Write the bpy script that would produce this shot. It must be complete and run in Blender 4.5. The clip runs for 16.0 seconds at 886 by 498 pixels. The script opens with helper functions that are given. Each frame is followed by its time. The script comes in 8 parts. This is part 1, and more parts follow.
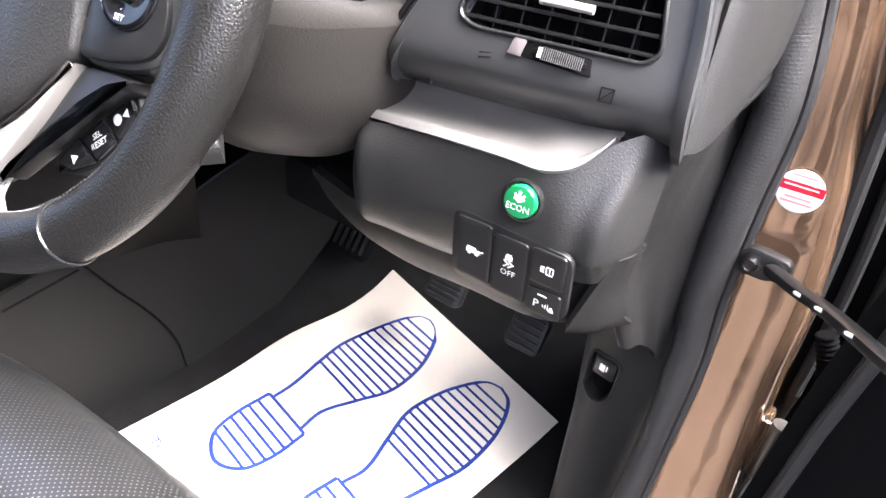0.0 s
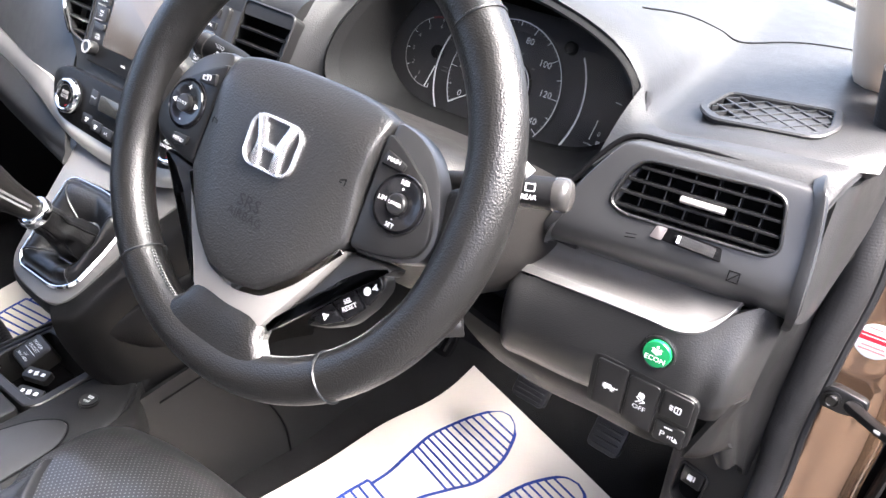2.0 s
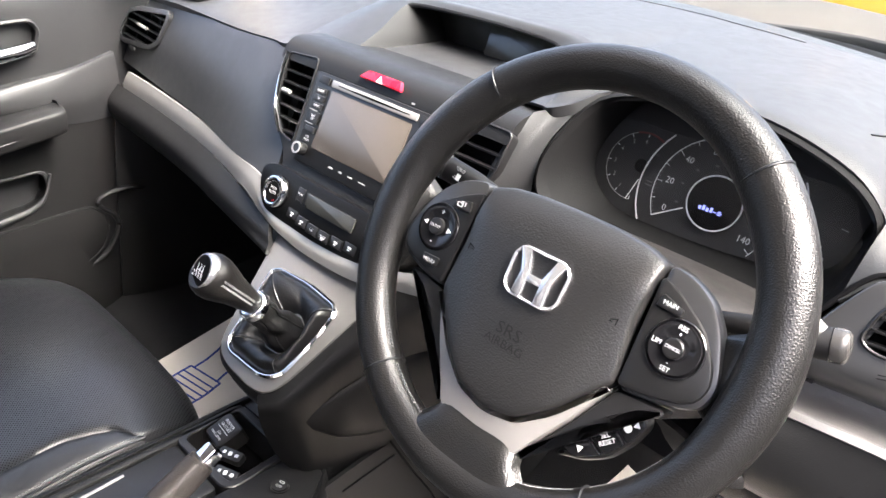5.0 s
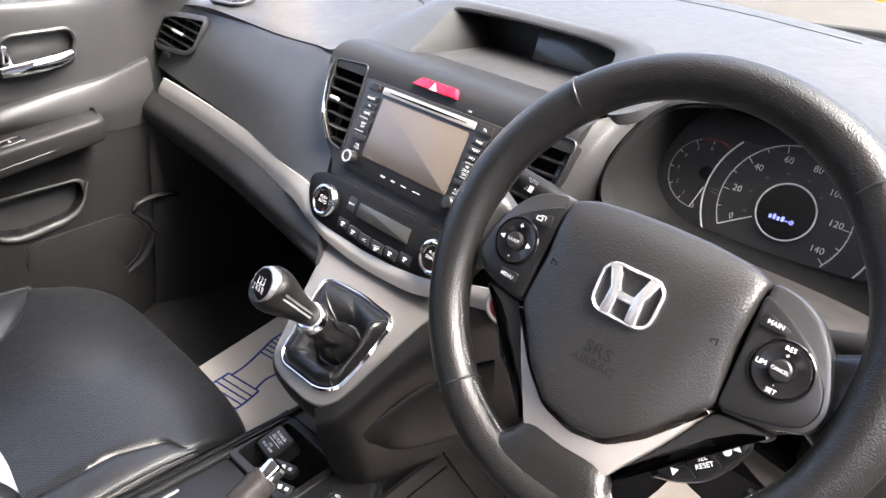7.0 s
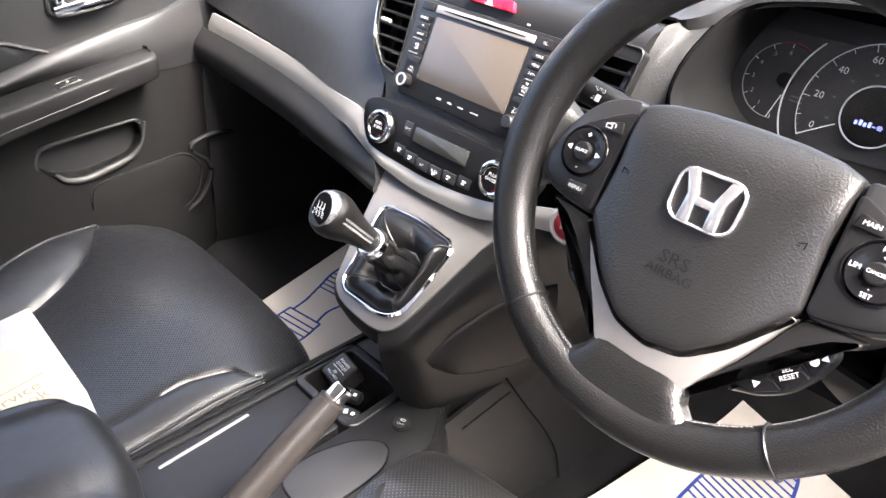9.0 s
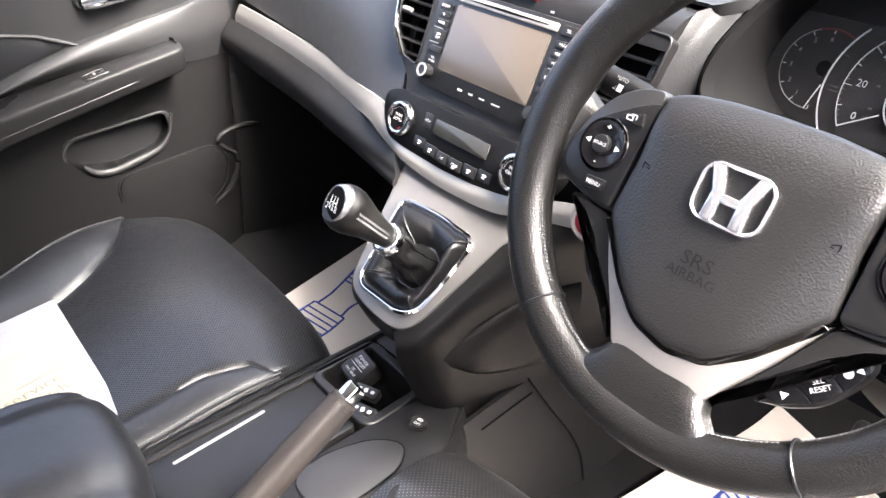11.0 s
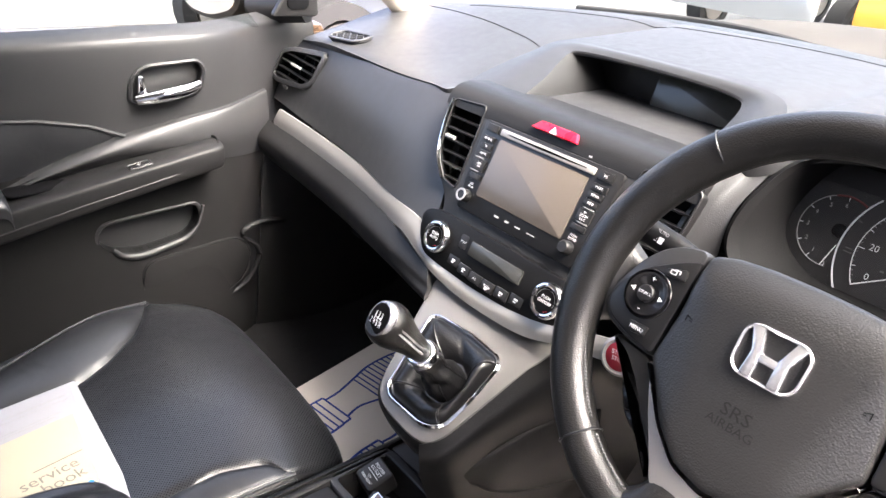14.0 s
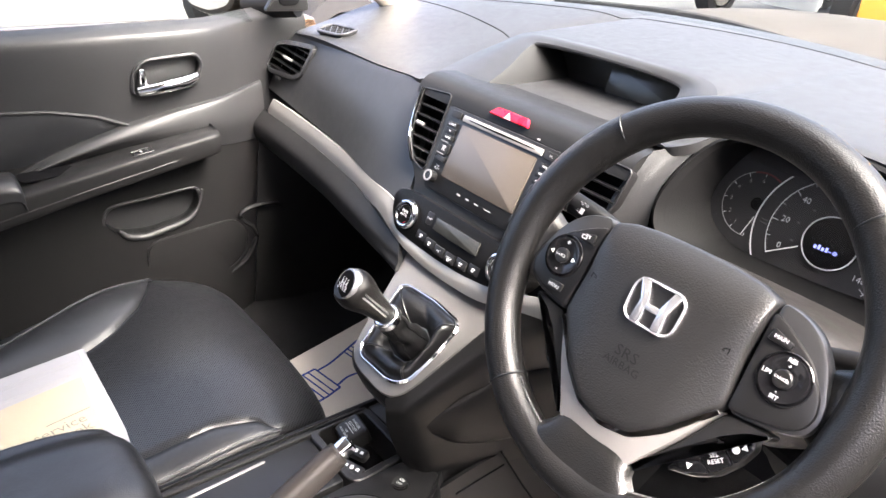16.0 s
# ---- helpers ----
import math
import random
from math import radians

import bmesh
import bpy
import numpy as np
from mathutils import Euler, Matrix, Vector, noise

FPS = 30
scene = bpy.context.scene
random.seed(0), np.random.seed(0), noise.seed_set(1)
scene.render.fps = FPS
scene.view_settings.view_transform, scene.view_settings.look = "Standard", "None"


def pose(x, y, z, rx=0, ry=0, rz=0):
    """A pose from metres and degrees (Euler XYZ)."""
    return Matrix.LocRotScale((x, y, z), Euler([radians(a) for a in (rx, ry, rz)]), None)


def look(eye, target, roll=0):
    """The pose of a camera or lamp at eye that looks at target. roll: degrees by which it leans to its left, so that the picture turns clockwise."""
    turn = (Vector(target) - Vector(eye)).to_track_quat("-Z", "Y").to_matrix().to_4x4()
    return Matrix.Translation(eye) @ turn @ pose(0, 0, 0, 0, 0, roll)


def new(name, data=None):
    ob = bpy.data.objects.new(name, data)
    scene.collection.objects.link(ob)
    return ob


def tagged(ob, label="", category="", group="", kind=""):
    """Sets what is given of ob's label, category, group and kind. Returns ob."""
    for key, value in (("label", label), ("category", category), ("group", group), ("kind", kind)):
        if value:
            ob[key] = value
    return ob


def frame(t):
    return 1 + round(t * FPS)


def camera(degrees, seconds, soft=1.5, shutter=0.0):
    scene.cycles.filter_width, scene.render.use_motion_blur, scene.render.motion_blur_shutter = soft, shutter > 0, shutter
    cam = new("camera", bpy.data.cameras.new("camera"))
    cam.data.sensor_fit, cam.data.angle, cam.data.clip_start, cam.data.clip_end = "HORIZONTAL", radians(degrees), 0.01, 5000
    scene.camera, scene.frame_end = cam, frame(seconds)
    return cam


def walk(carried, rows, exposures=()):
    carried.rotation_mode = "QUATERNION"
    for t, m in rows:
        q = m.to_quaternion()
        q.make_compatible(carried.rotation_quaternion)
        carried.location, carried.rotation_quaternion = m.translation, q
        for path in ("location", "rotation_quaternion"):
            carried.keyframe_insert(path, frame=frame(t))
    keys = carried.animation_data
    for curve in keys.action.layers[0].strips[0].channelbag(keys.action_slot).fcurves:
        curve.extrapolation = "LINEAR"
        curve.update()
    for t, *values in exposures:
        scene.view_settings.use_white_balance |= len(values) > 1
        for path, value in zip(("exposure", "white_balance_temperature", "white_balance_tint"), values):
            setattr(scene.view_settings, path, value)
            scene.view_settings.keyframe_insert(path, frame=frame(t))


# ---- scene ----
from mathutils.bvhtree import BVHTree

cam = camera(63.15, 16.0)
PATH = [
    (0, (0.8237, -0.2208, 1.1248), (0.4998, 0.3335, 0.6475), 6.94),
    (0.5, (0.8152, -0.2440, 1.1493), (0.4985, 0.3206, 0.6793), 7.16),
    (1, (0.7949, -0.2709, 1.1533), (0.4696, 0.2974, 0.6937), 7.66),
    (1.5, (0.7730, -0.3019, 1.1846), (0.4302, 0.2697, 0.7422), 7.82),
    (2, (0.7587, -0.3414, 1.2317), (0.3925, 0.2315, 0.8103), 7.84),
    (2.5, (0.7595, -0.3774, 1.2659), (0.3706, 0.1921, 0.8604), 7.77),
    (3, (0.7455, -0.3942, 1.2703), (0.3367, 0.1684, 0.8749), 7.75),
    (3.5, (0.7337, -0.3948, 1.2671), (0.3113, 0.1600, 0.8749), 7.70),
    (4, (0.7189, -0.4010, 1.2668), (0.2824, 0.1451, 0.8780), 7.53),
    (4.5, (0.6899, -0.4145, 1.2756), (0.2397, 0.1248, 0.8930), 7.06),
    (5, (0.6462, -0.4168, 1.2716), (0.1847, 0.1180, 0.8960), 6.38),
    (7.5, (0.5914, -0.4449, 1.2717), (0.1208, 0.0772, 0.8897), 5.27),
    (8, (0.5908, -0.4417, 1.2657), (0.1170, 0.0630, 0.8648), 4.41),
    (8.5, (0.5850, -0.4490, 1.2523), (0.1097, 0.0334, 0.8265), 3.03),
    (11, (0.5791, -0.4144, 1.2334), (0.0736, 0.0181, 0.7891), 0.63),
    (11.5, (0.5745, -0.4199, 1.2415), (0.0628, 0.0314, 0.8237), 2.36),
    (12, (0.5669, -0.4381, 1.2673), (0.0503, 0.0296, 0.8745), 3.94),
    (12.5, (0.5573, -0.4557, 1.2669), (0.0360, 0.0212, 0.8916), 5.03),
    (13, (0.5512, -0.4666, 1.2689), (0.0246, 0.0128, 0.9045), 5.46),
    (13.5, (0.5508, -0.4709, 1.2717), (0.0197, 0.0084, 0.9137), 5.60),
    (14, (0.5598, -0.4725, 1.2789), (0.0212, 0.0007, 0.9238), 5.56),
    (14.5, (0.5882, -0.4694, 1.2866), (0.0407, -0.0074, 0.9305), 5.45),
    (15, (0.5987, -0.4845, 1.2898), (0.0440, -0.0325, 0.9321), 5.33),
    (15.5, (0.6194, -0.4916, 1.2808), (0.0652, -0.0419, 0.9193), 4.98),
    (16, (0.6720, -0.4819, 1.3092), (0.1286, -0.0236, 0.9423), 4.77),
]
walk(cam, [(t, look(eye, target, roll)) for t, eye, target, roll in PATH], [(0.0, 4.40, 6150, 10), (2.0, 4.36, 6200, 10), (5.0, 4.05, 6450, 9), (8.0, 4.22, 6500, 11), (11.0, 4.47, 6500, 11), (13.0, 4.20, 6550, 11), (16.0, 4.19, 6600, 11)])

# ---------------------------------------------------------------- light
world = bpy.data.worlds.new("sky")
scene.world = world
world.use_nodes = True
sky = world.node_tree.nodes.new("ShaderNodeTexSky")
sky.sky_type = "NISHITA"
sky.sun_disc = False
sky.sun_elevation, sky.sun_rotation = radians(57), radians(80)
sky.air_density, sky.dust_density, sky.ozone_density = 0.35, 7.0, 0.0
world.node_tree.links.new(sky.outputs[0], world.node_tree.nodes["Background"].inputs[0])
world.node_tree.nodes["Background"].inputs[1].default_value = 0.15
sun_lamp = bpy.data.lights.new("sun", "SUN")
sun_lamp.energy, sun_lamp.angle, sun_lamp.color = 0.85, radians(40), (0.98, 0.98, 1.0)
new("sun", sun_lamp).matrix_world = look((4.5, 0.8, 8.0), (0, 0, 1.0))


# ---------------------------------------------------------------- materials
def mat(name, colour, rough=0.5, metal=0.0, grain=0.0, size=800.0, kind="cells", vary=0.15, vary_size=9.0, coat=0.0, spec=0.4, rough_vary=0.08, fold=0.0, fold_size=14.0):
    """A node material: base colour that varies at a large scale, roughness wear, and a fine relief in metres."""
    m = bpy.data.materials.new(name)
    m.use_nodes = True
    nt = m.node_tree
    n, l = nt.nodes, nt.links
    b = n["Principled BSDF"]
    geo = n.new("ShaderNodeNewGeometry")
    big = n.new("ShaderNodeTexNoise")
    big.inputs["Scale"].default_value, big.inputs["Detail"].default_value = vary_size, 5
    l.new(geo.outputs["Position"], big.inputs["Vector"])
    mix = n.new("ShaderNodeMix")
    mix.data_type = "RGBA"
    mix.inputs[6].default_value = (*[c * (1 - vary) for c in colour], 1)
    mix.inputs[7].default_value = (*[min(1, c * (1 + vary)) for c in colour], 1)
    l.new(big.outputs["Fac"], mix.inputs[0])
    l.new(mix.outputs[2], b.inputs["Base Color"])
    fine = n.new("ShaderNodeTexNoise")
    fine.inputs["Scale"].default_value, fine.inputs["Detail"].default_value = 60, 4
    l.new(geo.outputs["Position"], fine.inputs["Vector"])
    rr = n.new("ShaderNodeMapRange")
    rr.inputs[3].default_value, rr.inputs[4].default_value = max(0.02, rough - rough_vary), min(1, rough + rough_vary)
    l.new(fine.outputs["Fac"], rr.inputs[0])
    l.new(rr.outputs[0], b.inputs["Roughness"])
    b.inputs["Metallic"].default_value = metal
    b.inputs["Coat Weight"].default_value = coat
    b.inputs["Specular IOR Level"].default_value = spec
    if grain:
        if kind == "cells":
            tex = n.new("ShaderNodeTexVoronoi")
            tex.feature = "SMOOTH_F1"
            out = tex.outputs["Distance"]
        else:
            tex = n.new("ShaderNodeTexNoise")
            tex.inputs["Detail"].default_value = 3
            out = tex.outputs["Fac"]
        tex.inputs["Scale"].default_value = size
        if kind == "brushed":
            mp = n.new("ShaderNodeMapping")
            mp.inputs["Scale"].default_value = (0.03, 1, 1)
            l.new(geo.outputs["Position"], mp.inputs[0])
            l.new(mp.outputs[0], tex.inputs["Vector"])
        else:
            l.new(geo.outputs["Position"], tex.inputs["Vector"])
        bump = n.new("ShaderNodeBump")
        bump.inputs["Strength"].default_value = 1.0
        bump.inputs["Distance"].default_value = grain
        l.new(out, bump.inputs["Height"])
        l.new(bump.outputs[0], b.inputs["Normal"])
        if fold:
            soft = n.new("ShaderNodeTexNoise")
            soft.inputs["Scale"].default_value, soft.inputs["Detail"].default_value, soft.inputs["Distortion"].default_value = fold_size, 2.5, 0.8
            l.new(geo.outputs["Position"], soft.inputs["Vector"])
            crease = n.new("ShaderNodeBump")
            crease.inputs["Strength"].default_value = 1.0
            crease.inputs["Distance"].default_value = fold
            l.new(soft.outputs["Fac"], crease.inputs["Height"])
            l.new(crease.outputs[0], bump.inputs["Normal"])
    return m


def perforated(name, colour, rough, pitch, hole, radius):
    """Leather with rows of pin holes, laid out on the plan of the seat."""
    m = mat(name, colour, rough, vary=0.1, rough_vary=0.02, grain=0.00001, size=900, kind="noise", fold=0.0016, fold_size=15)
    nt = m.node_tree
    n, l = nt.nodes, nt.links
    b = n["Principled BSDF"]
    geo = n.new("ShaderNodeNewGeometry")
    mp = n.new("ShaderNodeMapping")
    mp.inputs["Rotation"].default_value = (0, 0, radians(45))
    mp.inputs["Scale"].default_value = (1 / pitch, 1 / pitch, 0.0)
    mp.inputs["Location"].default_value = (0, 0, 0.5)
    l.new(geo.outputs["Position"], mp.inputs[0])
    fr = n.new("ShaderNodeVectorMath")
    fr.operation = "FRACTION"
    l.new(mp.outputs[0], fr.inputs[0])
    ln = n.new("ShaderNodeVectorMath")
    ln.operation = "DISTANCE"
    ln.inputs[1].default_value = (0.5, 0.5, 0.5)
    l.new(fr.outputs[0], ln.inputs[0])
    st = n.new("ShaderNodeMath")
    st.operation = "LESS_THAN"
    st.inputs[1].default_value = radius
    l.new(ln.outputs["Value"], st.inputs[0])
    old = b.inputs["Base Color"].links[0].from_socket
    mx = n.new("ShaderNodeMix")
    mx.data_type = "RGBA"
    l.new(st.outputs[0], mx.inputs[0])
    l.new(old, mx.inputs[6])
    mx.inputs[7].default_value = (hole, hole, hole, 1)
    l.new(mx.outputs[2], b.inputs["Base Color"])
    dull = n.new("ShaderNodeMapRange")
    dull.inputs[3].default_value, dull.inputs[4].default_value = 0.58, 0.10
    l.new(st.outputs[0], dull.inputs[0])
    l.new(dull.outputs[0], b.inputs["Specular IOR Level"])
    return m


def glow(name, colour, strength):
    m = bpy.data.materials.new(name)
    m.use_nodes = True
    b = m.node_tree.nodes["Principled BSDF"]
    b.inputs["Base Color"].default_value = (*colour, 1)
    b.inputs["Emission Color"].default_value = (*colour, 1)
    b.inputs["Emission Strength"].default_value = strength
    return m


def clear(name, tint=(0.95, 0.97, 0.96), rough=0.0, gloss=0.04):
    m = bpy.data.materials.new(name)
    m.use_nodes = True
    nt = m.node_tree
    tr, gl, mx = [nt.nodes.new(k) for k in ("ShaderNodeBsdfTransparent", "ShaderNodeBsdfGlossy", "ShaderNodeMixShader")]
    tr.inputs[0].default_value = (*tint, 1)
    gl.inputs["Roughness"].default_value = rough
    mx.inputs[0].default_value = gloss
    nt.links.new(tr.outputs[0], mx.inputs[1])
    nt.links.new(gl.outputs[0], mx.inputs[2])
    nt.links.new(mx.outputs[0], nt.nodes["Material Output"].inputs[0])
    return m


SOFT = mat("soft_dash_plastic", (0.0235, 0.0240, 0.0250), 0.45, grain=0.00022, size=650, spec=0.33)
SMOOTH = mat("smooth_dark_plastic", (0.0215, 0.0220, 0.0230), 0.42, grain=0.00008, size=1000, spec=0.4)
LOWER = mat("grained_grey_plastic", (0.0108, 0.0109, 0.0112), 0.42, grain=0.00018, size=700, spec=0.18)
# black plastic low on the door, darkened further for shade under the armrest
DOORLOW = mat("grained_shade_black_plastic", (0.0072, 0.0072, 0.0073), 0.42, grain=0.00018, size=700, spec=0.18)
PANEL = mat("satin_black_plastic", (0.0095, 0.0095, 0.0098), 0.35, grain=0.00004, size=1500, spec=0.38)
DEEP = mat("matt_black_plastic", (0.005, 0.005, 0.0055), 0.7, grain=0.0001, size=900, spec=0.02)
GLOSS = mat("gloss_black_plastic", (0.008, 0.008, 0.009), 0.14, vary=0.05)
COWL = mat("warm_grey_plastic", (0.0170, 0.0160, 0.0152), 0.44, grain=0.0002, size=750, spec=0.18)
SILVER = mat("silver_paint", (0.34, 0.327, 0.312), 0.38, metal=0.5, grain=0.00004, size=2500, kind="noise", vary=0.05)
# the same silver, made paler to offset the shade on the strip
STRIPSILVER = mat("silver_paint_shade_lift", (0.285, 0.276, 0.258), 0.38, metal=0.35, grain=0.00004, size=2500, kind="noise", vary=0.05)
BRUSHED = mat("scuffed_silver_paint", (0.205, 0.200, 0.196), 0.44, metal=0.6, grain=0.00022, size=700, kind="brushed", vary=0.2, vary_size=30, rough_vary=0.16)
DULL = mat("dull_silver_plastic", (0.20, 0.18, 0.18), 0.34, metal=0.5, vary=0.06)
GRIP = mat("worn_brown_black_grip", (0.022, 0.019, 0.017), 0.42, grain=0.0003, size=900, vary=0.25)
BADGE = mat("bright_badge_plating", (0.70, 0.70, 0.71), 0.24, metal=0.8, vary=0.03, rough_vary=0.04)
# bonnet: blurred grey reflections painted in as a dull, mottled colour
BONNETSHEEN = mat("bonnet_reflection_paint", (0.045, 0.040, 0.035), 0.6, vary=0.4, vary_size=7, spec=0.1)
CHROME = mat("chrome", (0.78, 0.78, 0.79), 0.08, metal=1.0, vary=0.03, rough_vary=0.03)
STEEL = mat("worn_steel", (0.32, 0.31, 0.30), 0.4, metal=1.0, grain=0.0003, size=300, kind="noise", vary=0.3, vary_size=40)
DARKSTEEL = mat("oily_dark_steel", (0.06, 0.058, 0.056), 0.36, metal=1.0, grain=0.0003, size=300, kind="noise", vary=0.3, vary_size=40)
LEATHER = mat("black_leather", (0.0105, 0.0113, 0.0128), 0.36, grain=0.00014, size=650, vary=0.12, fold=0.0022, fold_size=17, rough_vary=0.06, spec=0.52)
RIMHIDE = mat("grained_wheel_leather", (0.0075, 0.0073, 0.0071), 0.33, grain=0.00030, size=880, vary=0.15, rough_vary=0.05, spec=0.48)
BOOTHIDE = mat("soft_black_hide", (0.0034, 0.0034, 0.0036), 0.34, grain=0.0002, size=700, spec=0.40, fold=0.0007, fold_size=70)
PERF = perforated("perforated_leather", (0.008, 0.008, 0.0085), 0.29, 0.0042, 0.13, 0.19)
PERFINE = perforated("fine_perforated_leather", (0.0088, 0.0095, 0.0110), 0.31, 0.0034, 0.002, 0.24)
RUBBER = mat("black_rubber", (0.021, 0.021, 0.022), 0.52, grain=0.0004, size=500, kind="noise", spec=0.25)
CARPET = mat("black_carpet", (0.011, 0.011, 0.0115), 0.95, grain=0.003, size=700, kind="noise", vary=0.4, vary_size=20, spec=0.1)
PAPER = mat("cream_paper", (0.56, 0.520, 0.455), 0.8, grain=0.0002, size=300, kind="noise", vary=0.03, vary_size=6)
PAPER_W = mat("white_paper", (0.265, 0.265, 0.285), 0.6, vary=0.03, vary_size=14)
INK = mat("blue_ink", (0.010, 0.033, 0.21), 0.7, vary=0.25, vary_size=60)
PRINT = mat("white_print", (0.75, 0.75, 0.75), 0.5, vary=0.02)
GREYPRINT = mat("grey_print", (0.28, 0.28, 0.28), 0.5, vary=0.02)
RED = mat("red_plastic", (0.55, 0.012, 0.035), 0.28, vary=0.08, vary_size=25)
FADED = mat("faded_red_print", (0.62, 0.26, 0.26), 0.5, vary=0.05)
STALK = mat("matt_black_stalk", (0.007, 0.007, 0.0075), 0.5, spec=0.2)
GREEN = mat("green_metallic_button", (0.02, 0.30, 0.10), 0.25, metal=0.5, coat=0.5, vary=0.15, vary_size=60)
BRONZE = mat("bronze_car_paint", (0.30, 0.185, 0.115), 0.13, metal=0.75, coat=0.6, vary=0.14, vary_size=14, grain=0.00001, size=900, fold=0.006, fold_size=8)
# unlit screen: the beige it reflects is put into its base colour
SCREENSHEEN = mat("reflection_beige_screen", (0.074, 0.064, 0.055), 0.20, spec=0.5, vary=0.12, vary_size=7)
LCD = mat("grey_liquid_crystal", (0.030, 0.031, 0.029), 0.2, vary=0.3, vary_size=30)
# black face, its base lifted to imitate the veil of reflections on the lens
DIAL = mat("black_dial_face_veil", (0.027, 0.027, 0.0285), 0.45, vary=0.1, spec=0.2)
HEADCLOTH = mat("pale_headliner_cloth", (0.50, 0.49, 0.475), 0.9, grain=0.0006, size=900, kind="noise", vary=0.04)
PILLARTRIM = mat("beige_pillar_trim", (0.74, 0.66, 0.56), 0.6, grain=0.0003, size=900, vary=0.04)
CLEARGLASS = clear("window_glass", (0.87, 0.90, 0.885))
LENS = clear("dial_lens", (0.93, 0.93, 0.93), 0.25, 0.035)
HUBHIDE = mat("grained_airbag_vinyl", (0.0150, 0.0149, 0.0149), 0.37, grain=0.00028, size=750, vary=0.08, rough_vary=0.03, spec=0.55)
CONSOLE = mat("grained_black_console", (0.0042, 0.0042, 0.0043), 0.38, grain=0.00018, size=800, spec=0.15)
BINSKIN = mat("warm_black_panel", (0.0078, 0.0074, 0.0072), 0.44, grain=0.00018, size=650, spec=0.15)
DIALGREY = mat("dim_dial_print", (0.07, 0.07, 0.072), 0.5, vary=0.03)
DIMRED = mat("dim_red_print", (0.12, 0.02, 0.02), 0.5, vary=0.03)
CAPGREY = mat("worn_grey_stalk_end", (0.030, 0.029, 0.028), 0.22, grain=0.00012, size=1200, vary=0.2, vary_size=40)
DARKRED = mat("deep_red_plastic", (0.20, 0.008, 0.018), 0.3, vary=0.08, vary_size=25)
KNOBHIDE = mat("grained_knob_leather", (0.0060, 0.0056, 0.0053), 0.34, grain=0.0003, size=900, spec=0.24)
KNOBRING = mat("satin_grey_plating", (0.34, 0.335, 0.335), 0.24, metal=0.8, vary=0.05)
KNEE = mat("black_grained_soft_plastic", (0.0160, 0.0161, 0.0165), 0.36, grain=0.00022, size=900, spec=0.42)
# the same silver, darkened to offset strong windscreen light on the gear surround
SURROUND = mat("silver_paint_toplight_cut", (0.128, 0.124, 0.119), 0.40, metal=0.45, grain=0.00004, size=2500, kind="noise", vary=0.05)
SATIN = mat("satin_black_trim", (0.0240, 0.0245, 0.0255), 0.32, grain=0.00006, size=1300, spec=0.7)
# near-black plastic that carries the shade of the hood above the dials
THROAT = mat("hood_shade_black", (0.0065, 0.0065, 0.0067), 0.5, grain=0.0002, size=700, spec=0.05)
RIBGREY = mat("grey_wheel_ribs", (0.07, 0.07, 0.072), 0.4, vary=0.05)
THREAD = mat("grey_thread", (0.16, 0.16, 0.16), 0.8, vary=0.1)
BLUELIT = glow("lit_blue_digits", (0.30, 0.34, 1.0), 0.10)
PALELIT = mat("pale_dial_print", (0.62, 0.63, 0.65), 0.5, vary=0.03)
CREAM = mat("pale_yellow_card", (0.33, 0.300, 0.225), 0.6, vary=0.04, vary_size=12)
BOOKINK = mat("faded_grey_print", (0.145, 0.135, 0.115), 0.6, vary=0.02)
CONCRETE = mat("grey_tarmac", (0.075, 0.074, 0.072), 0.9, grain=0.004, size=60, kind="noise", vary=0.25, vary_size=1.5)
WHITECAR = mat("white_car_paint", (0.78, 0.79, 0.80), 0.3, coat=0.5, vary=0.02)
GREYCAR = mat("grey_car_paint", (0.32, 0.33, 0.34), 0.3, metal=0.5, coat=0.5, vary=0.05)
BLOCK = mat("blocker_wall_grey", (0.24, 0.24, 0.24), 0.9, grain=0.002, size=80, kind="noise", vary=0.2, vary_size=2)
ORANGE = mat("orange_car_paint", (0.75, 0.32, 0.03), 0.35, coat=0.4, vary=0.08)
BLUE = mat("blue_paint", (0.02, 0.18, 0.55), 0.4, vary=0.08)

# ---------------------------------------------------------------- building tools
PLACE = {}
INSIDE = Vector((0.45, -0.55, 1.25))  # shells are thickened away from here


def thing(name, at, label, category, group="", kind=""):
    ob = new(name)
    ob.empty_display_size = 0.05
    ob.location = at
    PLACE[ob.name] = Matrix.Translation(at)
    return tagged(ob, label, category, group, kind)


def finish(name, verts, faces, material, parent=None, label="", sharp=35, kind=""):
    me = bpy.data.meshes.new(name)
    me.from_pydata([tuple(v) for v in verts], [], faces)
    me.validate()
    bm = bmesh.new()
    bm.from_mesh(me)
    bmesh.ops.recalc_face_normals(bm, faces=bm.faces)
    bm.to_mesh(me)
    bm.free()
    me.polygons.foreach_set("use_smooth", [True] * len(me.polygons))
    me.set_sharp_from_angle(angle=radians(sharp))
    me.materials.append(material)
    ob = new(name, me)
    if parent is not None:
        ob.parent = parent
        ob.matrix_parent_inverse = PLACE.get(parent.name, Matrix()).inverted()
    return tagged(ob, label, kind=kind)


def at_frame(p, right, normal):
    """Local x along right, local z along normal."""
    z = Vector(normal).normalized()
    x = Vector(right)
    x = (x - z * x.dot(z)).normalized()
    y = z.cross(x)
    return Matrix(((x.x, y.x, z.x, p[0]), (x.y, y.y, z.y, p[1]), (x.z, y.z, z.z, p[2]), (0, 0, 0, 1)))


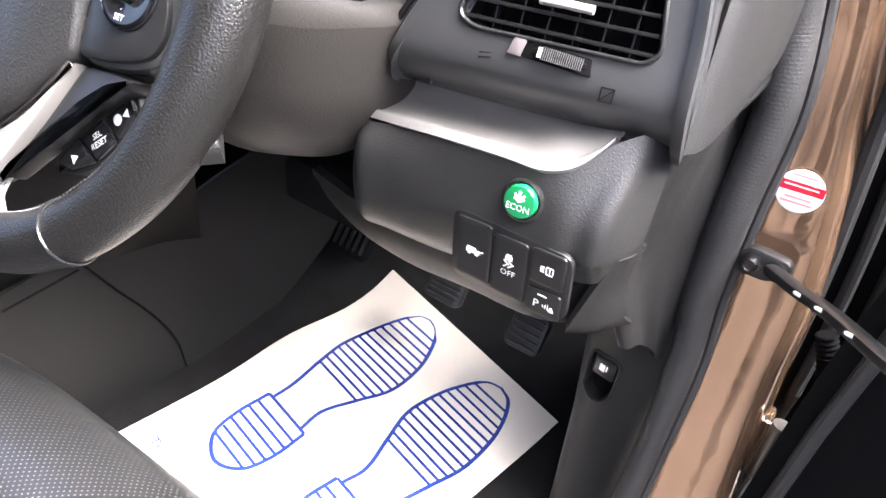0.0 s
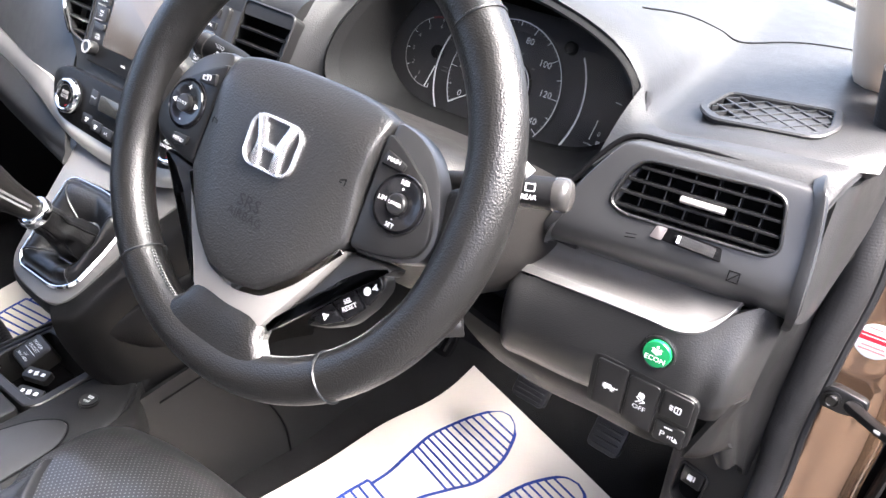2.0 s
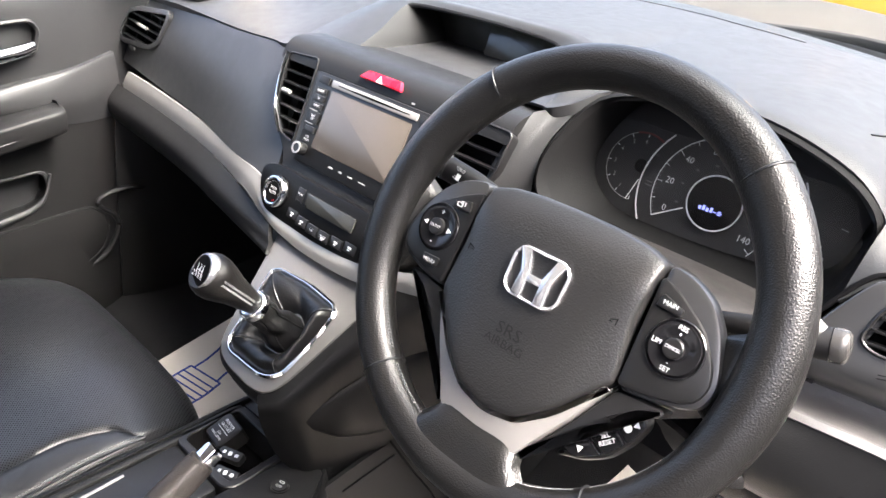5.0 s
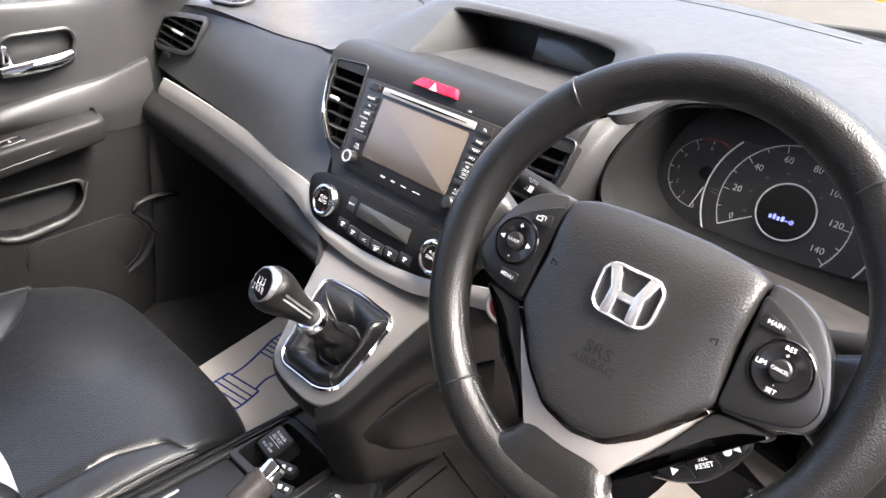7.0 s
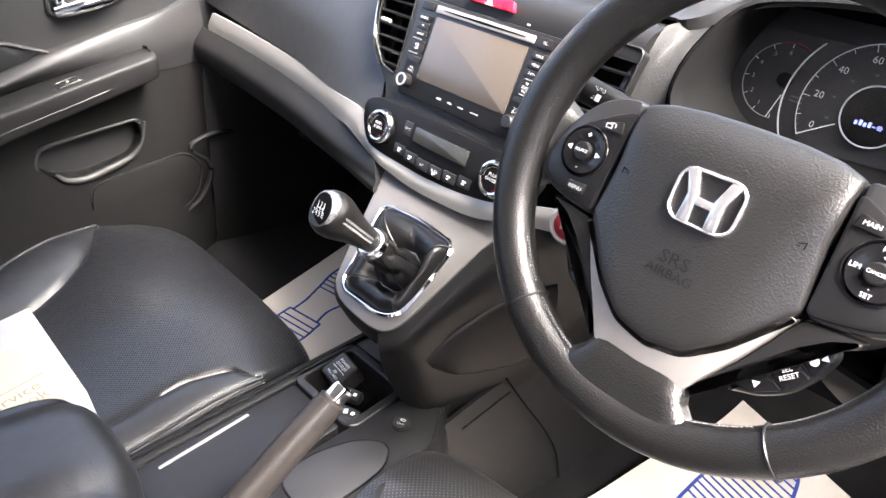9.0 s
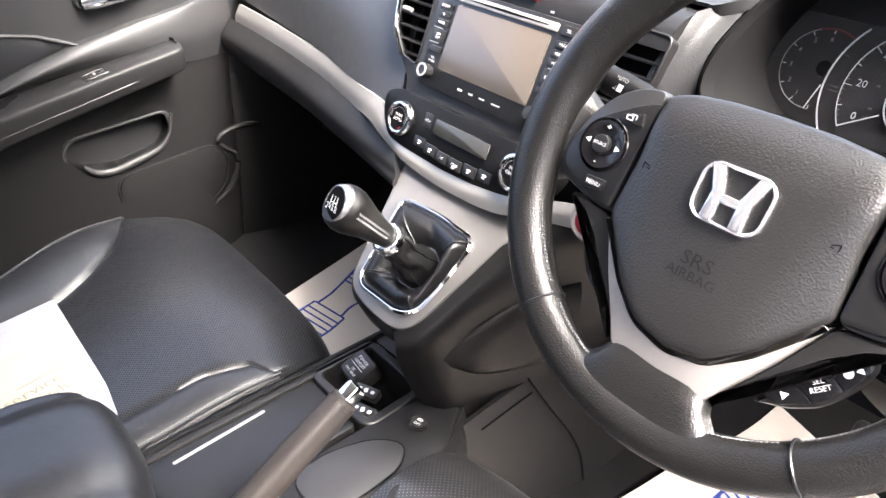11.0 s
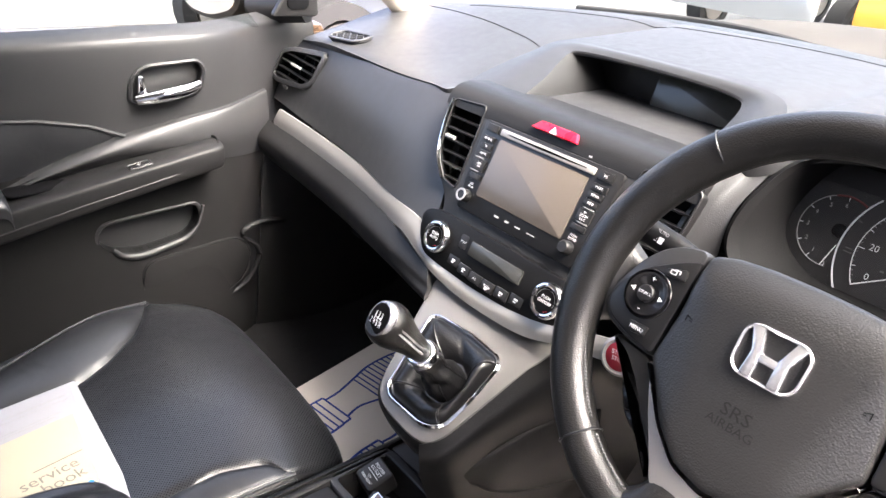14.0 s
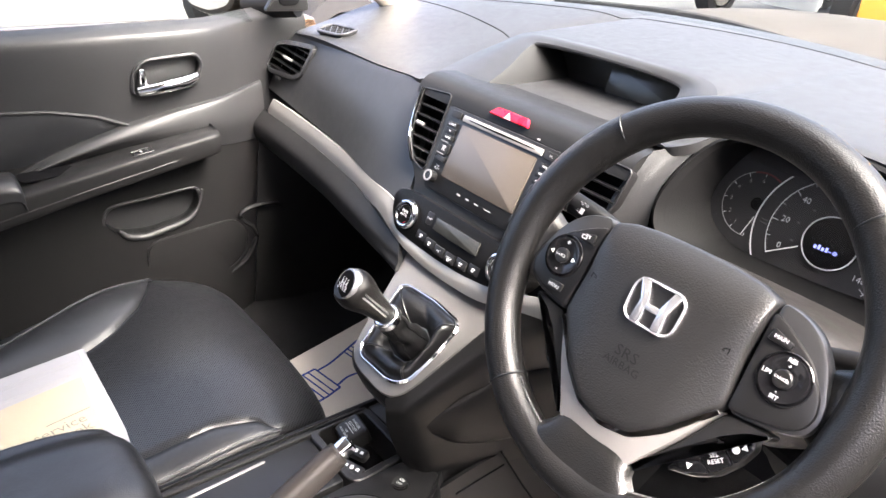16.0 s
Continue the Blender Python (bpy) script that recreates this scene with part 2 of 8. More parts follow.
def catmull(pts, n, closed=False):
    """A smooth curve through points, n steps to each span."""
    pts = [Vector(p) for p in pts]
    k = len(pts)
    out = []
    for i in range(k if closed else k - 1):
        if closed:
            a, b, c, d = pts[i - 1], pts[i], pts[(i + 1) % k], pts[(i + 2) % k]
        else:
            b, c = pts[i], pts[i + 1]
            a = pts[i - 1] if i else b * 2 - c
            d = pts[i + 2] if i + 2 < k else c * 2 - b
        for j in range(n):
            t = j / n
            out.append(0.5 * (2 * b + (c - a) * t + (2 * a - 5 * b + 4 * c - d) * t * t + (3 * b - a - 3 * c + d) * t ** 3))
    if not closed:
        out.append(pts[-1])
    return out


def skin(name, rows, nu, nv, thick, material, parent=None, label="", sharp=35):
    """A shell through a grid of points: rows of equal length, smoothed both ways, thick metres deep behind its face."""
    rows = [catmull(r, nu) if nu > 1 else [Vector(p) for p in r] for r in rows]
    cols = [catmull(c, nv) if nv > 1 else list(c) for c in zip(*rows)]
    nc, nr = len(cols), len(cols[0])
    top = [cols[i][j] for j in range(nr) for i in range(nc)]
    nor = []
    for j in range(nr):
        for i in range(nc):
            du = cols[min(i + 1, nc - 1)][j] - cols[max(i - 1, 0)][j]
            dv = cols[i][min(j + 1, nr - 1)] - cols[i][max(j - 1, 0)]
            n = du.cross(dv)
            nor.append(n.normalized() if n.length > 1e-12 else Vector((0, 0, 1)))
    if sum(n.dot(INSIDE - p) for p, n in zip(top, nor)) < 0:
        nor = [-n for n in nor]
    low = [p - n * thick for p, n in zip(top, nor)]
    m = len(top)
    f = []
    for j in range(nr - 1):
        for i in range(nc - 1):
            a = j * nc + i
            f.append((a, a + 1, a + nc + 1, a + nc))
            f.append((m + a, m + a + nc, m + a + nc + 1, m + a + 1))
    edge = [i for i in range(nc)] + [j * nc + nc - 1 for j in range(1, nr)] + [(nr - 1) * nc + i for i in range(nc - 2, -1, -1)] + [j * nc for j in range(nr - 2, 0, -1)]
    for a, b in zip(edge, edge[1:] + edge[:1]):
        f.append((a, m + a, m + b, b))
    return finish(name, top + low, f, material, parent, label, sharp)


def rrect(w, h, r, n=4, cx=0.0, cy=0.0):
    out = []
    for k, (sx, sy) in enumerate(((1, 1), (-1, 1), (-1, -1), (1, -1))):
        for i in range(n + 1):
            a = math.pi / 2 * (k + i / n)
            out.append(Vector((cx + sx * (w / 2 - r) + r * math.cos(a), cy + sy * (h / 2 - r) + r * math.sin(a))))
    return out


def disc(r, n=32, cx=0.0, cy=0.0):
    return [Vector((cx + r * math.cos(2 * math.pi * i / n), cy + r * math.sin(2 * math.pi * i / n))) for i in range(n)]


def fillet(pts, r, n=4):
    """Rounds the corners of a closed outline."""
    pts = [Vector(p) for p in pts]
    out = []
    for i, p in enumerate(pts):
        a, b = pts[i - 1] - p, pts[(i + 1) % len(pts)] - p
        d = min(r, a.length * 0.48, b.length * 0.48)
        s, e = p + a.normalized() * d, p + b.normalized() * d
        for k in range(n + 1):
            t = k / n
            out.append(s * (1 - t) ** 2 + p * 2 * t * (1 - t) + e * t * t)
    return out


def inset(pts, d):
    """Moves a closed outline inwards (d > 0)."""
    area = sum(a.x * b.y - b.x * a.y for a, b in zip(pts, pts[1:] + pts[:1]))
    s = 1 if area > 0 else -1
    out = []
    for i, p in enumerate(pts):
        a, b = p - pts[i - 1], pts[(i + 1) % len(pts)] - p
        n = Vector((-(a.y), a.x)).normalized() + Vector((-(b.y), b.x)).normalized()
        if n.length < 1e-6:
            out.append(p.copy())
            continue
        n.normalize()
        out.append(p + n * s * d)
    return out


def plate(name, outline, h, m, material, parent=None, label="", bevel=0.0008, crown=0.0, sharp=35):
    """A solid with the given outline, standing h on the plane of m, its upper edge rounded; crown lifts its middle."""
    outline = [Vector(p) for p in outline]
    rings = [(outline, 0.0), (outline, h - bevel), (inset(outline, bevel * 0.3), h - bevel * 0.3), (inset(outline, bevel), h)]
    c = sum((Vector(p) for p in outline), Vector((0, 0))) / len(outline)
    if crown:
        top = rings[-1][0]
        for s in (0.85, 0.65, 0.4, 0.15):
            rings.append(([c + (p - c) * s for p in top], h + crown * (1 - s * s)))
    v, f, n = [], [], len(outline)
    for ring, z in rings:
        v += [m @ Vector((p.x, p.y, z)) for p in ring]
    for k in range(len(rings) - 1):
        for i in range(n):
            j = (i + 1) % n
            f.append((k * n + i, k * n + j, k * n + n + j, k * n + n + i))
    f.append(tuple(range(n))[::-1])
    f.append(tuple((len(rings) - 1) * n + i for i in range(n)))
    return finish(name, v, f, material, parent, label, sharp)


def frame_ring(name, outer, inner, h, m, material, parent=None, label="", bevel=0.001, depth=0.0):
    """A frame between two outlines of equal point count; its inner wall goes down to -depth."""
    outer, inner = [Vector(p) for p in outer], [Vector(p) for p in inner]
    n = len(outer)
    rings = [(outer, 0.0), (outer, h - bevel), (inset(outer, bevel), h), (inset(inner, -bevel), h), (inner, h - bevel), (inner, -depth)]
    v, f = [], []
    for ring, z in rings:
        v += [m @ Vector((p.x, p.y, z)) for p in ring]
    for k in range(6):
        for i in range(n):
            j, q = (i + 1) % n, (k + 1) % 6
            f.append((k * n + i, k * n + j, q * n + j, q * n + i))
    return finish(name, v, f, material, parent, label)


def sweep(name, path, radii, material, parent=None, label="", seg=12, closed=False, up=(0, 0, 1), power=2.0):
    """A tube along a path; radii: one (a, b) for all, or one for each point; b lies along up."""
    path = [Vector(p) for p in path]
    k = len(path)
    v, f = [], []
    for i, p in enumerate(path):
        t = (path[(i + 1) % k] - path[i - 1]) if closed else (path[min(i + 1, k - 1)] - path[max(i - 1, 0)])
        t.normalize()
        u = Vector(up)
        u = (u - t * u.dot(t))
        u = u.normalized() if u.length > 1e-5 else t.orthogonal().normalized()
        s = t.cross(u)
        a, b = radii[i] if isinstance(radii, list) else radii
        for j in range(seg):
            w = 2 * math.pi * j / seg
            c, d = math.cos(w), math.sin(w)
            e = 2 / power
            v.append(p + s * a * math.copysign(abs(c) ** e, c) + u * b * math.copysign(abs(d) ** e, d))
    for i in range(k if closed else k - 1):
        for j in range(seg):
            a, b = i * seg, ((i + 1) % k) * seg
            f.append((a + j, a + (j + 1) % seg, b + (j + 1) % seg, b + j))
    if not closed:
        f.append(tuple(range(seg))[::-1])
        f.append(tuple((k - 1) * seg + j for j in range(seg)))
    return finish(name, v, f, material, parent, label)


def lathe(name, profile, m, material, parent=None, label="", seg=32, sharp=35):
    """Turns (radius, height) pairs round the z of m."""
    v, f = [], []
    for r, z in profile:
        v += [m @ Vector((r * math.cos(2 * math.pi * j / seg), r * math.sin(2 * math.pi * j / seg), z)) for j in range(seg)]
    for i in range(len(profile) - 1):
        for j in range(seg):
            f.append((i * seg + j, i * seg + (j + 1) % seg, (i + 1) * seg + (j + 1) % seg, (i + 1) * seg + j))
    f.append(tuple(range(seg))[::-1])
    f.append(tuple((len(profile) - 1) * seg + j for j in range(seg)))
    return finish(name, v, f, material, parent, label, sharp)


def words(body, size, m, material, parent, name="lettering", squeeze=1.0):
    """Flat lettering, centred on m, that stands 0.3 mm proud."""
    cu = bpy.data.curves.new(name, "FONT")
    cu.body, cu.size, cu.align_x, cu.align_y = body, size, "CENTER", "CENTER"
    cu.resolution_u = 2
    tmp = bpy.data.objects.new(name, cu)
    me = bpy.data.meshes.new_from_object(tmp)
    bpy.data.objects.remove(tmp)
    bpy.data.curves.remove(cu)
    me.transform(m @ Matrix.Translation((0, 0, 0.0003)) @ Matrix.Diagonal((squeeze, 1, 1, 1)))
    me.materials.clear()
    me.materials.append(material)
    ob = new(name, me)
    ob.parent = parent
    ob.matrix_parent_inverse = PLACE.get(parent.name, Matrix()).inverted()
    return ob


def bars(name, rects, m, material, parent, h=0.0003, label=""):
    """Small raised rectangles (x, y, w, h[, turn]) in the plane of m, as one print."""
    v, f = [], []
    for x, y, w, hh, *turn in rects:
        c, s = math.cos(radians(turn[0] if turn else 0)), math.sin(radians(turn[0] if turn else 0))
        k = len(v)
        for z in (0, h):
            for dx, dy in ((-w / 2, -hh / 2), (w / 2, -hh / 2), (w / 2, hh / 2), (-w / 2, hh / 2)):
                v.append(m @ Vector((x + dx * c - dy * s, y + dx * s + dy * c, z)))
        f += [(k + 4, k + 5, k + 6, k + 7), (k, k + 1, k + 5, k + 4), (k + 1, k + 2, k + 6, k + 5), (k + 2, k + 3, k + 7, k + 6), (k + 3, k, k + 4, k + 7)]
    return finish(name, v, f, material, parent, label, sharp=10)


def box(name, lo, hi, material, parent=None, label="", bevel=0.004, kind=""):
    w, d = hi[0] - lo[0], hi[1] - lo[1]
    m = Matrix.Translation(((lo[0] + hi[0]) / 2, (lo[1] + hi[1]) / 2, lo[2]))
    ob = plate(name, rrect(w, d, min(bevel, w / 3, d / 3), 2), hi[2] - lo[2], m, material, parent, label, min(bevel, (hi[2] - lo[2]) / 3))
    return tagged(ob, kind=kind)


def ease(x, table):
    """Reads a smooth table of (x, value)."""
    if x <= table[0][0]:
        return table[0][1]
    for (a, p), (b, q) in zip(table, table[1:]):
        if x <= b:
            t = (x - a) / (b - a)
            t = t * t * (3 - 2 * t)
            return p + (q - p) * t
    return table[-1][1]


def line(x, table):
    """Reads a straight table of (x, value)."""
    return float(np.interp(x, [a for a, _ in table], [b for _, b in table]))



def cut(ob, outline, m, z0, z1):
    """Takes a prism with the given outline out of a mesh."""
    tool = plate("tool", outline, z1 - z0, m @ Matrix.Translation((0, 0, z0)), DEEP, bevel=0.0001)
    mod = ob.modifiers.new("cut", "BOOLEAN")
    mod.operation, mod.object, mod.solver = "DIFFERENCE", tool, "EXACT"
    bpy.context.view_layer.update()
    me = bpy.data.meshes.new_from_object(ob.evaluated_get(bpy.context.evaluated_depsgraph_get()))
    ob.modifiers.clear()
    me.materials.clear()
    me.materials.append(ob.data.materials[0])
    me.polygons.foreach_set("material_index", [0] * len(me.polygons))
    me.set_sharp_from_angle(angle=radians(30))
    me.name = ob.name
    ob.data = me
    bpy.data.objects.remove(tool)
    return ob

# ---------------------------------------------------------------- the setting
def structure(ob, label, category):
    return tagged(ob, label, category, kind="structure")


structure(box("ground", (-40, -40, -0.10), (40, 60, 0.0), CONCRETE), "grey tarmac yard outside the car", "ground")

# cabin floor: carpet that rises to the toe board, with the tunnel between the footwells
floor_rows = []
for y, z in ((-1.6, 0.34), (-0.5, 0.34), (0.05, 0.345), (0.28, 0.352), (0.42, 0.366), (0.50, 0.398), (0.58, 0.47), (0.70, 0.66)):
    floor_rows.append([(x, y, z + (0.0 if abs(x) > 0.2 else 0.0)) for x in (-0.80, -0.4, 0.0, 0.4, 0.78)])
structure(skin("floor", [r[::-1] for r in floor_rows], 4, 6, 0.02, CARPET), "black carpet of the footwells rising to the toe board", "floor")
structure(box("firewall", (-0.80, 0.70, 0.34), (0.78, 0.74, 1.02), DEEP), "matt black bulkhead behind the dashboard", "wall")

# roof and rear shell that close the cabin
roof_rows = [[(x, y, z - 0.05 * (x / 0.65) ** 4) for x in (-0.66, -0.4, 0, 0.4, 0.66)] for y, z in ((0.02, 1.56), (-0.4, 1.62), (-1.2, 1.63), (-2.0, 1.60))]
structure(skin("ceiling", roof_rows, 3, 3, 0.03, HEADCLOTH), "pale cloth headliner under the car roof", "ceiling")
structure(box("wall_rear", (-0.74, -2.04, 0.3), (0.74, -2.0, 1.04), DEEP), "dark tailgate below its window", "wall")
structure(box("trim_rear", (-0.74, -2.04, 1.50), (0.74, -2.0, 1.60), DEEP), "dark rail over the tailgate window", "trim")
for side, hand, inner in ((-1, "left", -0.74), (1, "right", 0.74)):
    x0, x1 = sorted((inner, side * 0.80))
    y1 = -0.86 if side > 0 else -0.90
    structure(box("wall_" + hand + "_rear", (x0, -2.04, 0.3), (x1, y1, 1.00), LOWER, bevel=0.02), "dark rear door below its window", "wall")
    structure(box("pillar_" + hand + "_centre", (x0, y1 - 0.12, 0.99), (x1, y1, 1.50), LOWER, bevel=0.015), "dark centre pillar trim", "pillar")
    structure(box("pillar_" + hand + "_rear", (x0, -2.04, 0.99), (x1, -1.80, 1.50), LOWER, bevel=0.015), "dark rear pillar trim", "pillar")
    structure(box("rail_" + hand + "_rear", (x0, -2.04, 1.49), (x1, y1, 1.58), LOWER, bevel=0.015), "dark roof rail over the rear door", "rail")
    pane = structure(box("window_" + ("2" if side < 0 else "3"), (side * 0.768 - 0.002, -1.81, 0.99), (side * 0.768 + 0.002, y1 - 0.11, 1.50), CLEARGLASS), "clear rear side window", "window")
    pane.visible_shadow = False
# two added walls, out of view, that cut sky reflections in the cabin
structure(box("wall_block_right", (3.4, -7.0, 0.0), (3.7, 5.0, 3.0), BLOCK, bevel=0.02), "unseen grey wall added to block sky light beside the car", "wall")
structure(box("wall_block_back", (-6.0, -7.3, 0.0), (3.7, -7.0, 3.0), BLOCK, bevel=0.02), "unseen grey wall added to block sky light behind the car", "wall")
structure(box("roof_rail_right", (0.64, -0.90, 1.48), (0.74, 0.02, 1.60), LOWER, bevel=0.02), "dark roof rail over the driver door", "rail")
structure(box("sill_floor_right", (0.70, -1.6, 0.30), (0.80, 0.26, 0.40), LOWER, bevel=0.02), "grained black plastic door sill cover", "sill")

# windscreen with its pillars
glass_rows = [[(x, y + 0.10 * (1 - (x / 0.7) ** 2), z) for x in (-0.72 * s, -0.4 * s, 0, 0.4 * s, 0.72 * s)] for y, z, s in ((0.76, 1.03, 1.0), (0.40, 1.30, 0.95), (0.0, 1.56, 0.88))]
screen_glass = structure(skin("window_1", glass_rows, 4, 4, 0.005, CLEARGLASS), "clear raked windscreen", "windscreen")
screen_glass.visible_shadow = False
for side, nm in ((-1, "pillar_left"), (1, "pillar_right")):
    tuck = 0.056 if side > 0 else 0.0
    path = catmull([(side * (0.80 - tuck), 0.70 - tuck, 0.94), (side * (0.775 - tuck), 0.50 - tuck, 1.08), (side * (0.73 - tuck * 0.8), 0.25, 1.30), (side * 0.66, -0.02, 1.54)], 6)
    structure(sweep(nm, path, (0.035, 0.045), PILLARTRIM, seg=14), "beige moulded windscreen pillar trim", "pillar")
structure(sweep("trim", catmull([(-0.74, 0.70, 1.035), (-0.4, 0.83, 1.065), (0, 0.87, 1.075), (0.4, 0.83, 1.075), (0.74, 0.70, 1.04)], 6), (0.045, 0.010), DEEP, seg=8), "black band along the foot of the windscreen", "trim")

# hinge pillar of the driver's door: folded bronze sheet with the door seal along its inner edge
jamb = []
for z, xi, xo, y in ((0.30, 0.785, 0.870, 0.19), (0.51, 0.792, 0.858, 0.28), (0.665, 0.789, 0.848, 0.325), (0.752, 0.786, 0.845, 0.342), (0.845, 0.784, 0.832, 0.352), (0.916, 0.783, 0.817, 0.36), (1.0, 0.768, 0.802, 0.365), (1.10, 0.735, 0.775, 0.33)):
    jamb.append([(xi - 0.022, y + 0.03, z), (xi, y, z), ((xi + xo) / 2, y + 0.001, z), (xo, y + 0.003, z), (xo + 0.012, y + 0.03, z), (xo + 0.014, y + 0.09, z)])
structure(skin("pillar_hinge", jamb, 4, 5, 0.004, BRONZE), "bronze painted hinge pillar of the open door", "pillar")
structure(box("wall_wing", (0.845, 0.44, 0.25), (0.90, 1.3, 0.95), BRONZE, bevel=0.02), "bronze front wing of the car", "wing")
structure(box("wall_gap", (0.80, 0.40, 0.25), (0.845, 0.46, 1.0), DEEP), "dark gap behind the door hinges", "wall")
seal_path = catmull([(0.735, 0.315, 1.10), (0.753, 0.343, 1.0), (0.768, 0.336, 0.916), (0.768, 0.326, 0.83), (0.770, 0.32, 0.74), (0.779, 0.312, 0.66), (0.782, 0.27, 0.51), (0.778, 0.19, 0.40), (0.765, 0.0, 0.37), (0.765, -0.6, 0.37)], 8)
ribbed_path = [a.lerp(b, k / 10) for a, b in zip(seal_path, seal_path[1:]) for k in range(10)] + [seal_path[-1]]
structure(sweep("seal_1", ribbed_path, [(ease(p.z, [(0.55, 0.012), (0.80, 0.0165)]) + 0.00016 * math.sin(2.1 * i), 0.0170 + 0.00016 * math.sin(2.1 * i)) for i, p in enumerate(ribbed_path)], RUBBER, seg=14, up=(0, -1, 0)), "black rubber door seal with a ribbed face", "seal")
outer_path = [p + Vector((ease(p.z, [(0.55, 0.014), (0.80, 0.0185)]), 0.009, 0)) for p in seal_path]
structure(sweep("seal_2", outer_path, (0.005, 0.006), RUBBER, seg=8, up=(0, -1, 0)), "thin black lip of the door seal", "seal")

# ---------------------------------------------------------------- dashboard
dash = thing("dashboard", (0, 0.35, 0.75), "dark grey moulded dashboard with silver trim, vents and instruments", "dashboard")

# upper pad: front edge (x, y, z), running from the passenger's end to the driver's
HOOD_OUT = [(-0.247, 0.226, 1.018), (-0.241, 0.300, 1.046), (-0.230, 0.362, 1.068), (-0.203, 0.407, 1.088), (-0.08, 0.402, 1.095), (0.04, 0.398, 1.097), (0.14, 0.394, 1.096), (0.186, 0.36, 1.088), (0.204, 0.29, 1.068), (0.208, 0.232, 1.049)]
EDGE = [(-0.835, 0.300, 0.970), (-0.64, 0.252, 1.000), (-0.42, 0.240, 1.003), (-0.30, 0.228, 1.012)] + HOOD_OUT + [(0.236, 0.242, 1.057), (0.262, 0.272, 1.074), (0.312, 0.288, 1.085), (0.381, 0.288, 1.091), (0.446, 0.280, 1.088), (0.515, 0.270, 1.070),
        (0.553, 0.258, 1.044), (0.580, 0.235, 1.014), (0.65, 0.232, 1.024), (0.728, 0.240, 1.034), (0.750, 0.254, 1.034)]
pad_rows = []
for f, lift, swell in ((0.0, 0.0, 0.0), (0.03, 0.008, 0.0), (0.10, 0.012, 0.004), (0.25, 0.014, 0.012), (0.5, 0.012, 0.016), (0.8, 0.008, 0.008), (1.0, 0.0, 0.0)):
    row = []
    for x, y, z in EDGE:
        yb = 0.84 - 0.16 * (x / 0.75) ** 2
        zb = 1.098 - 0.045 * (abs(x) / 0.75) ** 2
        s = f ** 1.0
        rise = z + (zb - z) * ease(f, [(0, 0), (1, 1)])
        if 0.19 < x < 0.30:
            rise = z + (1.087 + (zb - 1.087) * ease(f, [(0, 0), (1, 1)]) - z) * ease(f, [(0, 0), (0.12, 1)])
        row.append((x + (0.02 * s if x > 0.73 else 0), y + (yb - y) * s, rise + swell * line(x, [(-0.80, 0.3), (-0.32, 1.0), (-0.24, 0.1), (0.2, 0.0)]) + lift * line(x, [(-0.32, 0.7), (-0.24, 0.1), (0.2, 0.1), (0.45, 0.5), (0.56, 0.6), (0.64, 1.0)])))
    pad_rows.append(row)
skin("top_pad", pad_rows, 4, 4, 0.012, SOFT, dash, "grained dark grey upper pad", 50)

top_pad = bpy.data.objects["top_pad"]
PAD_TREE = BVHTree.FromPolygons([v.co for v in top_pad.data.vertices], [tuple(p.vertices) for p in top_pad.data.polygons])


def on_pad(x, y):
    hit = PAD_TREE.ray_cast(Vector((x, y, 1.4)), Vector((0, 0, -1)))[0]
    return hit if hit is not None else Vector((x, y, 1.07))


for line_pts in ([(-0.78, 0.565), (-0.62, 0.535), (-0.48, 0.508), (-0.35, 0.472), (-0.235, 0.425)], [(-0.65, 0.600), (-0.50, 0.645), (-0.34, 0.682), (-0.19, 0.712), (0.0, 0.755), (0.14, 0.762), (0.30, 0.745)], [(0.50, 0.360), (0.535, 0.430), (0.60, 0.497), (0.66, 0.518), (0.70, 0.527)]):
    sweep("pad_seam", [on_pad(p.x, p.y) + Vector((0, 0, 0.0002)) for p in catmull([Vector((x, y, 0)) for x, y in line_pts], 8)], (0.0013, 0.0009), DEEP, dash, "fine dark seam in the pad", 6)
# passenger face: from the pad's crease down to the silver strip
FACE_TOP = [(-0.845, 0.306, 0.967), (-0.64, 0.262, 0.995), (-0.42, 0.237, 1.001), (-0.245, 0.226, 1.014), (-0.19, 0.236, 1.016)]
FACE_LOW = [(-0.850, 0.240, 0.848), (-0.62, 0.205, 0.852), (-0.42, 0.172, 0.858), (-0.25, 0.130, 0.862), (-0.128, 0.112, 0.862)]
rows = []
for s, out in ((0, 0), (0.12, 0.004), (0.5, 0.010), (1, 0.002)):
    rows.append([Vector(a).lerp(Vector(b), s) + Vector((0, -out, 0)) for a, b in zip(FACE_TOP, FACE_LOW)])
pface = skin("glovebox_upper_panel", [r for r in rows[::-1]], 6, 6, 0.01, SMOOTH, dash, "smooth dark grey passenger panel", 50)

# silver strip that sweeps down to the centre and on below the climate panel
def strip(name, top, low, bulge, material, label):
    mid = [Vector(a).lerp(Vector(b), 0.5) + Vector((0, -bulge, bulge * 0.5)) for a, b in zip(top, low)]
    return skin(name, [low, mid, top], 8, 5, 0.006, material, dash, label, 50)


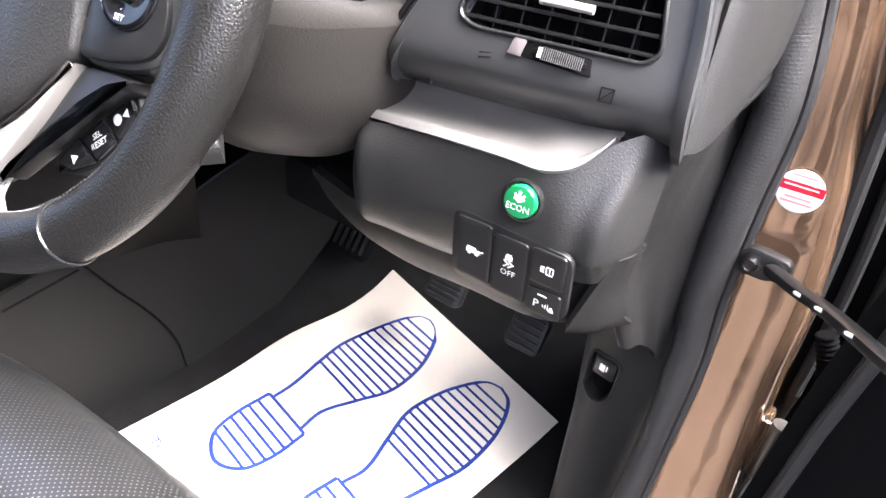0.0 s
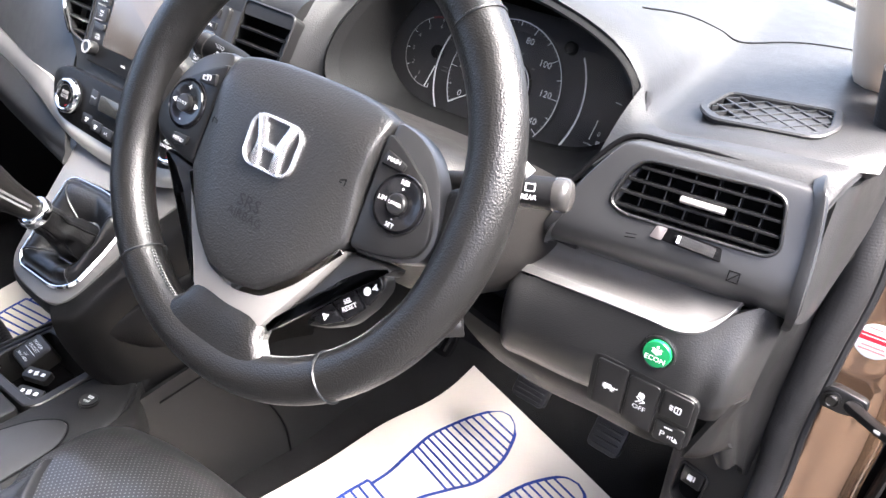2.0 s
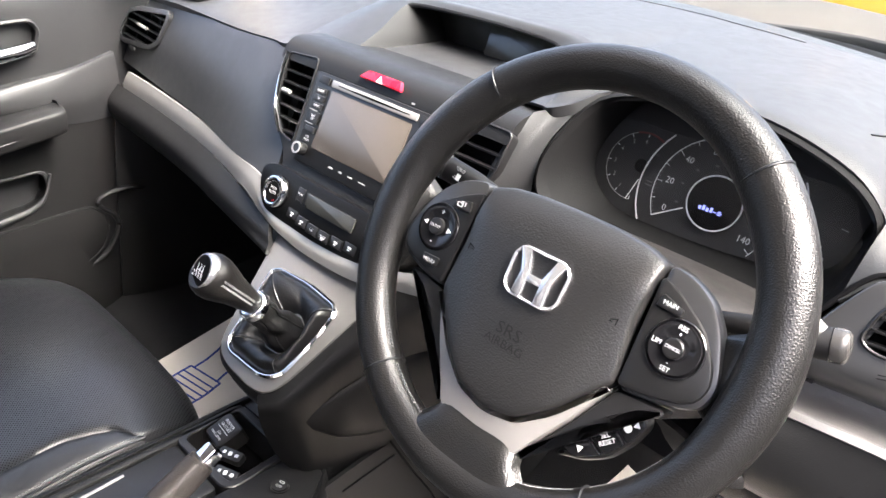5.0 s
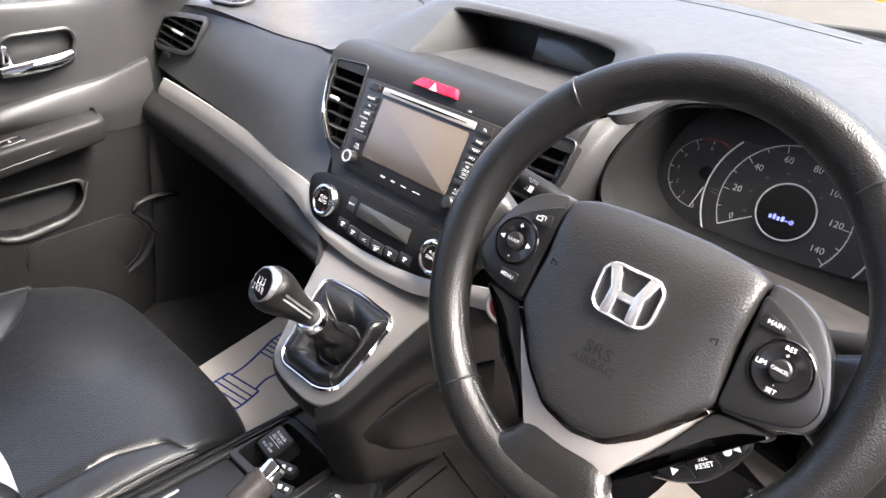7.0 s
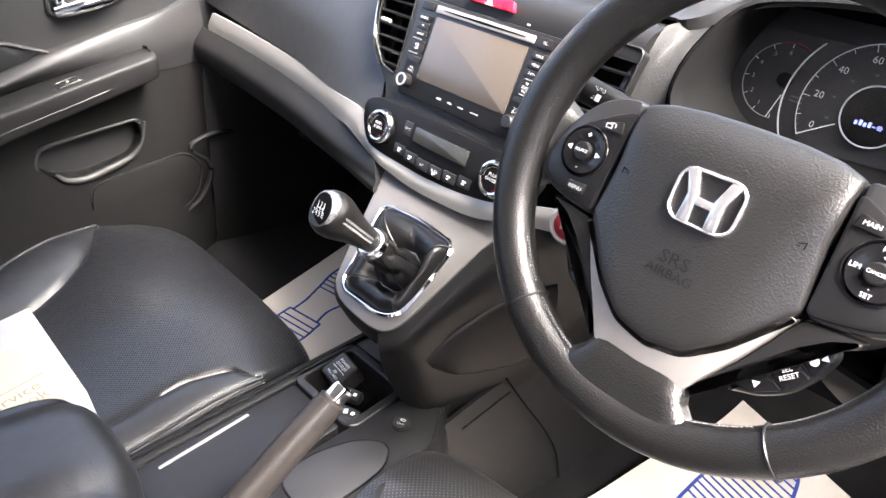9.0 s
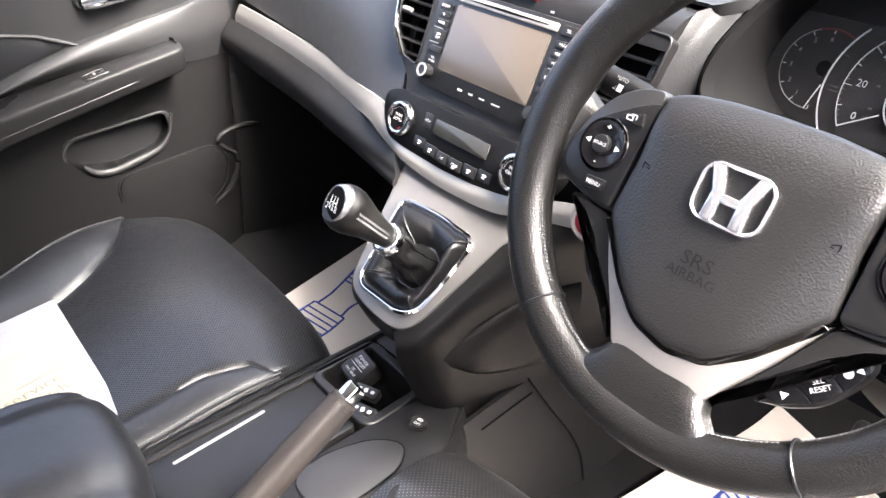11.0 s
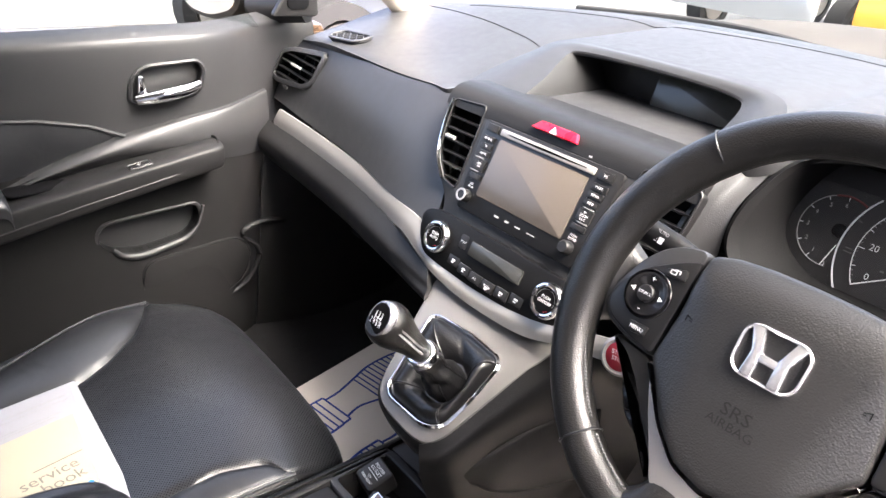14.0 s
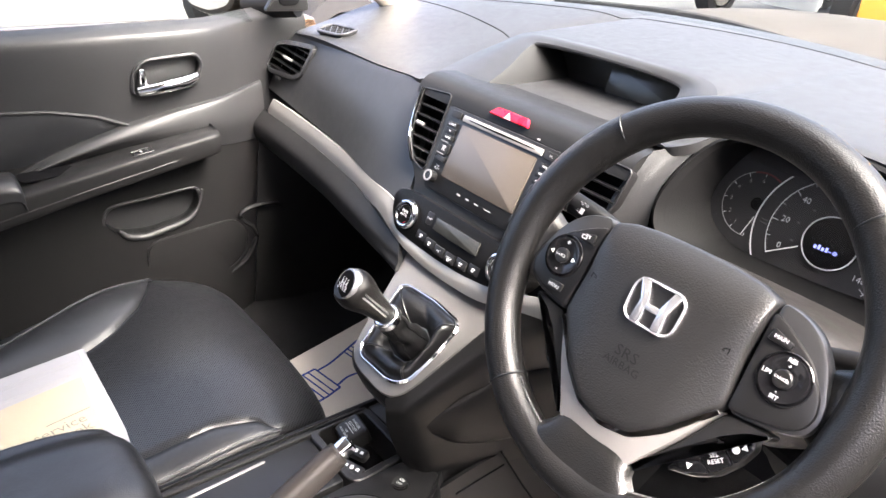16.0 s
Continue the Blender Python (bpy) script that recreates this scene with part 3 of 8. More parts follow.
ST_TOP = [(-0.765, 0.208, 0.848), (-0.62, 0.196, 0.850), (-0.42, 0.168, 0.856), (-0.25, 0.128, 0.862), (-0.150, 0.104, 0.868), (-0.126, 0.094, 0.846), (-0.094, 0.089, 0.834), (-0.062, 0.088, 0.833), (-0.013, 0.087, 0.831), (0.041, 0.088, 0.834), (0.102, 0.090, 0.842), (0.16, 0.092, 0.862), (0.25, 0.100, 0.884)]
ST_LOW = [(-0.790, 0.203, 0.807), (-0.62, 0.188, 0.812), (-0.42, 0.158, 0.820), (-0.25, 0.118, 0.829), (-0.182, 0.098, 0.839), (-0.137, 0.088, 0.831), (-0.097, 0.083, 0.820), (-0.069, 0.081, 0.816), (-0.030, 0.080, 0.812), (0.022, 0.080, 0.812), (0.085, 0.082, 0.817), (0.15, 0.086, 0.836), (0.25, 0.095, 0.856)]
strip("silver_strip", ST_TOP, ST_LOW, 0.0015, STRIPSILVER, "satin silver trim strip")

# black rolled edge under the strip, and the glovebox below it
LIP_A = [(-0.80, 0.200, 0.815), (-0.62, 0.184, 0.820), (-0.42, 0.154, 0.828), (-0.25, 0.114, 0.836), (-0.100, 0.083, 0.820)]
LIP_B = [(-0.80, 0.175, 0.780), (-0.62, 0.160, 0.785), (-0.42, 0.130, 0.792), (-0.25, 0.092, 0.804), (-0.082, 0.070, 0.803)]
LIP_C = [(-0.80, 0.195, 0.735), (-0.62, 0.182, 0.738), (-0.42, 0.155, 0.748), (-0.25, 0.115, 0.766), (-0.075, 0.072, 0.780)]
LIP_D = [(-0.80, 0.30, 0.70), (-0.62, 0.30, 0.70), (-0.42, 0.28, 0.70), (-0.25, 0.25, 0.71), (-0.075, 0.20, 0.72)]
LIP_E = [(-0.80, 0.42, 0.58), (-0.62, 0.42, 0.58), (-0.42, 0.42, 0.58), (-0.25, 0.42, 0.58), (-0.075, 0.40, 0.58)]
skin("lower_fascia", [LIP_E, LIP_D, LIP_C, LIP_B, LIP_A], 6, 6, 0.008, LOWER, dash, "soft black rolled lower edge", 50)
plate("glovebox_latch", rrect(0.05, 0.012, 0.005), 0.006, at_frame((-0.36, 0.150, 0.745), (1, -0.15, 0), (0, -0.8, -0.5)), DEEP, dash)

# ---- centre stack: one leaning face
SM = at_frame((0, 0.1455, 0.9605), (1, 0, 0), (0, -0.907, 0.421))


def on_stack(x, y, off=0.0):
    return SM @ Matrix.Translation((x, y, off))


half = [(0.205, 0.082), (0.205, 0.062), (0.196, 0.022), (0.172, -0.028), (0.132, -0.060), (0.126, -0.100)]
stack_out = fillet([Vector((x, y)) for x, y in half] + [Vector((-x, y)) for x, y in half[::-1]], 0.02, 5)
sface = plate("stack_face", stack_out, 0.030, on_stack(0, 0, -0.040), SMOOTH, dash, "smooth dark grey centre panel", 0.006)
# its roof, running forward to the mouth of the display recess
RX = (-0.205, -0.1, 0, 0.1, 0.205)
skin("stack_roof", [[(x, y, z) for x in RX] for y, z in ((0.1800, 1.0120), (0.1835, 1.0205), (0.1890, 1.0290), (0.1970, 1.0352), (0.2090, 1.0392), (0.2300, 1.0400), (0.2900, 1.0330))], 3, 4, 0.012, LOWER, dash, "smooth dark roof of the centre stack", 50)
# display recess
HOOD_IN = [(-0.125, 0.245, 1.034), (-0.135, 0.30, 1.055), (-0.152, 0.355, 1.078), (-0.142, 0.373, 1.083), (-0.065, 0.378, 1.0855), (0.034, 0.377, 1.086), (0.105, 0.378, 1.082), (0.129, 0.362, 1.074), (0.137, 0.30, 1.047), (0.137, 0.25, 1.034)]
skin("recess_surround", [HOOD_OUT, [Vector(a).lerp(Vector(b), 0.5) + Vector((0, -0.002, 0.004)) for a, b in zip(HOOD_OUT, HOOD_IN)], HOOD_IN], 4, 4, 0.004, SMOOTH, dash, "smooth dark surround of the display recess", 50)
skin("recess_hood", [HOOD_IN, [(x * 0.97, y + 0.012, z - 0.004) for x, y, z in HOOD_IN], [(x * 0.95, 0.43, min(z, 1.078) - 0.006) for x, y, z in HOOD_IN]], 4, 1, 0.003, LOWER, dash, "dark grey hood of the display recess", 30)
box("recess_floor", (-0.155, 0.262, 1.018), (0.155, 0.45, 1.031), SMOOTH, dash)
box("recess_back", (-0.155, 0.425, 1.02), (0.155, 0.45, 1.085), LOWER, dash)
plate("information_display", rrect(0.150, 0.046, 0.004), 0.006, at_frame((0.045, 0.420, 1.052), (1, 0, 0), (0, -0.96, 0.28)), LCD, dash, "grey unlit information display")

# hazard button
hz = plate("hazard_button", fillet([(-0.038, -0.005), (0.038, -0.005), (0.034, 0.007), (-0.0235, 0.007)], 0.003), 0.006, on_stack(-0.003, 0.078, -0.010), RED, dash, "translucent red hazard button", 0.0015)
plate("triangle", [(-0.006, -0.004), (0.006, -0.004), (0, 0.005)], 0.0006, on_stack(-0.003, 0.078, -0.0042), PRINT, hz, bevel=0.0001)


# air vents: a dark throat, slats, uprights and a chrome tab
def vent(name, outline, m, slats, uprights, material, label, edge=None, tab=None, depth=0.03, lean=25):
    xs, ys = [p.x for p in outline], [p.y for p in outline]
    x0, x1, y0, y1 = min(xs), max(xs), min(ys), max(ys)
    ring = inset(outline, -0.0028)
    holder = frame_ring(name, ring, outline, 0.0018, m, PANEL, dash, label, 0.0010, depth)
    plate("throat", inset(outline, -0.001), 0.002, m @ Matrix.Translation((0, 0, -depth)), DEEP, holder)

    def span(t, axis):
        hits = []
        for p, q in zip(outline, outline[1:] + outline[:1]):
            a, b = (p.y, q.y) if axis == "y" else (p.x, q.x)
            if (a - t) * (b - t) <= 0 and abs(a - b) > 1e-9:
                k = (t - a) / (b - a)
                hits.append((p.x + (q.x - p.x) * k) if axis == "y" else (p.y + (q.y - p.y) * k))
        return (min(hits), max(hits)) if len(hits) > 1 else None
    for i in range(uprights):
        t = x0 + (x1 - x0) * (i + 1) / (uprights + 1)
        s = span(t, "x")
        if s:
            plate("upright", rrect(0.0016, s[1] - s[0], 0.0006, 1), 0.014, m @ Matrix.Translation((t, (s[0] + s[1]) / 2, -0.025)), PANEL, holder, bevel=0.0004)
    for i in range(slats):
        t = y0 + (y1 - y0) * (i + 0.6) / (slats + 0.2)
        s = span(t, "y")
        if s and s[1] - s[0] > 0.006:
            mm = m @ Matrix.Translation(((s[0] + s[1]) / 2, t, -0.006)) @ pose(0, 0, 0, 90 - lean)
            plate("slat", rrect(s[1] - s[0] - 0.001, 0.011, 0.0008, 1), 0.0024, mm, PANEL, holder, bevel=0.0007)
    if tab:
        tx, ty, w = tab
        sweep("tab", [m @ Vector((tx - w / 2, ty, 0.001)), m @ Vector((tx, ty, 0.003)), m @ Vector((tx + w / 2, ty, 0.001))], (0.0035, 0.0028), SILVER, holder, "silver tab", 10)
    if edge:
        sweep("chrome_edge", [m @ Vector((x, y, 0.0035)) for x, y in edge], (0.0022, 0.0026), CHROME, holder, "polished edge", 8)
    return holder


lv = fillet([(-0.189, 0.070), (-0.186, 0.03), (-0.174, -0.008), (-0.150, -0.034), (-0.122, -0.040), (-0.124, 0.0), (-0.129, 0.075)], 0.006, 4)
chrome_line = catmull([Vector((-0.191, 0.070)), Vector((-0.188, 0.03)), Vector((-0.176, -0.009)), Vector((-0.151, -0.036))], 6)
cut(sface, [Vector(p) for p in lv], on_stack(0, 0, 0), -0.06, 0.01)
vent("air_vent", [Vector(p) for p in lv], on_stack(0, 0, -0.0095), 7, 0, SMOOTH, "tall air vent with a polished edge", [tuple(p) for p in chrome_line], (-0.168, 0.020, 0.016), lean=-12)
rvx = fillet([(-x, y) for x, y in ((-0.206, 0.074), (-0.203, 0.03), (-0.186, -0.012), (-0.160, -0.036), (-0.128, -0.040), (-0.128, 0.0), (-0.133, 0.075))][::-1], 0.006, 4)
cut(sface, [Vector(p) for p in rvx], on_stack(0, 0, 0), -0.06, 0.01)
vent("air_vent", [Vector(p) for p in rvx], on_stack(0, 0, -0.0095), 7, 0, SMOOTH, "tall air vent beside the head unit", lean=-12)

# head unit
unit_out = fillet([(-0.116, 0.062), (0.116, 0.062), (0.110, -0.060), (-0.104, -0.060)], 0.006, 4)
unit = plate("head_unit", unit_out, 0.006, on_stack(0, 0, -0.011), PANEL, dash, "satin black audio and navigation unit", 0.002)
plate("screen", rrect(0.150, 0.079, 0.003), 0.0015, on_stack(-0.002, 0.004, -0.005), SCREENSHEEN, unit, "unlit screen with a beige reflection in its colour", 0.0005)
slot = plate("disc_slot", fillet([(-0.080, -0.0045), (0.078, -0.0045), (0.078, 0.0045), (-0.080, 0.0045)], 0.002), 0.003, on_stack(0, 0.0525, -0.005), SILVER, unit, "silver disc slot surround", 0.001)
plate("opening", fillet([(-0.066, -0.0005), (0, -0.0016), (0.066, -0.0005), (0.066, 0.0005), (0, 0.0014), (-0.066, 0.0005)], 0.0005), 0.0006, on_stack(0, 0.0525, -0.0022), DEEP, slot, bevel=0.0001)


def key(parent, name, w, h, m, text="", size=0.005, material=PANEL, hh=0.0025, r=0.0012):
    k = plate(name, rrect(w, h, r, 2), hh, m, material, parent, bevel=0.0007)
    if text:
        words(text, size, m @ Matrix.Translation((0, 0, hh)), PRINT, k, squeeze=0.9)
    return k


for i, (y, h, t) in enumerate(((0.053, 0.010, ""), (0.038, 0.008, "SOURCE"), (0.028, 0.008, "TA"), (0.018, 0.008, "AUDIO"), (0.002, 0.016, "SEEK\nSKIP"), (-0.014, 0.008, ""))):
    key(unit, "button", 0.020, h, on_stack(-0.0965 + 0.001 * i, y, -0.005), t, 0.0042)
for i, (y, h, t) in enumerate(((0.052, 0.011, "TEL"), (0.037, 0.008, "MARK"), (0.027, 0.008, "MENU"), (0.017, 0.008, "INFO"), (0.001, 0.016, "IN\nZOOM\nOUT"), (-0.014, 0.007, ""))):
    key(unit, "button", 0.021, h, on_stack(0.0945 - 0.001 * i, y, -0.005), t, 0.0044)
for x, y in ((-0.0965, 0.0115), (-0.0965, -0.0065), (0.0925, 0.0105), (0.0925, -0.0075)):
    plate("key_line", rrect(0.016, 0.0012, 0.0004, 1), 0.0008, on_stack(x, y, -0.003), SILVER, unit, bevel=0.0003)
words("VOL\nPUSH", 0.0042, on_stack(-0.092, -0.0265, -0.005), PRINT, unit)
words("PUSH\nENTER", 0.0042, on_stack(0.088, -0.0265, -0.005), PRINT, unit)
k1 = lathe("volume_knob", [(0.0085, 0), (0.0085, 0.010), (0.0078, 0.0115), (0.0, 0.0115)], on_stack(-0.092, -0.042, -0.005), PANEL, unit)
lathe("ring", [(0.0082, 0.0112), (0.0082, 0.0125), (0.0058, 0.0125), (0.0058, 0.0112)], on_stack(-0.092, -0.042, -0.005), SILVER, k1)
lathe("selector_knob", [(0.0082, 0), (0.0082, 0.010), (0.0065, 0.0125), (0.0, 0.0128)], on_stack(0.088, -0.040, -0.005), PANEL, unit)
for mark in ((-0.030, -0.0475, 0.008, 0.0024), (-0.011, -0.0475, 0.0065, 0.0022), (0.008, -0.0475, 0.009, 0.0018), (0.031, -0.0475, 0.013, 0.0014), (0.062, 0.066, 0.005, 0.0022)):
    bars("logo_mark", [mark], on_stack(0, 0, -0.005), GREYPRINT, unit)

# climate panel: bowed, prouder than the unit, with two dials
CM = at_frame((0, 0.0955, 0.8605), (1, 0, 0), (0, -0.92, 0.39))


def on_climate(x, y, off=0.0):
    return CM @ Matrix.Translation((x, y, off - 0.9 * x * x))


cl_out = fillet([(-0.150, 0.024), (-0.128, 0.036), (0, 0.036), (0.128, 0.036), (0.150, 0.024), (0.142, 0.0), (0.124, -0.019), (0.100, -0.024), (0.041, -0.031), (-0.013, -0.0335), (-0.062, -0.032), (-0.094, -0.031), (-0.122, -0.028), (-0.142, -0.004)], 0.012, 4)
climate = plate("climate_panel", cl_out, 0.028, CM @ Matrix.Translation((0, 0.002, -0.030)), CONSOLE, dash, "satin black climate control panel", 0.003)


def dial(x, y, text):
    m = on_climate(x, y, 0.0)
    d = lathe("dial", [(0.0232, -0.006), (0.0226, 0.010), (0.0205, 0.0150), (0.0152, 0.0158), (0.0, 0.0158)], m, DEEP, climate, "round climate dial", 36)
    lathe("chrome_ring", [(0.0226, 0.0085), (0.0220, 0.0140), (0.0205, 0.0168), (0.0180, 0.0178), (0.0160, 0.0170), (0.0154, 0.0156)], m, CHROME, d, "polished ring", 36)
    words(text, 0.0056, m @ Matrix.Translation((0, 0.001, 0.0158)), PRINT, d)
    arc = [(0.0125 * math.cos(a), 0.0135 * math.sin(a), 0.0016, 0.0006, math.degrees(a) + 90) for a in (radians(296 + 14 * k) for k in range(2))]
    bars("scale_arc", [(0.0135 * math.cos(a), 0.0135 * math.sin(a), 0.0014, 0.0005, math.degrees(a) + 90) for a in (radians(-10 + 10 * k) for k in range(20))], m @ Matrix.Translation((0, 0, 0.0158)), GREYPRINT, d)
    bars("scale_mark", arc, m @ Matrix.Translation((0, 0, 0.0165)), RED, d)
    return d


dial(-0.101, 0.004, "PUSH\nAUTO")
dial(0.101, 0.008, "PUSH\nON/OFF")
plate("climate_display", rrect(0.094, 0.019, 0.002), 0.0015, on_climate(0.006, 0.014, -0.0006), LCD, climate, "grey unlit climate display", 0.0005)
key(climate, "button", 0.014, 0.018, on_climate(-0.056, 0.016, -0.001), "FRONT", 0.0036)
key(climate, "button", 0.016, 0.018, on_climate(0.066, 0.014, -0.001), "SYNC", 0.0048)
for i, t in enumerate(("", "", "A/C", "MODE", "", "")):
    x = -0.060 + i * 0.0235
    b = key(climate, "button", 0.0215, 0.013, on_climate(x, -0.011 - 0.006 * (1 - (x / 0.07) ** 2), -0.001), t, 0.0045)
    if not t or t == "MODE":
        bars("icon", [(0, 0.001 - 0.003 * (t == "MODE"), 0.006, 0.002), (-0.001, -0.0022 - 0.002 * (t == "MODE"), 0.004, 0.0014)], on_climate(x, -0.011 - 0.006 * (1 - (x / 0.07) ** 2), 0.0015), PRINT, b)

# start button on the silver strip
sb = at_frame((0.2225, 0.081, 0.8715), (0.97, 0.22, 0), (0.2, -0.93, 0.3))
start = lathe("start_button", [(0.021, 0), (0.021, 0.007), (0.018, 0.010), (0.0155, 0.0085), (0.0, 0.0085)], sb, SILVER, dash, "red start button in a silver ring", 36)
lathe("red_face", [(0.0150, 0.006), (0.0150, 0.0092), (0.0135, 0.0100), (0, 0.0103)], sb, DARKRED, start, "red face", 32)
words("START\nSTOP", 0.0062, sb @ Matrix.Translation((0, 0, 0.0103)), PRINT, start)

# ---- instrument binnacle
GM = at_frame((0.40, 0.300, 0.985), (1, 0, 0), (0, -0.94, 0.342))
hood = [(0.240, 0.195, 0.975), (0.236, 0.218, 1.018), (0.258, 0.262, 1.066), (0.312, 0.281, 1.081), (0.381, 0.283, 1.088), (0.446, 0.275, 1.084), (0.515, 0.266, 1.066), (0.552, 0.255, 1.040), (0.556, 0.238, 1.005), (0.543, 0.215, 0.964), (0.505, 0.205, 0.945),
        (0.44, 0.20, 0.938), (0.36, 0.197, 0.935), (0.28, 0.195, 0.940)]
hood_c = Vector((0.398, 0.24, 1.01))
ring0 = catmull(hood, 4, True)
rings = []
for s, dy in ((1.025, 0.016), (1.01, 0.0), (0.985, -0.003), (0.95, 0.010), (0.90, 0.055), (0.86, 0.075)):
    rings.append([hood_c + (p - hood_c) * s + Vector((0, dy, 0)) for p in ring0])
n = len(ring0)
def band(name, rr, material, label):
    return finish(name, [p for r in rr for p in r], [(k * n + i, k * n + (i + 1) % n, k * n + n + (i + 1) % n, k * n + n + i) for k in range(len(rr) - 1) for i in range(n)], material, dash, label, 45)


band("instrument_bezel", rings[:4], THROAT, "dark bezel round the instruments with hood shade in its colour")
band("binnacle_throat", rings[3:], THROAT, "binnacle throat with the hood's shade in its black").data.flip_normals()
face = plate("dial_board", rrect(0.340, 0.150, 0.05, 6, 0, 0.006), 0.004, GM @ Matrix.Translation((0, 0, -0.010)), DIAL, dash, "black instrument board with pale figures", 0.001)


def on_dial(x, y, off=0.0):
    return GM @ Matrix.Translation((x, y, off - 0.006))


def arc_line(name, r, a0, a1, w, cx=0.0, cy=0.0, material=PALELIT, off=0.0006, n=40):
    pts = [(cx + r * math.cos(radians(a0 + (a1 - a0) * i / n)), cy + r * math.sin(radians(a0 + (a1 - a0) * i / n))) for i in range(n + 1)]
    return sweep(name, [on_dial(0, 0, off) @ Vector((x, y, 0)) for x, y in pts], (w, 0.0004), material, face, seg=6, up=tuple(GM.to_3x3() @ Vector((0, 0, 1))))


SX, SY = -0.0095, 0.001  # centre of the speed scale
lathe("dial_hub", [(0.0700, -0.002), (0.0690, 0.0030), (0.0640, 0.0034), (0.0, 0.0034)], on_dial(SX, SY, -0.002), DIAL, face, "raised black speedometer face", 48)
lathe("centre_drum", [(0.0305, 0.0), (0.0300, 0.0050), (0.0275, 0.0055), (0.0, 0.0050)], on_dial(-0.0050, 0.0005, 0.001), DEEP, face, "black drum inside the bright ring", 40)
arc_line("hub_ring", 0.0292, 0, 360, 0.0008, -0.0050, 0.0005, off=0.0066)
arc_line("scale_ring", 0.0672, 213, -36, 0.0005, SX, SY, off=0.0016)
arc_line("pale_arc", 0.0836, 140, 214, 0.0009, SX, SY, off=0.004)
arc_line("pale_arc", 0.0890, 34, -27, 0.0009, -0.0040, SY, off=0.004)
for i in range(8):
    a = radians(207 - 33.7 * i)
    words(str(i * 20), 0.0098, on_dial(SX + 0.052 * math.cos(a), SY + 0.052 * math.sin(a), 0.0016), PALELIT, face)
ticks = []
for i in range(15):
    a = radians(213 - 17.6 * i)
    ln = 0.0075 if i % 2 == 0 else 0.0045
    ticks.append((SX + (0.0670 - ln / 2) * math.cos(a), SY + (0.0670 - ln / 2) * math.sin(a), ln, 0.0007, math.degrees(a)))
bars("speed_scale", ticks, on_dial(0, 0, 0.0016), PALELIT, face)
fine_ticks = []
for i in range(57):
    a = radians(213 - 4.4 * i)
    fine_ticks.append((SX + 0.0655 * math.cos(a), SY + 0.0655 * math.sin(a), 0.0022, 0.0004, math.degrees(a)))
bars("speed_scale", fine_ticks, on_dial(0, 0, 0.0015), GREYPRINT, face)
a = radians(213)
bars("needle", [(SX + 0.048 * math.cos(a), SY + 0.048 * math.sin(a), 0.036, 0.0011, 213)], on_dial(0, 0, 0.0045), PRINT, face)
bars("odometer_digits", [(-0.0170 + i * 0.0042, -0.0080 + 0.0009 * (i % 2), 0.0028, 0.0052 if i % 2 else 0.0040) for i in range(4)] + [(-0.0005, -0.0080, 0.0030, 0.0010), (0.0048, -0.0075, 0.0055, 0.0010), (0.0048, -0.0092, 0.0040, 0.0010), (0.0048, -0.0060, 0.0035, 0.0010)], on_dial(0, 0, 0.0078), BLUELIT, face, label="lit blue digits")
for i in range(6):
    a = radians(200 - 32 * i)
    bars("small_figure", [(SX + 0.0380 * math.cos(a), SY + 0.0380 * math.sin(a), 0.0035, 0.0022)], on_dial(0, 0, 0.0016), DIALGREY, face)
TX, TY = -0.103, 0.0093  # centre of the rev counter
arc_line("tach_arc", 0.0385, 276, 112, 0.0005, TX, TY, material=GREYPRINT)
arc_line("red_zone", 0.0385, 112, 62, 0.0011, TX, TY, material=DIMRED)
for i, t in enumerate("0123456"):
    a = radians(276 - 30.7 * i)
    if i:
        words(t, 0.0068, on_dial(TX + 0.0290 * math.cos(a), TY + 0.0290 * math.sin(a), 0.0002), GREYPRINT, face)
    bars("tach_mark", [(TX + 0.0365 * math.cos(a), TY + 0.0365 * math.sin(a), 0.0045, 0.0007, math.degrees(a))], on_dial(0, 0, 0), PALELIT, face)
lathe("needle_cap", [(0.0080, 0.0), (0.0075, 0.003), (0.0, 0.0035)], on_dial(TX + 0.004, TY + 0.002, 0.0), DEEP, face, "black needle cap", 20)
bars("needle", [(-0.0985, -0.0165, 0.0260, 0.0010, 76)], on_dial(0, 0, 0.003), PRINT, face)
bars("small_figure", [(-0.0880, 0.0285, 0.010, 0.0014, -14), (-0.0835, -0.0020, 0.007, 0.0014), (-0.0830, -0.0060, 0.009, 0.0014)], on_dial(0, 0, 0), DIALGREY, face)
bars("needle", [(0.1050, -0.0115, 0.0200, 0.0010, 84)], on_dial(0, 0, 0.003), PRINT, face)
words("0", 0.0066, on_dial(0.1108, -0.0140, 0.0002), PALELIT, face)
bars("fuel_marks", [(0.1185, 0.0200, 0.007, 0.0008, -6), (0.1060, -0.0265, 0.015, 0.0006, -4), (0.1125, -0.0225, 0.004, 0.0035)], on_dial(0, 0, 0), PALELIT, face)
bars("small_figure", [(0.0165, -0.0425, 0.010, 0.0016)], on_dial(0, 0, 0.0002), GREYPRINT, face)
lathe("trip_button", [(0.0065, 0.0), (0.0065, 0.006), (0.0050, 0.008), (0.0, 0.008)], on_dial(0.0530, 0.0560, 0.0), DEEP, face, "black trip button", 20)
lens = skin("dial_lens", [[GM @ Vector((x * k, y, 0.010 + 0.28 * (y + 0.05))) for x in (-0.150, -0.08, 0, 0.08, 0.150)] for y, k in ((-0.055, 1.0), (0.0, 0.98), (0.055, 0.80))], 4, 3, 0.001, LENS, dash, "clear lens over the dials")
lens.visible_shadow = False

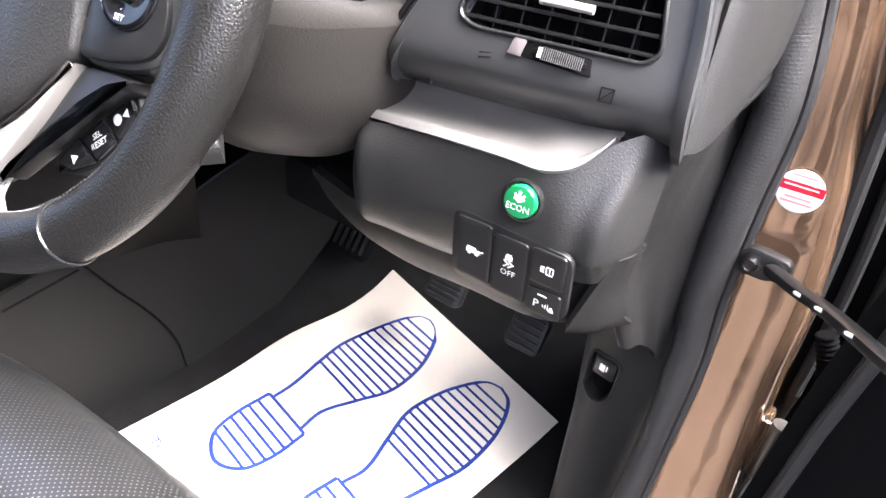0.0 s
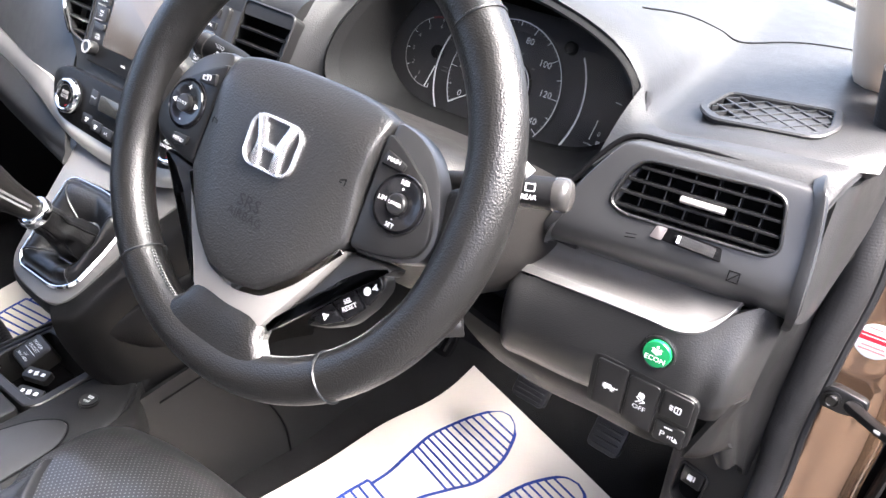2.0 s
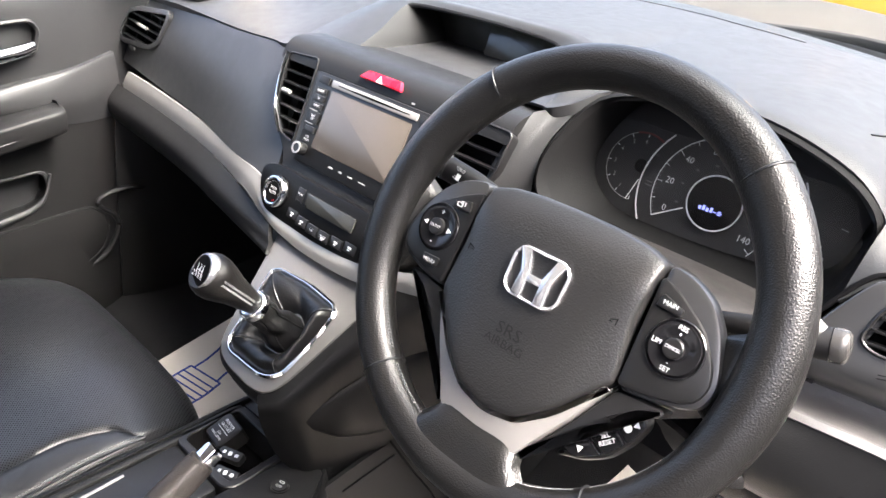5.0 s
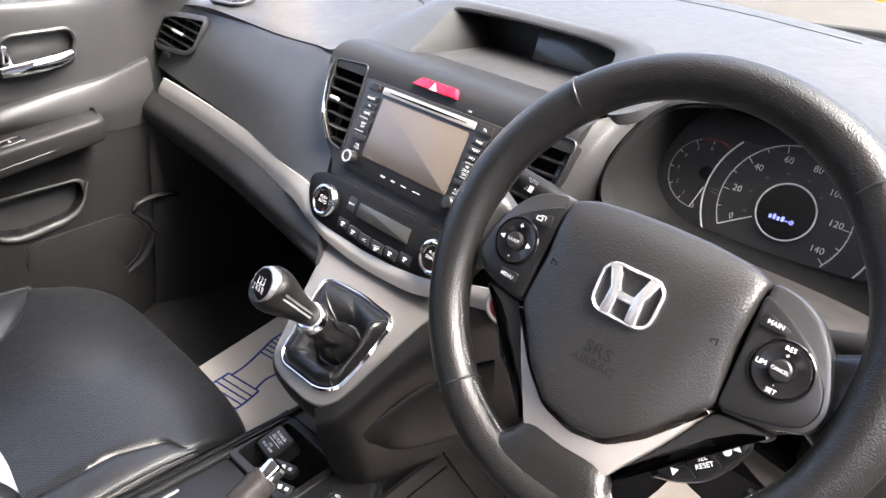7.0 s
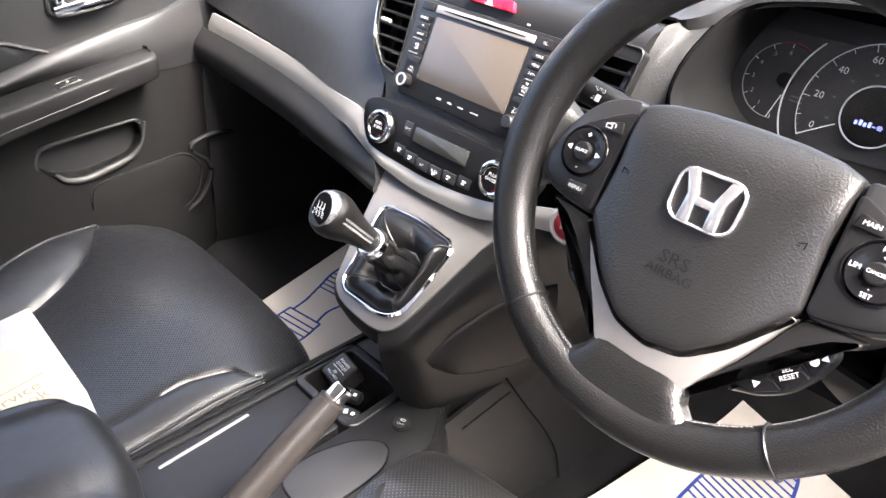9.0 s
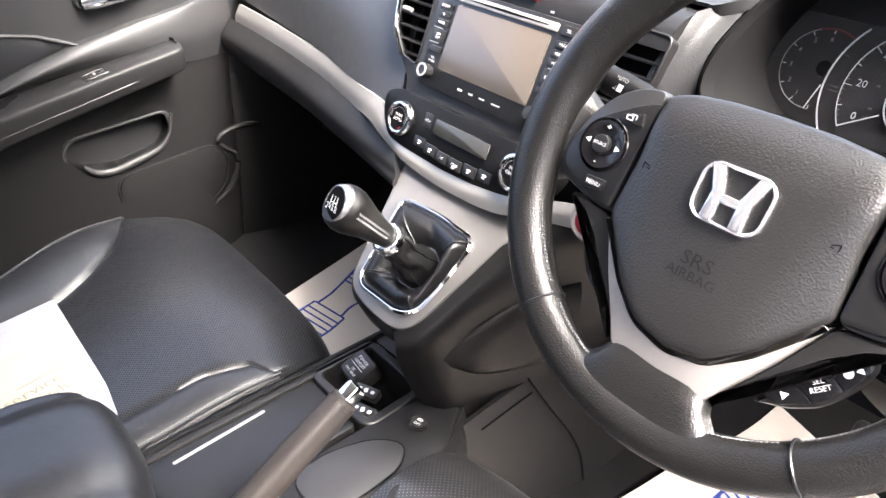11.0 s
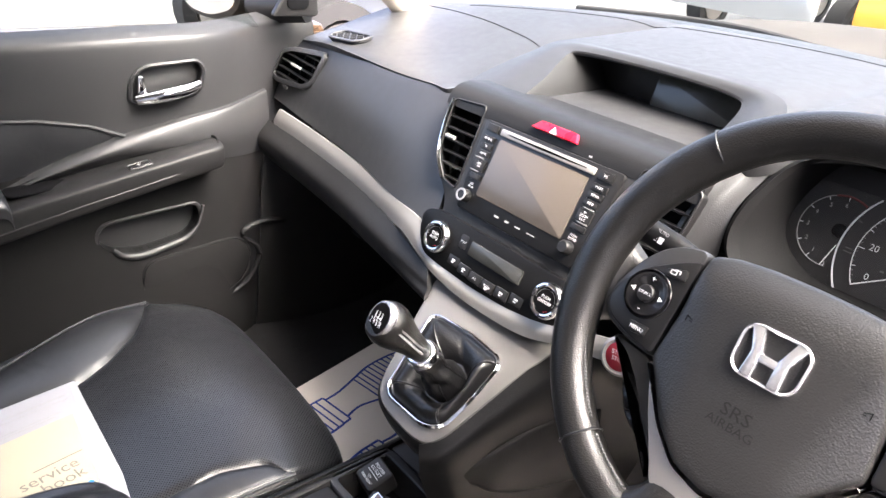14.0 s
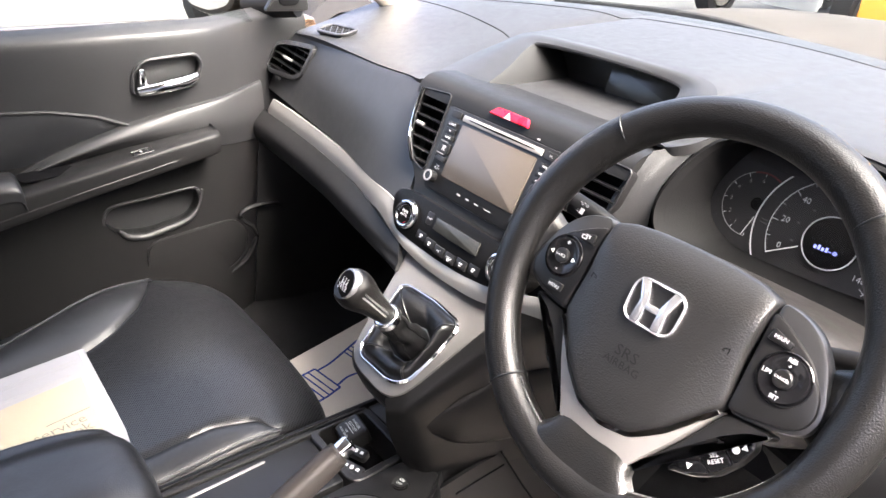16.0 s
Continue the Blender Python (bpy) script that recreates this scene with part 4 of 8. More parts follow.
# ---- driver's outer vent panel
VM = at_frame((0.645, 0.184, 0.985), (1, 0.16, 0.02), (0.0496, -0.9256, 0.3753))
vp_rows = []
for v, u0, u1, nn in ((0.046, -0.058, 0.078, -0.022), (0.041, -0.063, 0.082, -0.008), (0.032, -0.074, 0.0855, -0.004), (0.0, -0.094, 0.0895, -0.004), (-0.034, -0.110, 0.0915, -0.004), (-0.047, -0.117, 0.0920, -0.009), (-0.057, -0.121, 0.0910, -0.022), (-0.063, -0.122, 0.0890, -0.042)):
    vp_rows.append([VM @ Vector((u, v, nn - d)) for u, d in ((u0, 0.016), (u0 + 0.003, 0.005), (u0 + 0.010, 0.0), ((u0 + u1) / 2, 0.0), (u1 - 0.004, 0.0), (u1 - 0.001, 0.0015), (u1 + 0.0005, 0.007), (u1 + 0.003, 0.050))])
vpan = skin("vent_panel", vp_rows[::-1], 4, 5, 0.008, SATIN, dash, "smooth dark vent surround", 50)
vo = fillet([(-0.064, -0.011), (-0.056, 0.016), (-0.046, 0.027), (0.048, 0.030), (0.060, 0.026), (0.067, -0.010), (0.060, -0.016), (-0.052, -0.017)], 0.008, 4)
cut(vpan, [Vector(p) for p in vo], VM, -0.05, 0.02)
vent("air_vent", [Vector(p) for p in vo], VM @ Matrix.Translation((0, 0, -0.003)), 4, 6, SMOOTH, "wide air vent with a silver tab", tab=(0.006, 0.006, 0.034), lean=-5)
WHM = VM @ Matrix.Translation((0.008, -0.0250, -0.0036)) @ pose(0, 0, 0, 0, 0, -3)
wl = plate("vent_wheel_surround", fillet([(-0.0235, -0.0055), (0.024, -0.0058), (0.0215, 0.0048), (-0.0235, 0.0055)], 0.0015), 0.0010, WHM, DEEP, vpan, "black wheel recess", 0.0004)
plate("wheel_block", fillet([(-0.0330, -0.0060), (-0.0235, -0.0060), (-0.0215, 0.0055), (-0.0300, 0.0062)], 0.0015), 0.0022, WHM, DULL, wl, "silver end block", 0.0008)
tw = sweep("thumb_wheel", [WHM @ Vector((-0.018, 0, -0.004)), WHM @ Vector((-0.008, 0, 0.0004)), WHM @ Vector((0.006, 0, 0.0010)), WHM @ Vector((0.020, 0, -0.003))], (0.0042, 0.0038), DEEP, vpan, "ribbed black thumb wheel", 10)
bars("rib", [(-0.009 + 0.0014 * i, 0, 0.0005, 0.0080) for i in range(20)], WHM @ Matrix.Translation((0, 0, 0.0044)), RIBGREY, tw, 0.0006)
bars("wheel_mark", [(-0.0105, 0, 0.0024, 0.0060)], WHM @ Matrix.Translation((0, 0, 0.0044)), PRINT, tw, 0.0006)
sweep("panel_gap", catmull([VM @ Vector((u, v, nn)) for u, v, nn in ((-0.1225, -0.045, -0.016), (-0.1115, -0.020, -0.012), (-0.0965, 0.006, -0.012), (-0.0780, 0.0335, -0.012), (-0.0620, 0.0445, -0.014), (-0.03, 0.0460, -0.015), (0.03, 0.0460, -0.015), (0.0795, 0.0445, -0.015), (0.0885, 0.030, -0.018))], 5), (0.0024, 0.0024), DEEP, vpan, "dark gap round the vent surround", 8)
for k in range(3):
    bars("vent_mark", [(-0.040, -0.029 - 0.003 * k, 0.009, 0.0008, 10)], VM @ Matrix.Translation((0, 0, -0.004)), DEEP, vpan)
bars("vent_symbol", [(0.044, -0.0355, 0.009, 0.0008), (0.044, -0.0435, 0.009, 0.0008), (0.040, -0.0395, 0.0008, 0.008), (0.048, -0.0395, 0.0008, 0.008), (0.044, -0.0395, 0.010, 0.0008, 45)], VM @ Matrix.Translation((0, 0, -0.004)), DEEP, vpan)
# shoulder between the binnacle and the vent
skin("binnacle_shoulder", [[(0.506, 0.202, 0.903), (0.532, 0.190, 0.906), (0.562, 0.180, 0.912)], [(0.520, 0.206, 0.945), (0.540, 0.190, 0.944), (0.568, 0.176, 0.944)], [(0.538, 0.226, 0.962), (0.550, 0.206, 0.957), (0.570, 0.178, 0.955)], [(0.556, 0.240, 0.995), (0.567, 0.215, 0.985), (0.580, 0.182, 0.975)], [(0.560, 0.258, 1.040), (0.572, 0.240, 1.020), (0.588, 0.205, 1.010)]], 4, 5, 0.008, KNEE, dash, "grained shoulder beside the binnacle", 50)
skin("binnacle_shoulder", [[(x, y, z) for x, y, z in r][::-1] for r in ([(0.24, 0.200, 0.90), (0.215, 0.175, 0.90), (0.19, 0.150, 0.90)], [(0.232, 0.200, 0.96), (0.212, 0.182, 0.955), (0.196, 0.160, 0.95)], [(0.230, 0.215, 1.01), (0.212, 0.200, 1.005), (0.200, 0.178, 1.0)], [(0.242, 0.256, 1.056), (0.224, 0.246, 1.051), (0.206, 0.218, 1.043)])][::-1], 4, 5, 0.008, KNEE, dash, "grained shoulder beside the binnacle", 50)
box("under_binnacle", (0.20, 0.215, 0.80), (0.53, 0.26, 0.94), DEEP, dash)

# grained brow between the pad and the vent surround
brow_a = [(0.556, 0.256, 1.044), (0.584, 0.236, 1.020), (0.65, 0.234, 1.029), (0.728, 0.242, 1.037), (0.742, 0.254, 1.034)]
brow_b = [VM @ Vector((x, y, -0.010)) for x, y in ((-0.090, 0.012), (-0.062, 0.036), (0.0, 0.037), (0.080, 0.037), (0.086, 0.020))]
skin("vent_brow", [brow_b, [Vector(a).lerp(b, 0.5) + Vector((0, -0.003, 0.004)) for a, b in zip(brow_a, brow_b)], brow_a], 5, 4, 0.006, SOFT, dash, "grained brow over the vent", 50)

# ---- knee panel with the silver coin tray, round button and switches
KX = [0.505, 0.520, 0.55, 0.60, 0.645, 0.668, 0.690, 0.704, 0.722, 0.736]
kp = []
for s, zz, yy in ((2, 0.872, 0.148), (3, 0.845, 0.145), (4, 0.815, 0.150), (5, 0.800, 0.158)):
    kp.append([(x, yy + line(x, [(0.505, 0.045), (0.520, 0.004), (0.56, 0), (0.69, 0.0), (0.722, 0.010), (0.736, 0.05)]), zz + line(x, [(0.5, -0.012), (0.72, 0.006), (0.736, 0.006)]) + (0.02 * max(0, (x - 0.62) / 0.11) if s > 3 else 0)) for x in KX])
kp.insert(0, [(x, line(x, [(0.505, 0.21), (0.520, 0.166), (0.55, 0.159), (0.60, 0.153), (0.645, 0.151), (0.668, 0.151), (0.69, 0.160), (0.704, 0.176), (0.736, 0.205)]), line(x, [(0.505, 0.870), (0.520, 0.875), (0.55, 0.883), (0.60, 0.892), (0.645, 0.897), (0.668, 0.898), (0.69, 0.905), (0.704, 0.920), (0.736, 0.938)])) for x in KX])
knee = skin("knee_panel", kp[::-1], 5, 5, 0.01, KNEE, dash, "grained black knee panel", 50)
lowp = []
for zz, yy in ((0.800, 0.160), (0.775, 0.165), (0.752, 0.178), (0.738, 0.205), (0.735, 0.26)):
    lowp.append([(x, yy + line(x, [(0.44, 0.03), (0.56, 0.004), (0.69, 0), (0.73, 0.03)]), zz + line(x, [(0.44, -0.012), (0.5, -0.012), (0.6, 0.0), (0.72, 0.012)])) for x in (0.44, 0.50, 0.56, 0.62, 0.68, 0.725)])
skin("lower_knee_panel", lowp[::-1], 5, 5, 0.008, LOWER, dash, "warm grey lower knee panel", 50)
# coin tray
T_LOW = [Vector(p) for p in ((0.517, 0.166, 0.8765), (0.55, 0.158, 0.8845), (0.60, 0.152, 0.8935), (0.645, 0.150, 0.8985), (0.668, 0.150, 0.8995), (0.682, 0.153, 0.903), (0.691, 0.160, 0.907), (0.698, 0.171, 0.914), (0.702, 0.182, 0.921))]
T_UP = [Vector(p) for p in ((0.511, 0.203, 0.908), (0.54, 0.205, 0.911), (0.573, 0.207, 0.914), (0.618, 0.207, 0.918), (0.64, 0.207, 0.919), (0.662, 0.205, 0.919), (0.676, 0.202, 0.920), (0.690, 0.197, 0.922), (0.704, 0.192, 0.926))]
dip = (0.010, 0.012, 0.012, 0.011, 0.004, 0.0, 0.0, 0.0, 0.0)
tray = skin("coin_tray", [T_LOW, [a.lerp(b, 0.13) + Vector((0, 0, 0.001)) for a, b in zip(T_LOW, T_UP)], [a.lerp(b, 0.22) + Vector((0, 0.35 * d, -0.35 * d)) for a, b, d in zip(T_LOW, T_UP, dip)], [a.lerp(b, 0.6) + Vector((0, 0.9 * d, -d)) for a, b, d in zip(T_LOW, T_UP, dip)], T_UP], 5, 5, 0.003, BRUSHED, dash, "scuffed silver coin tray", 60)
box("vent_underside", (0.53, 0.205, 0.925), (0.735, 0.26, 0.945), DEEP, dash)
# round green button
EM = at_frame((0.664, 0.1462, 0.876), (1, 0.03, 0.06), (0, -0.985, 0.17))
lathe("button_ring", [(0.0148, -0.004), (0.0148, 0.0006), (0.0134, 0.0014), (0.0120, 0.0006), (0.0120, -0.004)], EM, PANEL, dash, "black ring", 36)
econ = lathe("economy_button", [(0.0117, -0.004), (0.0117, 0.0035), (0.0108, 0.0048), (0.0, 0.0056)], EM, GREEN, dash, "metallic green round economy button", 36)
words("ECON", 0.0062, EM @ Matrix.Translation((0, -0.0038, 0.0054)), PRINT, econ)
bars("leaf", [(0, 0.0017, 0.0009, 0.0048), (-0.002, 0.0037, 0.004, 0.0014, -35), (0.002, 0.0037, 0.004, 0.0014, 35), (-0.002, 0.0013, 0.004, 0.0014, -30), (0.002, 0.0013, 0.004, 0.0014, 30), (0, 0.0062, 0.0018, 0.0025)], EM @ Matrix.Translation((0, 0.0005, 0.0053)), PRINT, econ)
# switch bank
SWM = at_frame((0.664, 0.1475, 0.823), (1, 0.03, 0.05), (0, -0.99, -0.06))
bank = plate("switch_bank", fillet([(-0.048, 0.030), (0.046, 0.026), (0.046, -0.030), (-0.048, -0.030)], 0.010, 4), 0.004, SWM @ Matrix.Translation((0, 0, -0.0025)), PANEL, dash, "black switch bank", 0.001)
for x, y, w, h in ((-0.029, 0.000, 0.028, 0.052), (0.000, -0.003, 0.027, 0.052), (0.029, 0.010, 0.026, 0.029), (0.029, -0.020, 0.026, 0.022)):
    sw = plate("switch", rrect(w, h, 0.003, 3), 0.0026, SWM @ Matrix.Translation((x, y, 0.0005)), GLOSS if h < 0 else PANEL, bank, "black push switch", 0.001, crown=0.0005)
    sm = SWM @ Matrix.Translation((x, y, 0.0036))
    if x < -0.01:
        bars("icon", [(0, 0, 0.011, 0.0034), (-0.001, 0.002, 0.007, 0.0028), (0.0065, 0.0012, 0.004, 0.001, 20), (-0.003, -0.0022, 0.0024, 0.0018), (0.003, -0.0022, 0.0024, 0.0018)], sm, PRINT, sw)
    elif x < 0.01:
        bars("icon", [(0, 0.010, 0.0055, 0.0035), (0, 0.0125, 0.004, 0.0016), (-0.0018, 0.0035, 0.0055, 0.0010, 40), (0.0018, 0.0035, 0.0055, 0.0010, 40), (-0.0018, 0.006, 0.0055, 0.0010, -40), (0.0018, 0.006, 0.0055, 0.0010, -40)], sm, PRINT, sw)
        words("OFF", 0.0068, sm @ Matrix.Translation((0, -0.003, 0)), PRINT, sw)
    elif y > 0:
        bars("icon", [(-0.0035, -0.002 + 0.0014 * i, 0.003, 0.0006) for i in range(4)] + [(0.002, 0.003, 0.005, 0.0009), (0.0045, 0.0005, 0.0009, 0.005), (-0.0005, 0.0, 0.0009, 0.006), (0.002, -0.003, 0.005, 0.0009), (0.002, 0, 0.0008, 0.0036)], sm, PRINT, sw)
    else:
        words("P", 0.0095, sm @ Matrix.Translation((-0.005, -0.001, 0)), PRINT, sw)
        bars("icon", [(0.0005 + 0.0018 * i, -0.001, 0.0007, 0.0022 + 0.0010 * i) for i in range(3)] + [(0.0068, -0.003, 0.004, 0.002), (0.0068, -0.001, 0.002, 0.002), (-0.001, 0.0075, 0.007, 0.0012)], sm, PRINT, sw)

# end panel of the dashboard beside the door, and the kick panel under it
RIDGE = [(0.7560, 0.335, 0.9520), (0.7481, 0.3, 0.9285), (0.7398, 0.262, 0.9176), (0.7308, 0.235, 0.9056), (0.7263, 0.225, 0.8923), (0.722, 0.217, 0.8751), (0.7181, 0.212, 0.8604), (0.7139, 0.208, 0.8445), (0.7115, 0.206, 0.8294), (0.712, 0.206, 0.8172), (0.7219, 0.212, 0.783), (0.7385, 0.235, 0.7221)]
BORDER = [(0.7500, 0.352, 0.9400), (0.7448, 0.335, 0.909), (0.7456, 0.325, 0.8903), (0.7463, 0.318, 0.8667), (0.7473, 0.312, 0.8484), (0.7473, 0.308, 0.8312), (0.7468, 0.304, 0.815), (0.7462, 0.302, 0.799), (0.7468, 0.3, 0.7778), (0.7492, 0.3, 0.7535), (0.7529, 0.302, 0.7156), (0.7583, 0.31, 0.6627)]
endp = []
for r, b in zip(RIDGE, BORDER):
    r, b = Vector(r), Vector(b)
    endp.append([r + Vector((-0.034, 0.055, -0.012)), r + Vector((-0.011, 0.014, -0.005)), r + Vector((-0.0045, 0.001, -0.001)), r + Vector((0.0, -0.002, 0.001)), r + Vector((0.0045, 0.002, 0.0)), r + Vector((0.008, 0.014, -0.002)), r.lerp(b, 0.45) + Vector((0.0, 0.012, 0)), r.lerp(b, 0.7) + Vector((0.002, 0.008, 0)), b, b + Vector((0.022, 0.045, 0.0))])
skin("end_panel", endp, 3, 4, 0.005, LOWER, dash, "grained dashboard end panel with a raised ridge", 60)
upper_end = []
for v, far in ((0.046, (0.748, 0.352, 1.050)), (0.020, (0.757, 0.350, 1.010)), (-0.020, (0.757, 0.345, 0.980)), (-0.050, (0.755, 0.335, 0.955)), (-0.064, (0.750, 0.315, 0.936))):
    a, b = VM @ Vector((0.0890, v, -0.034)), Vector(far)
    upper_end.append([a, a.lerp(b, 0.12) + Vector((0.006, -0.001, 0)), a.lerp(b, 0.5) + Vector((0.005, 0.0, 0)), b])
skin("upper_end_panel", upper_end, 4, 4, 0.005, KNEE, dash, "grained upper end of the dashboard", 60)
tri_rows = [[(0.7230, 0.172, 0.845), (0.7290, 0.190, 0.842), (0.7300, 0.215, 0.838)], [(0.7150, 0.168, 0.815), (0.7230, 0.184, 0.812), (0.7260, 0.212, 0.808)], [(0.7060, 0.168, 0.776), (0.7200, 0.184, 0.774), (0.7300, 0.214, 0.772)], [(0.7040, 0.200, 0.758), (0.7200, 0.210, 0.757), (0.7360, 0.232, 0.757)]]
skin("lower_corner", tri_rows, 4, 4, 0.005, LOWER, dash, "dark corner piece under the knee panel", 60)
kick = thing("kick_panel", (0.74, 0.3, 0.38), "black plastic kick panel with the fuel flap lever recess", "panel")
kface = skin("panel_face", [[(0.770, 0.24, 0.40), (0.757, 0.25, 0.40), (0.715, 0.27, 0.40), (0.692, 0.36, 0.40), (0.685, 0.55, 0.42)], [(0.770, 0.29, 0.52), (0.757, 0.300, 0.52), (0.700, 0.312, 0.52), (0.680, 0.39, 0.52), (0.672, 0.55, 0.52)],
                            [(0.768, 0.31, 0.63), (0.757, 0.312, 0.63), (0.690, 0.325, 0.63), (0.670, 0.40, 0.63), (0.662, 0.55, 0.63)], [(0.768, 0.32, 0.74), (0.757, 0.315, 0.74), (0.690, 0.330, 0.74), (0.670, 0.41, 0.74), (0.662, 0.55, 0.74)]], 4, 4, 0.006, LOWER, kick, "grained black face", 50)
FM = at_frame((0.7115, 0.3135, 0.600), (1, -0.16, 0), (-0.16, -0.98, 0.08))
fr_i = fillet([Vector(q) for q in ((-0.0150, 0.030), (0.0150, 0.030), (0.0150, -0.012), (0.006, -0.026), (-0.007, -0.026), (-0.0150, -0.014))], 0.006)
cut(kface, fr_i, FM, -0.03, 0.02)
frame_ring("recess_rim", inset(fr_i, -0.003), fr_i, 0.002, FM, LOWER, kick, "moulded recess rim", 0.001, depth=0.016)
plate("recess_back", inset(fr_i, -0.001), 0.002, FM @ Matrix.Translation((0, 0, -0.018)), DEEP, kick, "dark recess", 0.0003)
lever = plate("fuel_lever", rrect(0.027, 0.024, 0.004, 3, 0, 0.014), 0.012, FM @ Matrix.Translation((0, 0, -0.014)), PANEL, kick, "black fuel flap lever", 0.003)
bars("icon", [(-0.002, 0.014, 0.006, 0.008), (0.003, 0.015, 0.0014, 0.007)], FM @ Matrix.Translation((0, 0, -0.002)), PRINT, lever)

# demister grilles at both ends of the pad
def grille(m, w, d, label):
    out = fillet([Vector((-w / 2, -d * 0.2)), Vector((-w * 0.42, d / 2)), Vector((w * 0.46, d * 0.45)), Vector((w / 2, -d * 0.15)), Vector((w * 0.42, -d / 2)), Vector((-w * 0.36, -d / 2))], 0.006, 3)
    g = frame_ring("demister_grille", inset(out, -0.008), out, 0.0020, m, SOFT, dash, label, 0.0014, 0.012)
    plate("throat", out, 0.001, m @ Matrix.Translation((0, 0, -0.011)), DEEP, g, bevel=0.0002)
    for a in (40, -40):
        c, sn = math.cos(radians(a)), math.sin(radians(a))
        for i in range(-4, 5):
            off, hits = i * 0.0135, []
            for p, q in zip(out, out[1:] + out[:1]):
                dp, dq = -sn * p.x + c * p.y - off, -sn * q.x + c * q.y - off
                if dp * dq < 0:
                    e = p.lerp(q, dp / (dp - dq))
                    hits.append(c * e.x + sn * e.y)
            if len(hits) == 2 and abs(hits[0] - hits[1]) > 0.006:
                mid, ln = sum(hits) / 2, abs(hits[0] - hits[1])
                plate("bar", rrect(ln, 0.0020, 0.0005, 1), 0.006, m @ Matrix.Translation((c * mid - sn * off, sn * mid + c * off, -0.0065)) @ pose(0, 0, 0, 0, 0, a), SMOOTH, g, bevel=0.0004)


grille(at_frame((0.655, 0.296, 1.0410), (1, 0.0, 0.13), (-0.13, -0.12, 1)), 0.097, 0.056, "lattice demister grille")
grille(at_frame((-0.632, 0.288, 1.017), (1, 0.05, 0.06), (-0.06, -0.20, 1)), 0.095, 0.036, "lattice demister grille")

# passenger's outer vent
PM = at_frame((-0.745, 0.238, 0.934), (1, -0.107, 0), (-0.1, -0.93, 0.33))
po = fillet([Vector(p) for p in ((-0.104, -0.033), (-0.088, 0.013), (-0.046, 0.026), (0.088, 0.044), (0.070, -0.010), (0.040, -0.024), (-0.086, -0.038))], 0.010, 4)
ppan = plate("vent_panel", inset(po, -0.010), 0.016, PM @ Matrix.Translation((0.0, 0.0, -0.016)), SMOOTH, dash, "smooth dark vent surround", 0.004)
cut(ppan, po, PM, -0.05, 0.02)
cut(pface, po, PM, -0.06, 0.02)
vent("air_vent", po, PM @ Matrix.Translation((0, 0, -0.002)), 5, 3, SMOOTH, "wide air vent with a silver tab", tab=(-0.01, 0.002, 0.045), lean=-5)
plate("vent_wheel_surround", rrect(0.026, 0.008, 0.003), 0.003, PM @ Matrix.Translation((-0.035, -0.047, -0.004)), PANEL, dash)

# ---------------------------------------------------------------- steering wheel and column
WM = at_frame((0.395, 0.0, 1.0), (1, 0, 0), (0, -math.cos(radians(28)), math.sin(radians(28))))
W_N = tuple(WM.to_3x3() @ Vector((0, 0, 1)))
wheel = thing("steering_wheel", (0.395, 0.0, 1.0), "black leather steering wheel with silver trim and button pads", "steering wheel")


def on_wheel(u, v, n=0.0, turn=0.0):
    return WM @ Matrix.Translation((u, v, n)) @ pose(0, 0, 0, 0, 0, turn)


ring, radii = [], []
for i in range(120):
    a = 2 * math.pi * i / 120
    d = math.degrees(a)
    grip = max(math.exp(-((d - g + 180) % 360 - 180) ** 2 / 400) for g in (38, 142)) * 0.0022 + max(math.exp(-((d - g + 180) % 360 - 180) ** 2 / 350) for g in (-2, 182)) * 0.0028
    ring.append(WM @ Vector(((0.1695 - grip * 0.6) * math.cos(a), (0.1695 - grip * 0.6) * math.sin(a), 0)))
    radii.append((0.0175 + grip, 0.0180))
rim = sweep("rim", ring, radii, RIMHIDE, wheel, "grained black leather rim", 20, True, W_N)
for a in (48.5, 131.5, 231, 309):
    c, s = math.cos(radians(a)), math.sin(radians(a))
    loop = [WM @ Vector(((0.1695 + 0.0182 * math.cos(t)) * c, (0.1695 + 0.0182 * math.cos(t)) * s, 0.0186 * math.sin(t))) for t in (2 * math.pi * k / 28 for k in range(28))]
    sweep("seam", loop, (0.0010, 0.0010), LEATHER, rim, "raised leather seam", 6, True)
# stitching on the inner flank
stitch_v, stitch_f = [], []
def add_stitch(p, d, n, ln, w):
    k = len(stitch_v)
    t = n.cross(d).normalized()
    for a in (-1, 1):
        for b, h in ((-1, 0), (1, 0), (0, 1)):
            stitch_v.append(p + d * ln * a + t * w * b + n * w * h)
    stitch_f.extend([(k, k + 1, k + 4, k + 3), (k + 1, k + 2, k + 5, k + 4), (k + 2, k, k + 3, k + 5), (k, k + 2, k + 1), (k + 3, k + 4, k + 5)])


for a0, a1 in ((134, 166), (197, 229), (233, 254), (286, 307), (311, 343), (14, 46)):
    for k in range(int((a1 - a0) / 1.15)):
        a = radians(a0 + k * 1.15)
        er, et = Vector((math.cos(a), math.sin(a), 0)), Vector((-math.sin(a), math.cos(a), 0))
        t = radians(163)
        for sgn in (1, -1):
            q = er * (0.1695 + 0.0180 * math.cos(t)) + Vector((0, 0, 0.0183 * math.sin(t) + 0.0012 * sgn))
            nn = (er * math.cos(t) + Vector((0, 0, math.sin(t)))).normalized()
            dd = (et + Vector((0, 0, 0.7 * sgn))).normalized()
            add_stitch(WM @ q, (WM.to_3x3() @ dd), (WM.to_3x3() @ nn), 0.0011, 0.0004)
finish("stitching", stitch_v, stitch_f, THREAD, rim, "grey cross stitching", kind="stuff")

